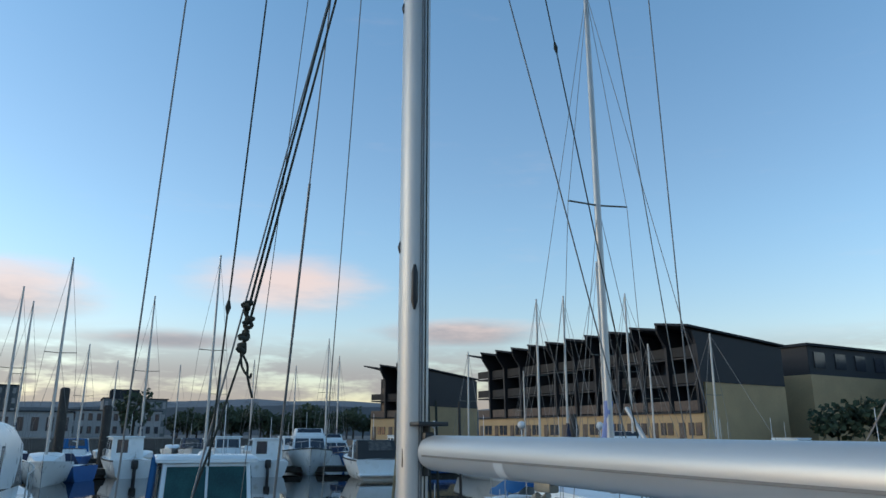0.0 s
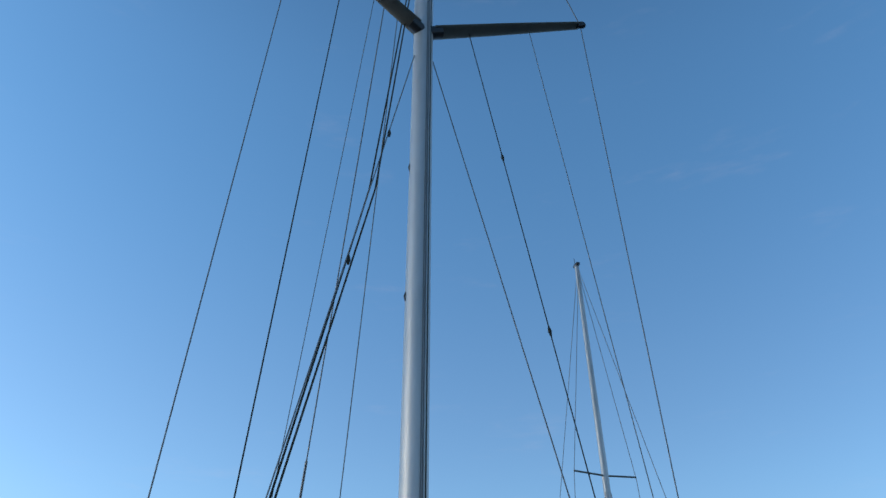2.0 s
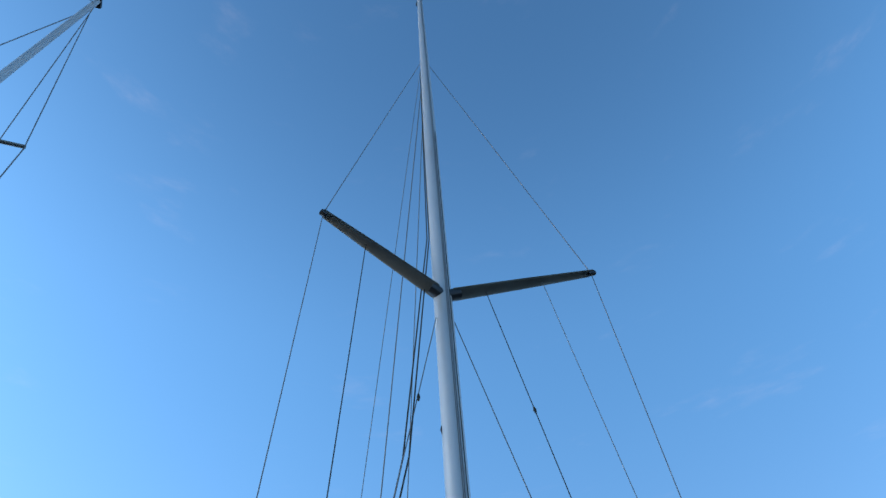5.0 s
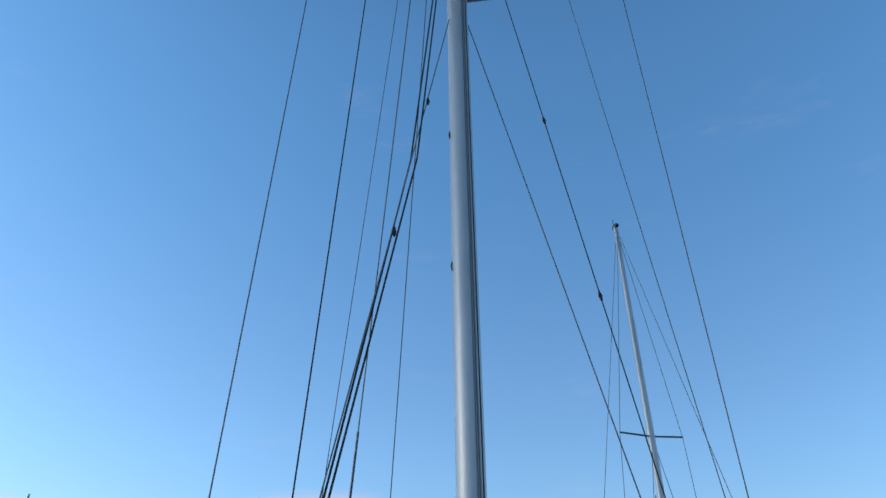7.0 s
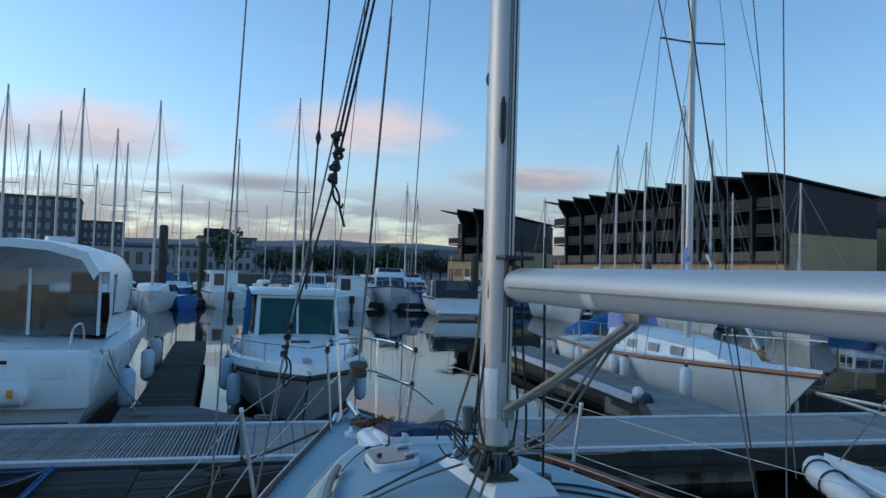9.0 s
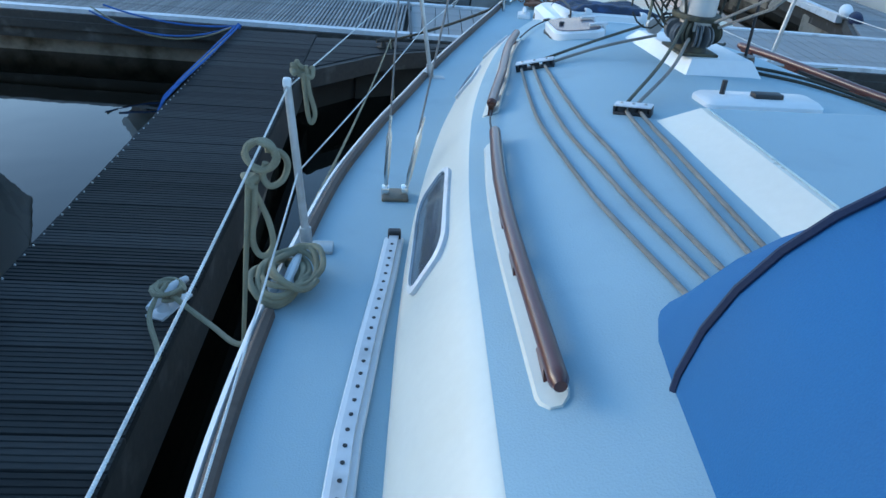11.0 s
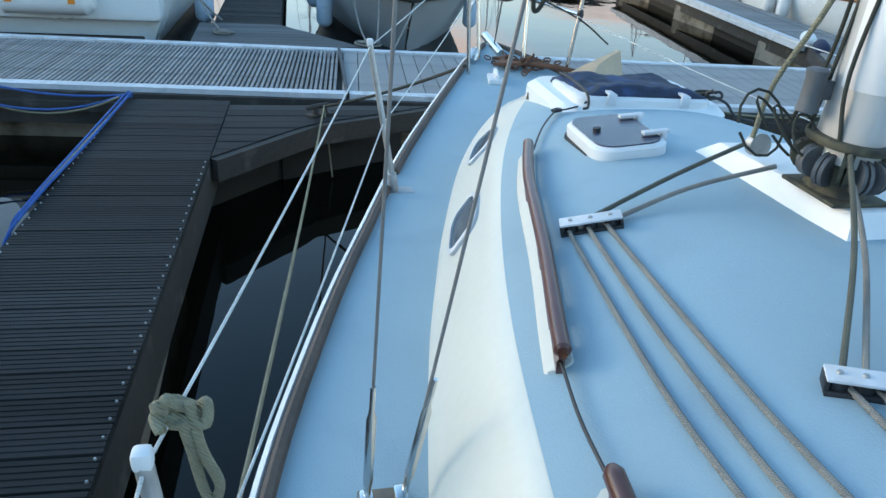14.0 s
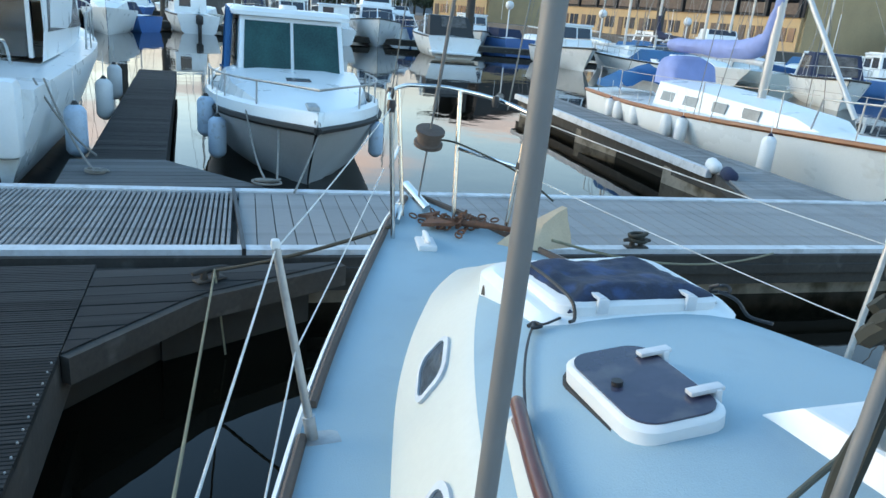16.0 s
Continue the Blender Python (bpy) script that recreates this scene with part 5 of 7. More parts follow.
rope_thing("hanging_rope", "thin tan rope hanging from the lifeline to the deck edge", [[(-1.702, -1.3, 1.35), (-1.725, -1.3, 1.1), (-1.755, -1.3, 0.75)], [(-1.708, -1.31, 1.35), (-1.735, -1.31, 1.0), (-1.76, -1.31, 0.7)]], 0.005, ROPE_TAN)
rope_thing("mooring_line", "dark spring line from the bow to the walkway", [sag((-0.3, 2.98, 1.08), (-1.2, 3.87, 0.53), 0.03)], 0.011, ROPE_DARK)
rope_thing("mooring_line", "tan bow line led down to the walkway", [sag((0.5, 2.62, 1.1), (3.4, 3.85, 0.5), 0.12)], 0.008, ROPE_TAN)
rope_thing("mooring_line", "rope ends tied at the walkway corner", [sag((-1.17, 3.84, 0.53), (-1.12, 3.7, 0.02), 0.0), sag((-1.17, 3.84, 0.55), (-1.68, -1.05, 0.93), 0.06), snarl(Vector((-1.17, 3.76, 0.3)), 0.035, 9, 6, (1, 1, 1.6))], 0.0065, ROPE_TAN)


def dock_cleat(at, turn, label, horn_mat=EDGE_ALU):
    c = thing("dock_cleat", label, "cleat")
    m = pose(*at, 0, 0, turn)
    bm = B()
    tube(bm, [(-0.12, 0, 0.062), (-0.06, 0, 0.07), (0, 0, 0.07), (0.06, 0, 0.07), (0.12, 0, 0.062)], [0.014, 0.02, 0.022, 0.02, 0.014], 10)
    for q in (-0.04, 0.04):
        tube(bm, [(q, 0, 0.0), (q, 0, 0.07)], [0.028, 0.018], 10)
    bm.transform(m)
    part("cleat_horn", bm, horn_mat, c, "cast metal cleat horn")
    bm = B()
    box(bm, (0, 0, 0.006), (0.2, 0.08, 0.012), None, 0.004)
    bm.transform(m)
    part("base_plate", bm, horn_mat, c)
    return c


dock_cleat((-2.165, -0.56, PONTOON_Z), 68, "cast metal dock cleat with a rope round it")
dock_cleat((-2.82, -0.75, PONTOON_Z), 75, "cast metal dock cleat on the finger edge")
dock_cleat((-1.2, 3.87, PONTOON_Z), 28, "dark dock cleat at the walkway corner", TIMBER)
dock_cleat((2.2, 4.14, PONTOON_Z + 0.022), -7, "dock cleat on the walkway edge", TIMBER)
rope_thing("coiled_rope", "rope wound round a dock cleat", [coil(Vector((-2.165, -0.56, 0.54)), 0.05, 0.06, 3, 0.02, 0.2, 4)], 0.0105, ROPE_TAN)
rope_thing("coiled_rope", "pale rope wound round a dock cleat", [coil(Vector((-2.82, -0.75, 0.53)), 0.055, 0.075, 3.5, 0.03, 0.2, 14)], 0.011, ROPE_GREY)
rope_thing("coiled_rope", "dark rope heaped on a walkway cleat", [coil(Vector((2.2, 4.14, 0.55)), 0.06, 0.05, 4, 0.07, 0.3, 15)], 0.014, ROPE_DARK)
rope_thing("mooring_line", "bright blue mooring line over the finger's corner", [curve_points([(-2.67, 4.26, 0.5), (-2.74, 3.3, 0.487), (-2.795, 2.3, 0.487), (-2.83, 2.0, 0.42), (-2.86, 1.8, 0.05)], 6), curve_points([(-2.63, 4.26, 0.51), (-2.71, 3.2, 0.487), (-2.78, 2.25, 0.487), (-2.83, 1.9, 0.4), (-2.87, 1.7, 0.05)], 6), snarl(Vector((-2.66, 4.27, 0.5)), 0.05, 10, 3, (1, 1, 0.4)), sag((-2.66, 4.27, 0.5), (-4.0, 4.62, 0.56), 0.07), sag((-2.68, 4.25, 0.5), (-4.1, 4.5, 0.52), 0.16)], 0.009, ROPE_BLUE)
rope_thing("mooring_line", "tan line beside the blue mooring line", [sag((-2.7, 4.2, 0.5), (-4.1, 4.55, 0.55), 0.2), sag((-2.66, 4.1, 0.488), (-2.78, 2.4, 0.488), 0.0)], 0.008, ROPE_TAN)

# anchor and chain heap on the bow
anchor = thing("anchor", "rusty anchor with heaped chain on the foredeck", "anchor")
bm = B()
tube(bm, [(-0.05, 2.92, 1.16), (0.28, 2.72, 1.17), (0.4, 2.66, 1.16)], [0.02, 0.018, 0.014], 8)
for s in (-1, 1):
    ring_loft(bm, [[(-0.1 + 0.02 * s, 2.9 + 0.09 * s, 1.15), (0.05, 2.86 + 0.12 * s, 1.17), (-0.02, 2.92, 1.16)], [(-0.1 + 0.02 * s, 2.9 + 0.09 * s, 1.17), (0.05, 2.86 + 0.12 * s, 1.19), (-0.02, 2.92, 1.18)]])
bm.transform(Matrix.Translation((0.0, 0.18, -0.075)))
part("shank", bm, RUST, anchor, "rust-brown anchor shank and flukes", 0)
bm = B()
random.seed(4)
for i in range(46):
    c = Vector((random.gauss(0.08, 0.1), random.gauss(2.86, 0.07), 1.135 + random.random() * 0.06))
    u = Vector((random.uniform(-1, 1), random.uniform(-1, 1), random.uniform(-0.4, 0.4))).normalized()
    v = u.orthogonal().normalized()
    tube(bm, [c + 0.024 * math.cos(a) * u + 0.014 * math.sin(a) * v for a in (math.pi * q / 4 for q in range(8))], 0.0055, 5, True)
bm.transform(Matrix.Translation((0.0, 0.18, -0.075)))
tagged(part("chain", bm, RUST, anchor, "heaped rusty chain"), kind="stuff")
bm = B()
fin = [[(0.25, 2.8), (0.45, 2.93), (0.68, 2.9), (0.69, 2.72), (0.45, 2.68)], [(0.33, 2.8), (0.47, 2.88), (0.66, 2.87), (0.68, 2.74), (0.47, 2.71)], [(0.42, 2.8), (0.5, 2.84), (0.65, 2.84), (0.67, 2.77), (0.5, 2.74)], [(0.58, 2.8), (0.6, 2.82), (0.65, 2.82), (0.66, 2.78), (0.6, 2.77)]]
tops = [[1.02] * 5, [1.08, 1.09, 1.1, 1.1, 1.08], [1.13, 1.15, 1.17, 1.17, 1.15], [1.2, 1.21, 1.235, 1.235, 1.21]]
ring_loft(bm, [[(x, y, z) for (x, y), z in zip(r, h)] for r, h in zip(fin, tops)])
tagged(mesh_object("canvas_bag", bm, CANVAS_SAND), "folded sand-coloured canvas bag on the foredeck", "bag")
bm = B()
random.seed(9)
gx, gy = 41, 31
rows = []
for i in range(gy):
    v = i / (gy - 1)
    row = []
    for j in range(gx):
        u = j / (gx - 1)
        e = min(u, 1 - u, v, 1 - v)
        h = 0.035 * min(1, e * 7) + 0.022 * noise.noise(Vector((u * 4, v * 3, 2))) * min(1, e * 6) + 0.007 * noise.noise(Vector((u * 15, v * 10, 5)))
        row.append((-0.24 + 0.58 * u + 0.008 * math.sin(v * 5), 1.205 + 0.43 * v + 0.007 * math.sin(u * 6), 1.362 + h - (0.02 if e == 0 else 0) - 0.018 * v))
    rows.append(row)
ring_loft(bm, rows, closed=False)
tagged(mesh_object("sail_bag", bm, MESH_NAVY, 70), "crumpled navy mesh bag lying on the fore hatch", "bag")


# dark lashings that hold the mesh bag
rope_thing("lashing_cord", "dark cord lashing over the fore hatch corner", [curve_points([(-0.2, 1.62, 1.37), (-0.22, 1.4, 1.39), (-0.23, 1.22, 1.385), (-0.235, 1.175, 1.34), (-0.26, 1.16, 1.335)], 6)], 0.006, BLACK)
rope_thing("lashing_cord", "dark cord bunched at the fore hatch corner", [snarl(Vector((0.37, 1.24, 1.375)), 0.03, 14, 17, (1.4, 1, 0.7)), curve_points([(0.37, 1.24, 1.37), (0.42, 1.2, 1.35), (0.46, 1.17, 1.3), (0.5, 1.1, 1.3)], 6)], 0.006, BLACK)


# ---- generic boats ----
def boat_rings(L, W, H, rake=0.7, sheer=0.3, stern=0.9, n=18, draft=0.25, fine=2.4, flare=1.0):
    """Cross-sections of a hull from the stern (y=-L/2) to the bow (y=L/2)."""
    rings = []
    for i in range(n + 1):
        t = i / n
        k = max(0.0, (t - 0.4) / 0.6)
        b = W / 2 * (stern + (1 - stern) * min(1, t / 0.35)) * max(0.012, 1 - k ** fine)
        d = H * (1 + sheer * t * t)
        y = -L / 2 + t * (L - rake)
        f = lambda z: y + rake * (max(z, 0) / (H * (1 + sheer))) ** 1.2 * t ** 3
        w = 1 - 0.5 * k ** 2
        half = [(b, d), (b * 1.0, d * 0.86), (b * (0.9 - 0.12 * k * flare), d * 0.45), (b * (0.82 - 0.3 * k * flare), d * 0.12), (b * 0.5 * w, -draft * 0.7), (0.005, -draft)]
        rings.append([Vector((x, f(z), z)) for x, z in half] + [Vector((-x, f(z), z)) for x, z in half[::-1]])
    return rings


def boat_hull(parent, L, W, H, mat, m, deck_mat=None, rail_mat=None, **kw):
    rings = boat_rings(L, W, H, **kw)
    bm = B()
    ring_loft(bm, rings, closed=False)
    bm.faces.new([bm.verts.new(p) for p in rings[0]])
    hull = part("hull", bm, mat, parent, smooth_by=50)
    bm = B()
    ring_loft(bm, [[r[0] + Vector((0, 0, -0.02)), Vector((0, r[0].y, r[0].z + 0.05)), r[-1] + Vector((0, 0, -0.02))] for r in rings], closed=False)
    part("deck", bm, deck_mat or GELCOAT, parent)
    if rail_mat:
        bm = B()
        for e in (0, -1):
            tube(bm, [r[e] + Vector((0, 0, -0.045)) for r in rings], 0.045, 6)
        part("rubbing_strake", bm, rail_mat, parent)
    return rings


def quad(bm, pts, depth=0.012):
    """A thin pane with real edges from four corner points."""
    p = [Vector(q) for q in pts]
    nrm = (p[1] - p[0]).cross(p[-1] - p[0]).normalized() * depth
    ring_loft(bm, [p, [q + nrm for q in p]])


def inset(pts, k):
    c = sum((Vector(p) for p in pts), Vector()) / len(pts)
    return [Vector(p).lerp(c, k) for p in pts]


def house(parent, levels, mat, windows, glass, name="cabin", roof=None):
    """A deckhouse from stacked rectangles (x half, y aft, y fore, z); windows: (face, u0, u1, v0, v1) on the first storey."""
    bm = B()
    rings = []
    for hx, ya, yf, z in levels:
        rings.append([Vector((hx, ya, z)), Vector((hx * 0.86, yf, z)), Vector((-hx * 0.86, yf, z)), Vector((-hx, ya, z))])
    ring_loft(bm, rings)
    bmesh.ops.bevel(bm, geom=bm.edges[:], offset=0.035, segments=2, affect="EDGES", profile=0.6)
    cab = part(name, bm, mat, parent)
    lo_, hi = rings[0], rings[1]
    corners = {"right": (lo_[0], lo_[1], hi[1], hi[0]), "front": (lo_[1], lo_[2], hi[2], hi[1]), "left": (lo_[2], lo_[3], hi[3], hi[2]), "back": (lo_[3], lo_[0], hi[0], hi[3])}
    for face, u0, u1, v0, v1 in windows:
        a, b, c, d = corners[face]
        at = lambda u, v: a.lerp(b, u).lerp(d.lerp(c, u), v)
        n_out = (b - a).cross(d - a).normalized()
        q = [at(u0, v0), at(u1, v0), at(u1, v1), at(u0, v1)]
        bm = B()
        quad(bm, [p + n_out * 0.004 for p in q], 0.012)
        part("window", bm, glass, cab, smooth_by=0)
    if roof:
        hx, ya, yf, z = levels[1]
        o, th = roof
        bm = B()
        slab(bm, [(x, y + (ya + yf) / 2) for x, y in rounded(2 * hx + o, yf - ya + o, 0.25, 5, 0.08)], z - 0.01, z + th, 0.05)
        part("roof", bm, mat, cab)
    return cab


def bow_rail(parent, rings, i0, height, mat=DULL_STEEL, lean=0.05):
    bm = B()
    port = [rings[i][-1] + Vector((0.06, 0, height)) for i in range(i0, len(rings))]
    star = [rings[i][0] + Vector((-0.06, 0, height)) for i in range(i0, len(rings))]
    loop = port[:-1] + [(port[-1] + star[-1]) / 2 + Vector((0, 0.08, 0))] + star[::-1][1:]
    loop = [rings[i0][-1] + Vector((0.06, -0.1, 0.05))] + loop + [rings[i0][0] + Vector((-0.06, -0.1, 0.05))]
    tube(bm, loop, 0.015, 8)
    rail = part("bow_rail", bm, mat, parent, "stainless bow rail")
    for i in range(i0 + 1, len(rings) - 1, 2):
        for e, dx in ((-1, 0.06), (0, -0.06)):
            bm = B()
            p = rings[i][e] + Vector((dx, 0, 0))
            tube(bm, [p, p + Vector((0, 0, height))], 0.012, 6)
            part("rail_post", bm, mat, rail)


def fender(at, r, h, mat, label, cap=RUBBER):
    f = thing("fender", label, "fender", "boat fenders")
    x, y, z = at
    bm = B()
    tube(bm, [(x, y, z + q * h) for q in (-0.5, -0.44, -0.36, 0.36, 0.44, 0.5)], [r * 0.3, r * 0.75, r, r, r * 0.75, r * 0.3], 14)
    part("body", bm, mat, f)
    bm = B()
    tube(bm, [(x, y, z + q * h) for q in (0.46, 0.5, 0.56)], [r * 0.5, r * 0.35, r * 0.15], 10)
    part("cap", bm, cap, f, "dark fender cap")
    bm = B()
    tube(bm, [(x, y, z + h * 0.55), (x, y + 0.02, z + h * 0.55 + 0.35)], 0.006, 5)
    part("lanyard", bm, ROPE_WHITE, f)
    return f


def place(ob, x, y, z=0, turn=0):
    ob.matrix_world = pose(x, y, z, 0, 0, turn)
    return ob


# pilothouse boat, bow towards the walkway
L = 6.6
pilot = thing("pilothouse_boat", "small white pilothouse motor boat with grey hull and blue canopy", "motorboat")
rings = boat_hull(pilot, L, 2.55, 0.72, GREY_HULL, None, rail_mat=RUBBER, rake=0.85, sheer=0.2, fine=3.8, flare=0.35)
bm = B()
ring_loft(bm, [[r[0] + Vector((0.004, 0, -0.06)), r[0] + Vector((-0.02, 0, 0.12)), r[0] + Vector((-0.1 * min(1, r[0].x * 3), 0, 0.16))] for r in rings], closed=False)
ring_loft(bm, [[r[-1] + Vector((-0.004, 0, -0.06)), r[-1] + Vector((0.02, 0, 0.12)), r[-1] + Vector((0.1 * min(1, r[0].x * 3), 0, 0.16))] for r in rings], closed=False)
part("bulwark", bm, GELCOAT, pilot, "white bulwark above the grey hull")
bm = B()
ring_loft(bm, [[(-w * 1.1, y, 0.8), (-w, y, z), (-w * 0.5, y, z + 0.05), (w * 0.5, y, z + 0.05), (w, y, z), (w * 1.1, y, 0.8)] for y, w, z in ((3.0, 0.2, 0.93), (2.3, 0.62, 1.0), (1.2, 0.9, 1.08), (-0.2, 1.0, 1.18))], closed=False)
part("foredeck", bm, GELCOAT, pilot, "white moulded foredeck")
cab = house(pilot, [(0.93, -2.0, 0.15, 1.1), (0.89, -2.0, -0.22, 1.95)], GELCOAT, [("front", 0.05, 0.485, 0.08, 0.9), ("front", 0.515, 0.95, 0.08, 0.9), ("right", 0.1, 0.9, 0.2, 0.9), ("left", 0.1, 0.9, 0.2, 0.9)], TEAL_GLASS, roof=(0.2, 0.1))
bm = B()
box(bm, (0, 1.0, 1.14), (0.34, 0.28, 0.04), None, 0.01)
part("fore_hatch", bm, GLASS_DARK, pilot)
bm = B()
box(bm, (0, 2.75, 1.0), (0.14, 0.35, 0.09), None, 0.02)
tube(bm, [(0, 2.8, 0.95), (0, 3.28, 0.9)], 0.05, 10, flat=0.6)
part("anchor_roller", bm, DULL_STEEL, pilot, "grey anchor on its roller")
bm = B()
ring_loft(bm, [[(0.95, -0.1, 1.15), (0.98, -0.9, 1.0), (1.0, -1.9, 1.0)], [(0.9, -0.25, 1.95), (0.9, -0.9, 2.0), (0.92, -1.9, 1.98)]], closed=False)
part("side_curtain", bm, VINYL, pilot, "clear vinyl side curtain")
bm = B()
for a, b in (((0.96, -0.08, 1.12), (0.91, -0.28, 1.98)), ((0.99, -0.95, 1.0), (0.92, -0.95, 2.02)), ((0.96, -0.1, 1.13), (1.02, -1.95, 1.0)), ((0.9, -0.3, 1.98), (0.92, -1.95, 2.0))):
    tube(bm, [a, b], 0.07, 6, flat=0.35)
part("canopy_edge", bm, CANVAS_BLUE, pilot, "blue canvas canopy edging")
bow_rail(pilot, rings, 9, 0.42)
bm = B()
for x in (-0.5, 0.5):
    tube(bm, [(x, -0.4, 2.0), (x, -1.7, 2.06), (x, -1.8, 2.02)], 0.014, 6)
tube(bm, [(-0.3, -0.8, 2.0), (-0.3, -0.8, 3.1)], 0.008, 6)
tube(bm, [(0.0, -0.9, 2.02), (0.0, -0.9, 2.12)], [0.16, 0.13], 12)
part("roof_gear", bm, WHITE_PLASTIC, pilot, "roof rails, aerial and lamp")
place(pilot, 0.33, 10.75, 0, 176.6)
for x, y in ((-0.86, 9.15), (-0.98, 9.6)):
    fender((x, y, 0.42 if y < 9.4 else 0.62), 0.115, 0.55, FENDER_BLUE, "pale blue fender hanging from the pilothouse boat")
fender((1.2, 8.85, 0.5), 0.1, 0.5, FENDER_BLUE, "pale blue fender on the open-water side")
rope_thing("mooring_line", "pale mooring lines from the pilothouse boat to the walkway", [sag((-0.55, 8.6, 0.88), (-0.55, 6.35, 0.5), 0.15), sag((-0.2, 8.2, 0.85), (-0.45, 6.4, 0.5), 0.1), coil(Vector((-0.55, 6.38, 0.49)), 0.12, 0.08, 3, 0.03, 0.2, 31), sag((0.15, 7.5, 0.75), (-0.35, 5.95, 0.5), 0.02)], 0.011, ROPE_GREY)

# cabin cruiser, stern towards the walkway
cruiser = thing("cabin_cruiser", "white cabin cruiser with a rounded hardtop and glazed aft doors", "motorboat")
rings = boat_hull(cruiser, 10.4, 3.3, 1.15, GELCOAT, None, rake=1.3, sheer=0.25, fine=2.6, stern=0.97)
y0 = -5.2
bm = B()
box(bm, (0.0, y0 - 0.12, 0.88), (3.0, 0.3, 0.78), None, 0.08)
part("transom", bm, GELCOAT, cruiser, "white moulded transom with rounded edges")
bm = B()
box(bm, (0.35, y0 - 0.6, 0.3), (1.9, 0.7, 0.1), None, 0.03)
part("swim_platform", bm, PLANK_DARK, cruiser, "dark swim platform")
bm = B()
box(bm, (-1.25, y0 - 0.45, 0.22), (0.6, 0.8, 0.5), None, 0.06)
part("transom_step", bm, GELCOAT, cruiser)
bm = B()
box(bm, (1.0, y0 - 0.278, 1.05), (0.46, 0.016, 0.28), None, 0.006)
part("transom_door", bm, GELCOAT, cruiser, "white transom locker lid")
for i, (x, w) in enumerate(((0.1, 0.1), (0.24, 0.07), (0.34, 0.05), (0.43, 0.06), (0.53, 0.1), (0.66, 0.06), (0.76, 0.09))):
    bm = B()
    box(bm, (0.6 - x, y0 - 0.274, 1.12 + 0.015 * (i % 2)), (w * 0.8, 0.008, 0.05))
    part("name_bar", bm, CANVAS_NAVY, cruiser, "dark bar of lettering on the transom", 0)
bm = B()
tube(bm, [(0.85, y0 - 0.42, 0.75), (0.78, y0 - 0.42, 0.75), (-0.03, y0 - 0.42, 0.75), (-0.1, y0 - 0.42, 0.75)], [0.1, 0.17, 0.17, 0.1], 14)
fb = part("stern_fender", bm, WHITE_PLASTIC, cruiser, "long white stern cushion")
for x in (0.67, 0.06):
    bm = B()
    box(bm, (x, y0 - 0.59, 0.77), (0.07, 0.012, 0.1), None, 0.004)
    part("reflector", bm, ORANGE, fb)
ya, yb = -2.9, 1.7
bm = B()
prof = [(1.3, 1.2), (1.34, 1.6), (1.32, 2.3), (1.12, 2.62), (0.6, 2.76), (0, 2.8)]
full = [(x, z) for x, z in prof] + [(-x, z) for x, z in prof[::-1][1:]]
rr = []
for y, kx, kz, sh_ in ((ya - 0.75, 0.97, 0.985, 1), (ya, 1, 1, 0), (-1.0, 1, 1.0, 0), (0.4, 0.96, 0.96, 0), (1.2, 0.9, 0.8, 0), (2.3, 0.8, 0.52, 0)):
    rr.append([Vector((x * kx, y, (1.15 + (z - 1.15) * kz) if not sh_ else max(z * kz, 2.2 + (z - 2.2) * 0.95))) for x, z in full])
ring_loft(bm, rr[1:], closed=False)
ring_loft(bm, [[p + Vector((0, 0, 0.0)) for p in rr[0][2:-2]], rr[1][2:-2]], closed=False)
roof_ob = part("hardtop", bm, GELCOAT, cruiser, "white rounded hardtop", 60)
bm = B()
ring_loft(bm, [[(p.x * 1.0, rr[0][0].y, p.z) for p in rr[0][2:-2]], [(p.x * 0.94, rr[0][0].y, p.z - 0.13) for p in rr[0][2:-2]]], closed=False)
part("hardtop_lip", bm, GELCOAT, roof_ob, "thick rolled rear lip", 60)
bm = B()
quad(bm, [(-1.18, ya + 0.05, 1.25), (1.22, ya + 0.05, 1.25), (1.16, ya + 0.05, 2.3), (-1.1, ya + 0.05, 2.3)], 0.02)
doors = part("aft_door", bm, CLEAR_GLASS, cruiser, "sliding glass doors with reflections", 0)
doors.visible_shadow = False
for x in (-1.14, 0.15, 1.18):
    bm = B()
    box(bm, (x, ya, 1.78), (0.05, 0.05, 1.08), None, 0.01)
    part("door_post", bm, WHITE_PLASTIC, doors)
for x, y, z, w, h in ((-0.85, -2.4, 1.5, 0.4, 0.6), (-0.15, -1.6, 1.6, 0.5, 0.75), (0.8, -2.3, 1.55, 0.55, 0.7), (0.5, -0.6, 1.75, 0.5, 0.9)):
    bm = B()
    box(bm, (x, y, z - h * 0.25), (w, 0.5, h * 0.5), None, 0.06)
    seat = part("seat", bm, CURTAIN, cruiser, "brown cockpit seat")
    bm = B()
    box(bm, (x, y + 0.25, z + h * 0.2), (w, 0.14, h * 0.7), None, 0.06)
    part("backrest", bm, CURTAIN, seat)
bm = B()
box(bm, (0, 0.1, 1.5), (2.3, 0.4, 0.7), None, 0.05)
part("dashboard", bm, CANVAS_SAND, cruiser, "pale helm console")
bm = B()
box(bm, (0, -1.2, 1.16), (2.5, 3.2, 0.05))
part("cockpit_sole", bm, TIMBER, cruiser, "dark cockpit floor", 0)
for s in (-1, 1):
    bm = B()
    quad(bm, [(s * 1.325, -2.6, 1.55), (s * 1.3, 0.5, 1.5), (s * 1.25, 0.1, 2.2), (s * 1.31, -2.4, 2.25)][::s], 0.02)
    part("side_window", bm, GLASS_DARK, cruiser, "dark curved side window", 0)
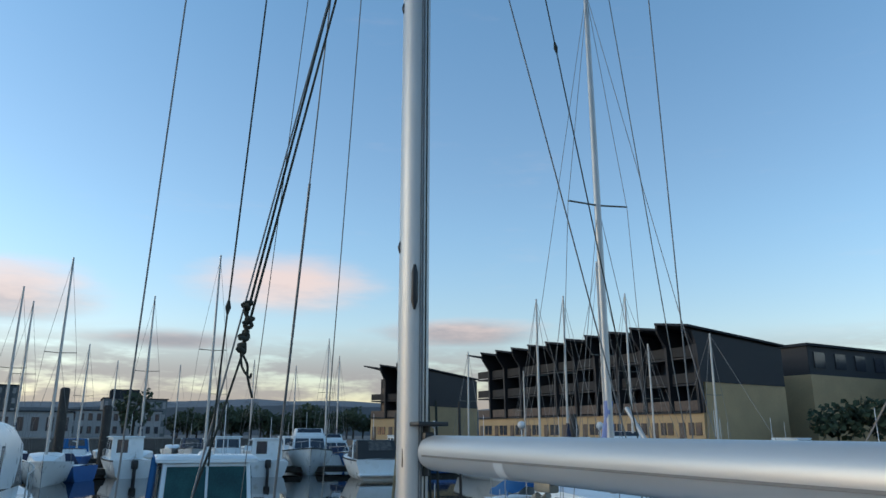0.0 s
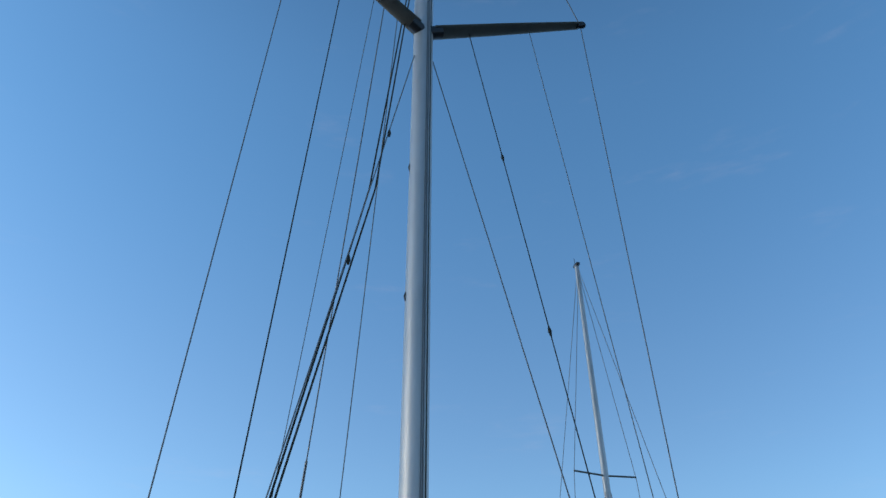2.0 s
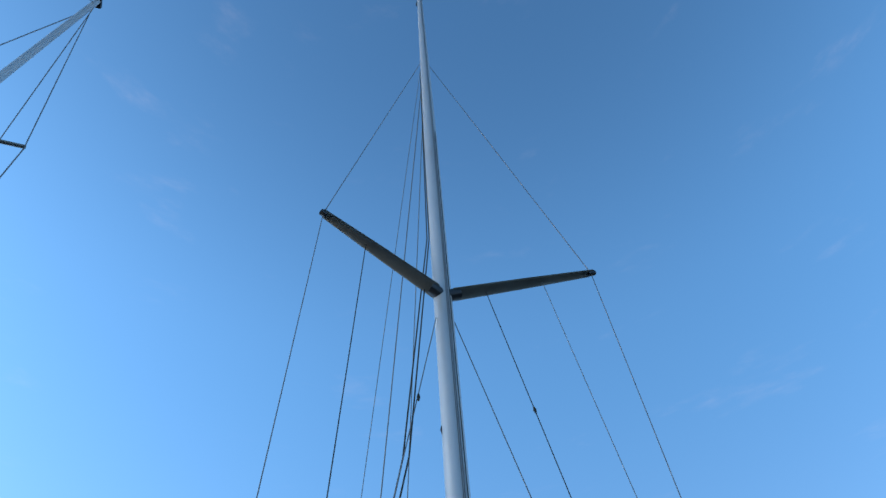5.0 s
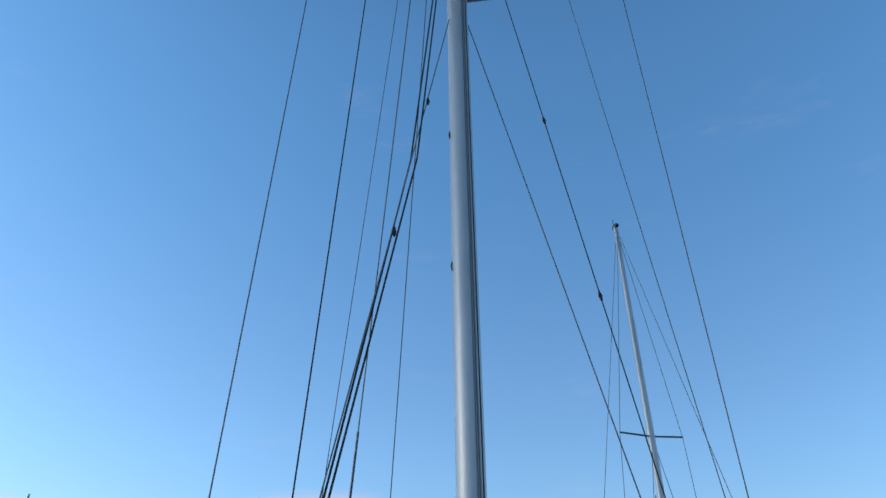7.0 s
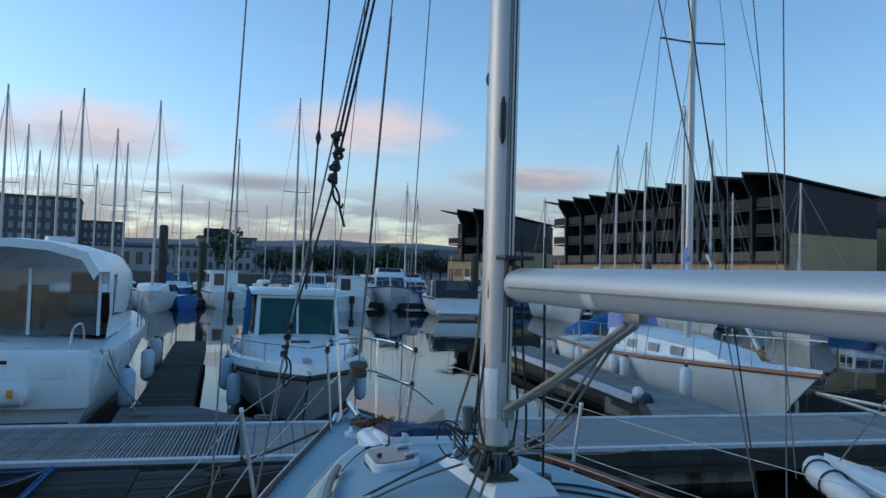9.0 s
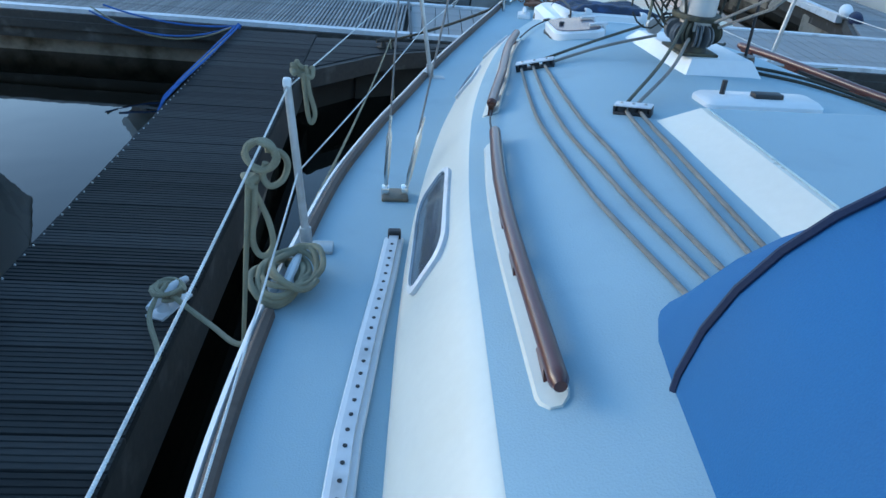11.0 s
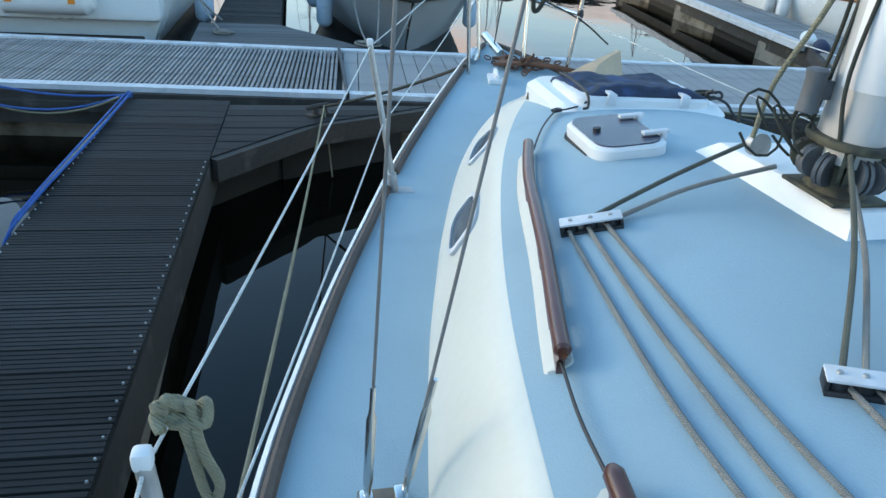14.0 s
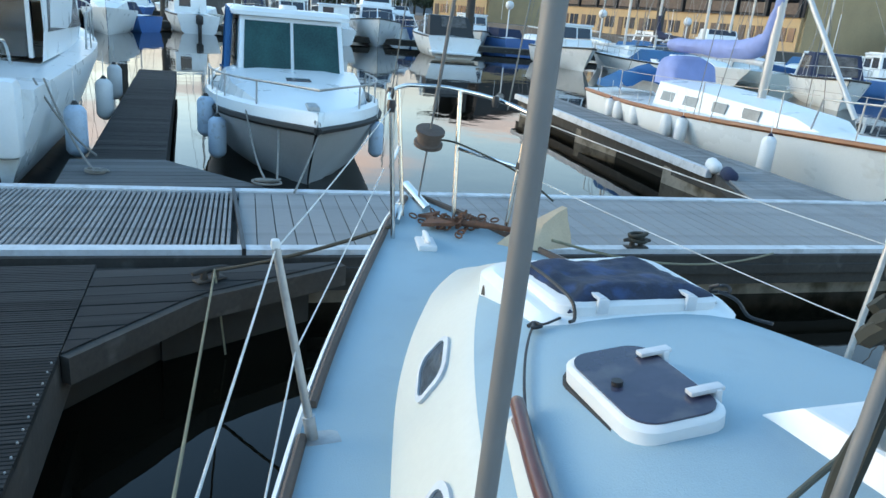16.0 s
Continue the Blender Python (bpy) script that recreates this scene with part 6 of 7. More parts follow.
bow_rail(cruiser, rings, 8, 0.55)
bm = B()
tube(bm, [(0.2, -1.2, 2.8), (0.2, -1.2, 2.9)], [0.26, 0.24], 16)
part("radar_dome", bm, WHITE_PLASTIC, cruiser)
for path in ([(1.15, -4.9, 1.26), (1.13, -4.6, 1.5), (1.17, -4.2, 1.52), (1.15, -3.9, 1.26)], [(-1.45, -4.6, 1.2), (-1.45, -4.4, 1.42), (-1.45, -4.0, 1.42), (-1.45, -3.8, 1.2)]):
    bm = B()
    tube(bm, curve_points(path, 5), 0.016, 8)
    part("cockpit_rail", bm, STEEL, cruiser)
place(cruiser, -4.13, 12.7, 0, -1.5)
fender((-2.42, 8.35, 0.6), 0.12, 0.6, FENDER_BLUE, "scuffed grey-blue fender between cruiser and berth")
for y in (11.0, 13.2):
    fender((-2.33, y, 0.6), 0.12, 0.6, WHITE_PLASTIC, "white fender between cruiser and berth")
rope_thing("mooring_line", "grey stern lines from the cruiser to the berth", [sag((-2.65, 8.0, 1.2), (-2.1, 6.75, 0.5), 0.1), sag((-2.75, 8.0, 1.2), (-2.15, 7.5, 0.5), 0.1), coil(Vector((-2.1, 6.8, 0.49)), 0.1, 0.08, 2, 0.02, 0.2, 41)], 0.011, ROPE_GREY)


# ---- sailing yachts ----
def yacht_boat(name, label, x, y, turn, L, W, H, mast_h, hull_mat, group="", cover=None, trim=False, spreaders=1, mast_off=0.06, detail=True, mast_r=0.055, spread_at=0.56):
    b = thing(name, label, "sailboat", group)
    rings = boat_hull(b, L, W, H, hull_mat, None, rake=1.1, sheer=0.25, fine=2.0, stern=0.72, rail_mat=TRIM_WOOD if trim else None)
    bm = B()
    ring_loft(bm, [[(-w * 1.12, yy, H), (-w, yy, z), (-w * 0.5, yy, z + 0.06), (w * 0.5, yy, z + 0.06), (w, yy, z), (w * 1.12, yy, H)] for yy, w, z in ((L * 0.3, W * 0.12, H * 1.12), (L * 0.24, W * 0.2, H + 0.3), (0, W * 0.3, H + 0.42), (-L * 0.16, W * 0.31, H + 0.46))], closed=False)
    ring_loft(bm, [[(-W * 0.34, -L * 0.16, H), (W * 0.34, -L * 0.16, H)], [(-W * 0.31, -L * 0.16, H + 0.46), (W * 0.31, -L * 0.16, H + 0.46)]], closed=False)
    cr = part("coachroof", bm, GELCOAT, b)
    if detail:
        for s in (-1, 1):
            for k in range(4):
                yy = L * (-0.11 + 0.085 * k)
                w = float(np.interp(yy, [-L * 0.16, 0, L * 0.24], [W * 0.31, W * 0.3, W * 0.2]))
                bm = B()
                quad(bm, [(s * w * 1.085, yy - 0.22, H + 0.13), (s * w * 1.06, yy + 0.2, H + 0.13), (s * w * 1.01, yy + 0.2, H + 0.3), (s * w * 1.035, yy - 0.22, H + 0.3)][::s], 0.02)
                part("window", bm, PORT_PANE, cr, smooth_by=0)
    my = L * mast_off
    bm = B()
    tube(bm, [(0, my, H + 0.35), (0, my - 0.02, mast_h * 0.6), (0, my - 0.05, mast_h)], [mast_r, mast_r, mast_r * 0.75], 10)
    mm = part("mast", bm, ALU, b)
    bm = B()
    tube(bm, [(0, my - 0.1, H + 1.0), (0, my - L * 0.36, H + 1.08)], 0.05, 8)
    part("boom", bm, ALU, b)
    if cover is not None:
        bm = B()
        pts = [(0, my - 0.02, H + 2.3), (0, my - 0.06, H + 1.8), (0, my - 0.25, H + 1.35), (0, my - 0.9, H + 1.2), (0, my - L * 0.22, H + 1.17), (0, my - L * 0.36, H + 1.15)]
        tube(bm, curve_points(pts, 4), [0.09] * 4 + [0.12] * 4 + [0.19] * 4 + [0.17] * 4 + [0.14] * 4 + [0.1], 10)
        for v in bm.verts:
            v.co += Vector((0.03, 0.03, 0.03)) * noise.noise(v.co * 4)
        part("sail_cover", bm, cover, b, "faded blue sail cover")
    hs = [mast_h * spread_at] if spreaders == 1 else [mast_h * 0.4, mast_h * 0.7]
    for z in hs:
        bm = B()
        tube(bm, [(-0.75, my, z + 0.04), (0, my, z), (0.75, my, z + 0.04)], 0.022, 6)
        part("spreader", bm, SPREADER, b)
    wires = [((0, L / 2 - 0.1, H * 1.2), (0, my, mast_h - 0.1)), ((0, -L / 2, H), (0, my, mast_h))]
    for s in (-1, 1):
        wires += [((s * W * 0.45, my - 0.2, H), (s * 0.75, my, hs[0])), ((s * 0.75, my, hs[0]), (0, my, mast_h - 0.2)), ((s * W * 0.45, my + 0.3, H), (0, my, hs[0]))]
    bm = B()
    for a, c in wires:
        tube(bm, [a, c], 0.007 if detail else 0.012, 4)
    tagged(part("rigging", bm, WIRE, b, "thin wire rigging"), kind="stuff")
    if detail:
        bm = B()
        tube(bm, [(0, my, mast_h), (0.0, my - 0.12, mast_h + 0.12), (0, my - 0.14, mast_h + 0.3)], 0.008, 5)
        box(bm, (0, my - 0.05, mast_h + 0.03), (0.1, 0.22, 0.08), None, 0.02)
        part("masthead", bm, BLACK, mm)
        bow_rail(b, rings, 15, 0.5)
        for s, e in ((-1, -1), (1, 0)):
            bm = B()
            pts = [rings[i][e] + Vector((0, 0, 0.55)) for i in range(2, 16)]
            tube(bm, pts, 0.006, 4)
            for i in range(2, 16, 3):
                tube(bm, [rings[i][e], rings[i][e] + Vector((0, 0, 0.56))], 0.011, 5)
            part("guard_rail", bm, DULL_STEEL, b)
    place(b, x, y, 0, turn)
    return b


ketch = yacht_boat("sailing_yacht", "white sailing yacht with varnished trim and faded blue sail cover", 8.22, 9.9, 173.4, 9.0, 2.5, 0.86, 13.0, GELCOAT, cover=CANVAS_LILAC, trim=True, mast_off=0.07, mast_r=0.075, spread_at=0.575)
bm = B()
ring_loft(bm, [[(0.5 * math.copysign(abs(math.cos(a)) ** 0.5, math.cos(a)), -1.55 - q, 1.25 + h * math.sin(a) ** 0.5) for a in (math.pi * k / 12 for k in range(13))] for q, h in ((-0.1, 0.1), (0.0, 0.5), (0.3, 0.58), (0.6, 0.55), (0.62, 0.02))], closed=False)
part("sprayhood", bm, CANVAS_LILAC, ketch, "faded lilac sprayhood", 70)
bm = B()
ring_loft(bm, [[(0.95 * math.cos(a), -2.7 - q, 1.0 + h * math.sin(a) + 0.06 * math.sin(7 * a + q * 5)) for a in (math.pi * k / 12 for k in range(13))] for q, h in ((0, 0.2), (0.2, 0.45), (0.7, 0.5), (1.2, 0.3))], closed=False)
part("cockpit_cover", bm, CANVAS_BLUE, ketch, "bright blue cockpit cover", 70)
bm = B()
tube(bm, [(-0.55, 2.2, 1.2), (-0.25, 0.9, 3.0)], 0.045, 10)
part("spinnaker_pole", bm, ALU, ketch, "pale pole stowed against the mast")
for y, mat, h in ((12.6, FENDER_BLUE, 0.4), (12.2, FENDER_BLUE, 0.4), (11.5, GELCOAT, 0.4), (10.3, GELCOAT, 0.45), (9.8, GELCOAT, 0.45), (7.6, GELCOAT, 0.6)):
    fender((7.02 + 0.115 * (y - 9.9) + (0.1 if y < 8.5 else 0), y, 0.62), 0.11, h, WHITE_PLASTIC, "white fender with dark cap on the yacht's side", CANVAS_NAVY)
for c, mat, lab in (((5.66, 7.3, 0.52), WHITE_PLASTIC, "small white buoy lying on the berth edge"), ((5.5, 6.8, 0.5), CANVAS_NAVY, "small dark buoy lying on the berth edge")):
    bm = B()
    d_ = Vector((0.12, 0.2, 0))
    tube(bm, [Vector(c) + d_ * q for q in (-1, -0.9, -0.6, 0.6, 0.9, 1)], [0.03, 0.07, 0.095, 0.095, 0.07, 0.03], 12)
    tagged(mesh_object("buoy", bm, mat), lab, "buoy")

starboard_boat = yacht_boat("sailing_yacht", "white sailing yacht in the next berth with steel pulpit", 3.32, -2.95, 0, 8.4, 2.4, 0.84, 9.0, GELCOAT, mast_off=-0.2)
cushion = thing("bow_cushion", "white padded cushion strapped round the neighbouring yacht's bow", "fender")
wrap = curve_points([(2.95, 0.55, 0.9), (3.09, 0.9, 0.93), (3.22, 1.2, 0.95), (3.32, 1.31, 0.96), (3.42, 1.2, 0.95), (3.55, 0.9, 0.93), (3.69, 0.55, 0.9)], 5)
bm = B()
tube(bm, wrap, [0.06] + [0.1] * (len(wrap) - 2) + [0.06], 12)
for v in bm.verts:
    v.co += Vector((0.02, 0.02, 0.025)) * noise.noise(v.co * 6)
part("padding", bm, WHITE_PLASTIC, cushion, "white crumpled padding")
for k in (6, 10, 20, 24):
    bm = B()
    c_, d_ = wrap[k], (wrap[k + 1] - wrap[k - 1]).normalized()
    e_ = d_.cross(Vector((0, 0, 1))).normalized()
    tube(bm, [c_ + 0.112 * (math.cos(a) * e_ + math.sin(a) * Vector((0, 0, 1))) for a in (math.pi * q / 8 for q in range(16))], 0.008, 6, True)
    part("strap", bm, BLACK, cushion, "dark strap")

port_boat = yacht_boat("sailing_yacht", "white sailing yacht lying across the finger berth", -4.75, -0.6, 0, 9.0, 2.9, 1.0, 13.2, GELCOAT, mast_off=0.152, spread_at=0.68)

# distant masts, each on its own small yacht: bearing and height angle from the cockpit, distance
EYE = Vector((-1.36, -3.14, 2.41))
random.seed(21)
HULLS = (GELCOAT, GELCOAT, BLUE_HULL, GELCOAT, CREAM)
COVERS = (CANVAS_BLUE, CANVAS_NAVY, CANVAS_LILAC, None)
for i, (b, e, d) in enumerate(((-13.7, 12.1, 44), (-12.3, 9.6, 52), (-10.4, 10.8, 46), (-8.9, 12.3, 43), (-6.65, 10.0, 48), (-5.9, 8.9, 56), (-3.8, 12.1, 43), (-2.1, 6.3, 66), (-0.1, 5.2, 80), (1.95, 9.9, 52), (6.4, 13.5, 42), (7.1, 6.9, 66), (15.2, 7.4, 62), (15.9, 6.0, 72), (26.0, 6.4, 60), (30.4, 4.9, 68), (31.9, 10.6, 44), (34.0, 10.8, 45), (36.1, 13.2, 40), (38.9, 10.85, 46), (39.8, 6.8, 55), (-16, 9, 48), (-19, 10.5, 44), (-22, 8.5, 50), (12.6, 5.2, 85), (4.2, 5.0, 84), (-15.2, 7.4, 62), (45, 7.5, 48), (-11.4, 7.8, 64), (-7.8, 7.2, 66), (9.6, 5.6, 78))):
    x, y = EYE.x + d * math.sin(radians(b)), EYE.y + d * math.cos(radians(b))
    top_z = EYE.z + d * math.tan(radians(e))
    yacht_boat("sailing_yacht", ("distant moored sailing yacht with a bare mast", "distant moored yacht with stowed sail under a blue cover")[i % 2], x, y - 0.5, random.choice((0, 180)) + random.uniform(-6, 6), random.uniform(7, 9), 2.6, random.uniform(0.8, 1.0), top_z, HULLS[i % 5], "distant moored yachts", COVERS[i % 4] if i % 2 else None, detail=False, mast_r=0.07)


# ---- distant motor boats ----
def motor_boat(label, x, y, turn, L, W, H, style, hull_mat=GELCOAT, canopy=CANVAS_NAVY):
    b = thing("motor_boat", label, "motorboat", "distant motor boats")
    rings = boat_hull(b, L, W, H, hull_mat, None, rake=1.0, sheer=0.25, fine=2.4, stern=0.95, rail_mat=RUBBER)
    if style == "flybridge":
        house(b, [(W * 0.4, -L * 0.3, L * 0.22, H), (W * 0.36, -L * 0.28, L * 0.06, H + 0.95)], GELCOAT, [("front", 0.06, 0.48, 0.25, 0.88), ("front", 0.52, 0.94, 0.25, 0.88), ("right", 0.1, 0.9, 0.35, 0.85), ("left", 0.1, 0.9, 0.35, 0.85), ("back", 0.1, 0.9, 0.1, 0.85)], GLASS_DARK, roof=(0.15, 0.06))
        house(b, [(W * 0.33, -L * 0.26, L * 0.0, H + 1.0), (W * 0.3, -L * 0.26, -L * 0.06, H + 1.5)], GELCOAT, [("front", 0.05, 0.95, 0.45, 0.95)], GLASS_DARK, name="flybridge")
    elif style == "sport":
        house(b, [(W * 0.42, -L * 0.42, L * 0.1, H), (W * 0.36, -L * 0.3, -L * 0.05, H + 1.05)], canopy, [("back", 0.28, 0.88, 0.45, 0.92), ("right", 0.15, 0.8, 0.35, 0.85), ("left", 0.15, 0.8, 0.35, 0.85), ("front", 0.1, 0.9, 0.2, 0.9)], VINYL, name="canopy")
        bm = B()
        box(bm, (0, -L / 2 - 0.25, 0.3), (W * 0.9, 0.6, 0.12), None, 0.03)
        part("swim_platform", bm, GELCOAT, b)
        bm = B()
        tube(bm, [(-W * 0.44, -L * 0.3, H), (-W * 0.4, -L * 0.22, H + 1.0), (W * 0.4, -L * 0.22, H + 1.0), (W * 0.44, -L * 0.3, H)], 0.06, 8)
        part("radar_arch", bm, GELCOAT, b)
    elif style == "pilothouse":
        house(b, [(W * 0.38, -L * 0.2, L * 0.16, H), (W * 0.36, -L * 0.2, L * 0.1, H + 1.25)], GELCOAT, [("front", 0.06, 0.48, 0.45, 0.9), ("front", 0.52, 0.94, 0.45, 0.9), ("right", 0.1, 0.45, 0.45, 0.88), ("right", 0.55, 0.9, 0.45, 0.88), ("left", 0.1, 0.45, 0.45, 0.88), ("left", 0.55, 0.9, 0.45, 0.88), ("back", 0.15, 0.5, 0.3, 0.9)], GLASS_DARK, roof=(0.2, 0.07))
        bm = B()
        box(bm, (0, -L / 2 - 0.1, 0.75), (0.34, 0.4, 0.5), None, 0.08)
        box(bm, (0, -L / 2 - 0.15, 0.2), (0.16, 0.24, 0.8), None, 0.04)
        part("outboard_motor", bm, BLACK, b, "black outboard motor")
    else:
        house(b, [(W * 0.4, -L * 0.35, L * 0.15, H), (W * 0.34, -L * 0.3, L * 0.05, H + 0.6)], canopy, [("front", 0.1, 0.9, 0.2, 0.9)], VINYL, name="boat_cover")
    bow_rail(b, rings, 11, 0.4)
    bm = B()
    tube(bm, [(0.2, -L * 0.1, H + 1.2), (0.2, -L * 0.1, H + 2.6)], 0.015, 5)
    part("aerial", bm, WHITE_PLASTIC, b)
    place(b, x, y, 0, turn)
    return b


motor_boat("white flybridge cruiser moored across the basin", 10.9, 45.8, 168, 9, 3.3, 1.35, "flybridge")
motor_boat("white sports cruiser with a black canopy", 13.0, 39.8, -6, 8, 3.0, 1.1, "sport", GELCOAT, RUBBER)
motor_boat("white pilothouse fishing boat with outboard motor", 7.8, 44.5, -8, 6.5, 2.5, 0.9, "pilothouse")
motor_boat("white pilothouse boat near the far walkway", 6.0, 49.0, 175, 7, 2.6, 1.0, "pilothouse")
motor_boat("white pilothouse fishing boat at the far berths", -0.6, 45.5, 12, 6.2, 2.4, 1.0, "pilothouse")
motor_boat("blue open boat with a steel hoop", -5.2, 42.5, 60, 6.5, 2.4, 0.8, "cover", BLUE_HULL)
motor_boat("small white cabin boat far across the basin", 19.5, 50.5, 170, 7, 2.7, 1.1, "pilothouse")
motor_boat("white day boat with blue canvas covers", 21.5, 31.0, 30, 6.5, 2.4, 0.8, "cover", GELCOAT, CANVAS_BLUE)
motor_boat("white cabin boat beside the blue covered boat", 19.0, 35.0, 170, 7.0, 2.7, 1.0, "pilothouse")
motor_boat("white motor cruiser behind the yachts", 27.0, 32.5, 150, 8.5, 3.0, 1.2, "flybridge")
motor_boat("small white pilothouse boat with large windows", 34.5, 28.0, 150, 6.5, 2.5, 0.9, "pilothouse")
motor_boat("white sports boat with navy canopy", 24.0, 22.0, 140, 7.5, 2.8, 1.0, "sport")
motor_boat("white motor cruiser under a blue cover", 30.0, 38.0, 160, 8, 2.9, 1.0, "cover", GELCOAT, CANVAS_BLUE)
motor_boat("white sports cruiser with a tall radar arch", 32.0, 17.5, 100, 9, 3.1, 1.3, "sport", GELCOAT, GLASS_DARK)
motor_boat("white yacht tender under a pale cover", 24.5, 15.0, 100, 6.5, 2.5, 0.9, "cover", GELCOAT, GELCOAT)
random.seed(33)
for i in range(16):
    b, d = random.uniform(-24, 46), random.choice((54, 58, 68, 72, 78))
    motor_boat("white motor boat among the distant berths", EYE.x + d * math.sin(radians(b)), EYE.y + d * math.cos(radians(b)) * (1 if b < 25 else 0.8), random.choice((0, 180)) + random.uniform(-10, 10), random.uniform(6, 8.5), 2.7, 1.0, random.choice(("pilothouse", "flybridge", "cover", "sport")), random.choice((GELCOAT, GELCOAT, BLUE_HULL)), random.choice((CANVAS_NAVY, CANVAS_BLUE)))

# mooring piles
for x, y, h in ((-4.2, 47.0, 5.2), (-1.7, 47.5, 4.2), (30, 42.5, 4.0), (17, 45.0, 4.0)):
    bm = B()
    tube(bm, [(x, y, -1), (x, y, h - 0.1), (x, y, h)], [0.3, 0.28, 0.2], 14)
    tagged(mesh_object("mooring_post", bm, TIMBER), "dark steel mooring pile in the water", "post", "mooring posts")
for x, y in ((20.8, 47.2), (27.0, 45.0), (33.5, 44.0)):
    lamp = thing("dock_lamp", "white globe lamp on a post at the far walkway", "lamp", "dock lamps")
    bm = B()
    tube(bm, [(x, y, 0.3), (x, y, 3.0)], 0.05, 8)
    part("post", bm, WHITE_PLASTIC, lamp)
    bm = B()
    bmesh.ops.create_uvsphere(bm, u_segments=12, v_segments=8, radius=0.3, matrix=Matrix.Translation((x, y, 3.2)))
    part("globe", bm, WHITE_PLASTIC, lamp)


# ---- waterfront houses ----
def terrace(a, b, units, depth, zf, zb, base_top, ground=1.7, end_base=6.8, name="terraced_house"):
    """A stepped row of narrow houses along a-b, their fronts towards the water; each is one thing."""
    a, b = Vector((*a, 0)), Vector((*b, 0))
    along = (b - a) / units
    inward = Vector((-along.y, along.x, 0)).normalized()
    if inward.x < 0:
        inward = -inward
    w = along.length
    u = along.normalized()
    for i in range(units):
        o = a + along * i
        m = Matrix((( u.x, inward.x, 0, o.x), (u.y, inward.y, 0, o.y), (0, 0, 1, 0), (0, 0, 0, 1)))
        h = thing(name, "dark clad terraced house with ochre ground floor and tilted roof", "house", "waterfront terrace")
        last = i == units - 1

        def put(nm, bm, mat, parent, lab=""):
            bm.transform(m)
            return part(nm, bm, mat, parent, lab, 0)
        bm = B()
        box(bm, (w / 2, depth / 2 + 0.2, (ground + base_top) / 2), (w - 0.01, depth, base_top - ground))
        g_ = put("ground_floor", bm, RENDER_OCHRE, h, "ochre rendered ground floor")
        bm = B()
        box(bm, (w / 2, depth / 2 + 1.2, (base_top + zb) / 2 - 0.1), (w - 0.3, depth - 2.2, zb - base_top - 0.2))
        up_ = put("upper_wall", bm, CLADDING, h, "recessed dark upper front")
        bm = B()
        rise = 0 if last else 0.6
        prof = [(-0.2, base_top), (-0.4, zf - 1.6), (-1.45, zf - 0.2), (-1.5, zf + 0.05 + rise), (2.9, zf - 0.15 + rise), (depth, zb - 0.05), (depth, base_top)]
        ring_loft(bm, [[(x, y, z) for y, z in prof] for x in (w - 0.28, w)])
        put("party_fin", bm, CLADDING, h, "dark fin wall between the houses")
        if last:
            bm = B()
            prof = [(0.0, base_top), (-0.4, zf - 1.6), (-1.0, zf - 0.3), (depth, zb - 0.25), (depth, end_base), (0.1, end_base)]
            ring_loft(bm, [[(x, y, z) for y, z in prof] for x in (w + 0.005, w + 0.3)])
            put("gable_cladding", bm, CLADDING, h, "dark clad gable")
            bm = B()
            box(bm, (w + 0.12, depth / 2 + 0.3, (ground + end_base) / 2), (0.24, depth - 0.4, end_base - ground))
            put("gable_wall", bm, RENDER_OCHRE, h, "plain ochre gable wall")
        bm = B()
        prof = [(-1.7, zf), (-1.7, zf + 0.22), (depth + 0.4, zb + 0.2), (depth + 0.4, zb)]
        lift = 0.6
        ring_loft(bm, [[(x, y, z + (lift if x < 0.1 else 0) * (1 if y < 3 else 0.2)) for y, z in prof] for x in (-0.15, w + (0.5 if last else 0.1))])
        put("roof", bm, ROOF_METAL, h, "tilted overhanging metal roof")
        floors = ((base_top + 0.25, 2.0), (base_top + 2.9, 2.0), (base_top + 5.5, 1.8))
        for z0, hh in floors:
            if z0 + hh > zf - 0.6:
                continue
            bm = B()
            quad(bm, [(w * 0.18, 0.08 + 2.2, z0), (w * 0.8, 2.28, z0), (w * 0.8, 2.28, z0 + hh), (w * 0.18, 2.28, z0 + hh)], 0.06)
            put("window", bm, GLASS_DARK, up_)
            bm = B()
            box(bm, (w / 2, 1.1, z0 - 0.2), (w - 0.3, 2.2, 0.16))
            bal = put("balcony", bm, CLADDING, h)
            bm = B()
            box(bm, (w / 2, 0.05, z0 + 0.45), (w - 0.32, 0.05, 0.95))
            put("balustrade", bm, BALUSTRADE if z0 > base_top + 1 else TOE_WOOD, bal)
        for x0, x1, z0, z1, nm in ((0.12, 0.34, ground, ground + 2.0, "door"), (0.45, 0.64, ground + 0.8, ground + 2.0, "window"), (0.7, 0.9, ground + 0.8, ground + 2.0, "window")):
            bm = B()
            box(bm, ((x0 + x1) / 2 * w, 0.2, (z0 + z1) / 2), ((x1 - x0) * w, 0.14, z1 - z0))
            put(nm, bm, GLASS_DARK if nm == "window" else TOE_WOOD, g_)


terrace((45.1, 87.8), (49.8, 49.9), 11, 13.0, 12.7, 11.7, 4.6, end_base=7.5)
terrace((36.6, 109.5), (41.6, 100.3), 3, 15.0, 12.6, 11.6, 5.0)


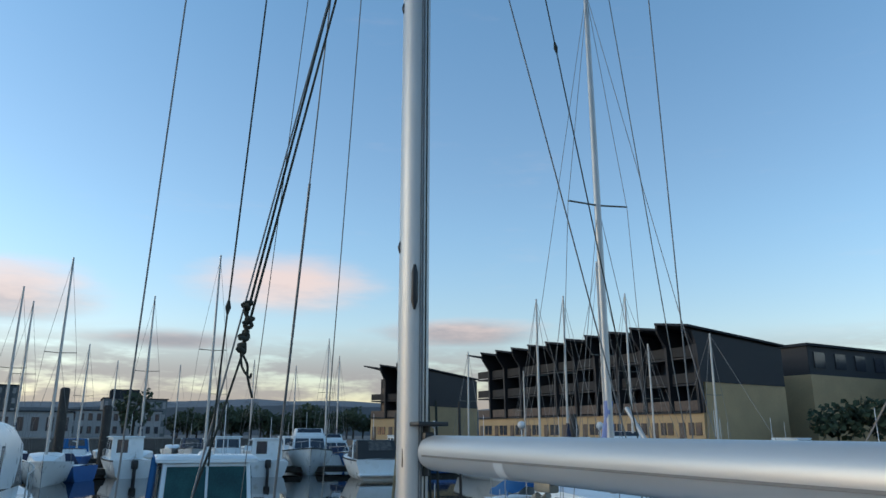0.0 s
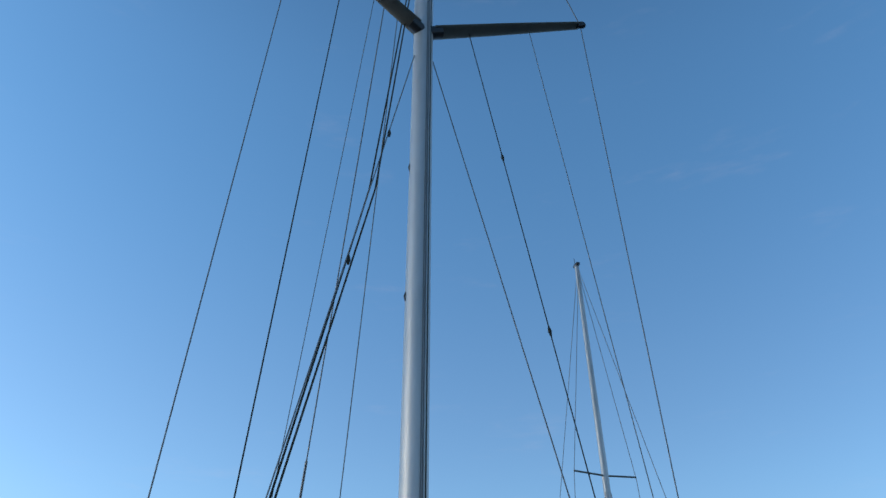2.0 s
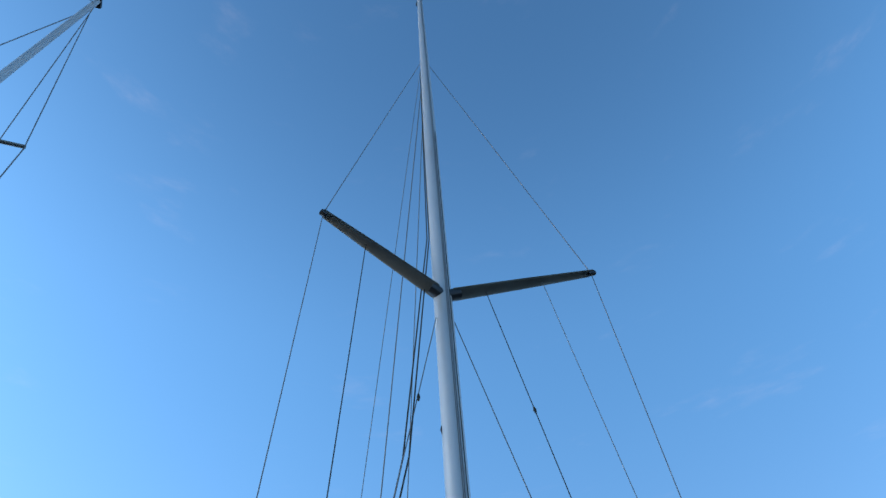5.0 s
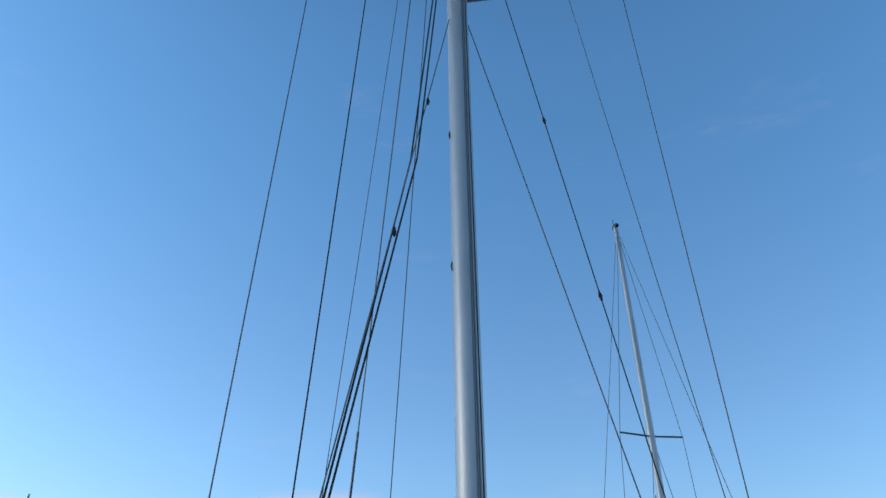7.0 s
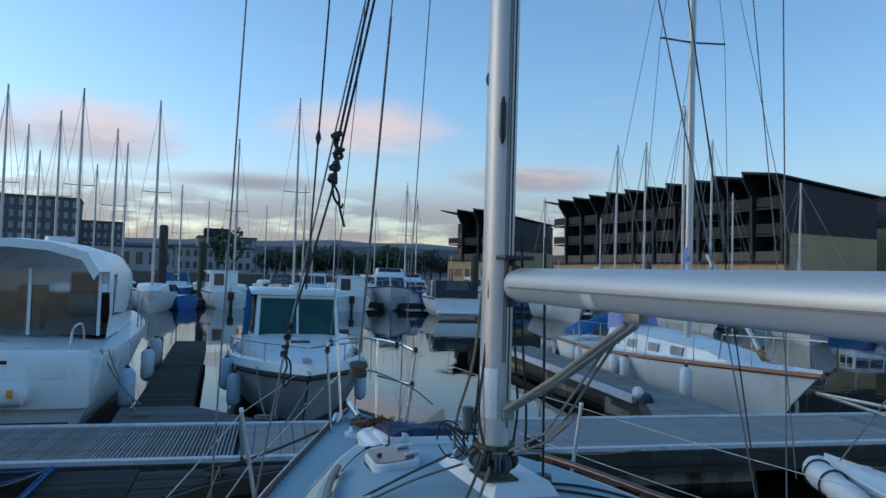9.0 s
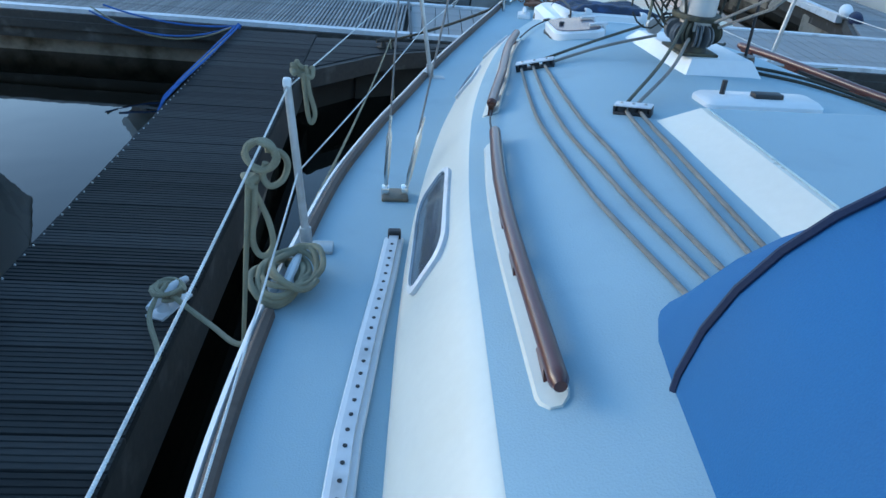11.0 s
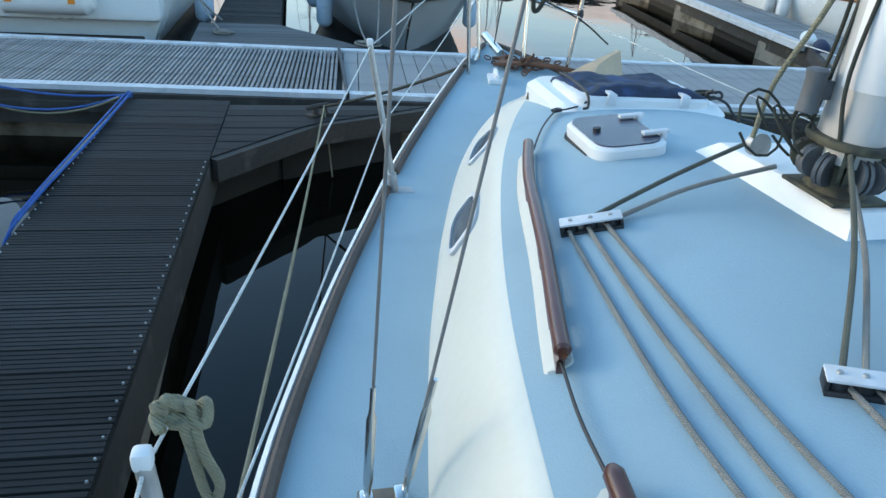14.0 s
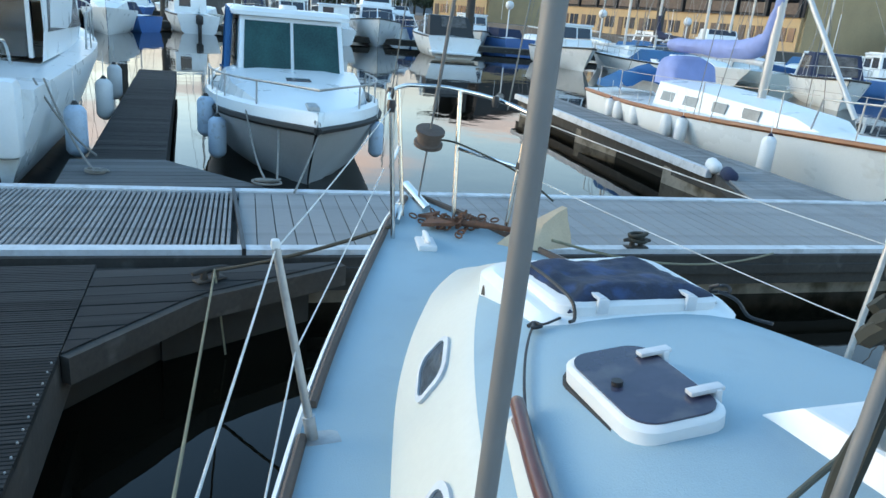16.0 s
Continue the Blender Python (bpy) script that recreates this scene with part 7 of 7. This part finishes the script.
def block(name, label, c, s, turn, wall, base=None, base_h=0, rows=0, cols=0, glass=GLASS_DARK, z0=1.7, top=None):
    """A plain building; window rows and columns on the side towards the water."""
    h = thing(name, label, "building")
    m = pose(c[0], c[1], z0, 0, 0, turn)
    bm = B()
    box(bm, (0, 0, s[2] / 2), s, None, 0.05)
    bm.transform(m)
    wall_ob = part("wall", bm, wall, h, smooth_by=0)
    bm = B()
    box(bm, (0, 0, s[2] + 0.15), (s[0] + 0.6, s[1] + 0.6, 0.3))
    if top:
        box(bm, (top[0], 0, s[2] + top[2] / 2), (top[1], s[1] * 0.6, top[2]))
    bm.transform(m)
    part("roof", bm, ROOF_METAL, h, smooth_by=0)
    if base:
        bm = B()
        box(bm, (0, -0.15, base_h / 2), (s[0] + 0.3, s[1] + 0.1, base_h))
        bm.transform(m)
        part("ground_floor", bm, base, h, smooth_by=0)
    for r in range(rows):
        for k in range(cols):
            bm = B()
            w, hh = s[0] / cols, (s[2] - base_h) / rows
            box(bm, (-s[0] / 2 + (k + 0.5) * w, -s[1] / 2 - 0.02, base_h + (r + 0.52) * hh), (w * 0.5, 0.2, hh * 0.55))
            bm.transform(m)
            part("window", bm, glass, wall_ob, smooth_by=0)
    return h


block("apartment_block", "tall dark apartment block with pale windows across the harbour", (-52, 205, 0), (36, 16, 17.5), 6, HAZED_BRICK, rows=6, cols=18, glass=PALE_WALL)
block("apartment_block", "dark apartment block with pale bays across the harbour", (-31, 215, 0), (13, 14, 12.5), 4, HAZED_BRICK, rows=5, cols=8, glass=PALE_WALL)
block("office_building", "low pale waterfront building behind the masts", (-2, 230, 0), (26, 16, 7), 2, PALE_WALL, rows=2, cols=12)
block("office_building", "grey building with a rooftop plant room", (4, 245, 0), (18, 18, 11), 3, PALE_GREY, rows=3, cols=10, glass=PALE_WALL, top=(-3, 8, 3))
block("office_building", "low pale shed on the far quay", (-22, 190, 0), (24, 12, 5.5), 2, PALE_WALL, rows=1, cols=8)
block("house_block", "ochre building with a dark clad upper floor", (80, 60, 0), (24, 12, 10.6), 6, CLADDING, base=RENDER_OCHRE, base_h=7.4, rows=1, cols=6)
block("house_block", "ochre and dark building further along the quay", (108, 48, 0), (26, 12, 11), 10, CLADDING, base=RENDER_OCHRE, base_h=7, rows=1, cols=6)


# ---- trees ----
def tree(x, y, h, r, seed, label="dark bushy tree on the far quay"):
    random.seed(seed)
    t = thing("tree", label, "tree", "quayside trees")
    bm = B()
    tube(bm, [(x, y, 1.6), (x + 0.1, y, 1.6 + h * 0.3), (x, y, 1.6 + h * 0.65)], [h * 0.035, h * 0.028, h * 0.012], 7)
    for k in range(5):
        a = k * 1.3 + seed
        tube(bm, [(x, y, 1.6 + h * (0.25 + 0.07 * k)), (x + r * 0.6 * math.cos(a), y + r * 0.6 * math.sin(a), 1.6 + h * (0.5 + 0.08 * k))], [h * 0.015, h * 0.005], 5)
    part("trunk", bm, BARK, t)
    verts, faces = [], []
    for k in range(420):
        v = Vector((random.gauss(0, 1), random.gauss(0, 1), random.gauss(0, 1))).normalized() * random.uniform(0.45, 1.0)
        c = Vector((x + v.x * r, y + v.y * r, 1.6 + h * 0.6 + v.z * h * 0.38)) + Vector((1, 1, 1)) * 0.5 * r * noise.noise(v * 1.9 + Vector((seed, 0, 0)))
        e1 = Vector((random.uniform(-1, 1), random.uniform(-1, 1), random.uniform(-1, 1))).normalized() * r * 0.13
        e2 = e1.orthogonal().normalized() * r * 0.11
        i = len(verts)
        verts += [c - e1, c - e2, c + e1, c + e2 + e1 * 0.2]
        faces.append((i, i + 1, i + 2, i + 3))
    me = bpy.data.meshes.new("crown")
    me.from_pydata(verts, [], faces)
    me.materials.append(LEAVES)
    cr = new("crown", me)
    cr.parent = t
    return t


random.seed(8)
for i in range(22):
    b = 4.5 + i * 0.72 + random.uniform(-0.2, 0.2)
    d = random.uniform(136, 150)
    tree(EYE.x + d * math.sin(radians(b)), EYE.y + d * math.cos(radians(b)), random.uniform(4.5, 7), random.uniform(2.0, 3.0), i)
for x, y, h, r in ((86, 46, 11, 4.5), (93, 45, 10, 4.5), (66, 44, 4.5, 3.0), (63, 46, 3.6, 2.6), (2, 140, 9, 3.4)):
    tree(x, y, h, r, int(x), "dark leafy tree beside the waterfront houses")

# ---- walkway planks, last ----
random.seed(12)
ang = math.degrees(math.atan(SLOPE))
walk_w = (6.08 - 4.29) / math.sqrt(1 + SLOPE ** 2) - 0.22
me_a = plank_mesh("plank", 0.03, walk_w, 0.04, PLANK_GREY, 1)
me_b = plank_mesh("plank", 0.1435, walk_w, 0.04, PLANK_PALE, 1, 0.025)
x = -6.0
while x < 7.6:
    wide = x > JX
    x += 0.0725 if wide else 0.0205
    if abs(x - JX) > 0.03:
        piece(me_b if wide else me_a, walkway, pose(x, (near_edge(x) + far_edge(x)) / 2, PONTOON_Z + 0.004 + random.uniform(-0.0012, 0.0012), 0, 0, 90 + ang + random.uniform(-0.1, 0.1)))
    x += 0.0725 if wide else 0.0205
bm = B()
for xa, xb in ((X0, -6.0), (7.62, X1)):
    strip(bm, (xa, near_edge(xa) + 0.1), (xb, near_edge(xb) + 0.1), 1.5, PONTOON_Z - 0.04, PONTOON_Z + 0.002)
part("far_planking", bm, PLANK_GREY, walkway, "grey planked walkway", 0)
bm = B()
strip(bm, (X0, near_edge(X0) + 0.1), (X1, near_edge(X1) + 0.1), 1.5, PONTOON_Z - 0.12, PONTOON_Z - 0.045)
part("deck_bearer", bm, TIMBER, walkway, "", 0)
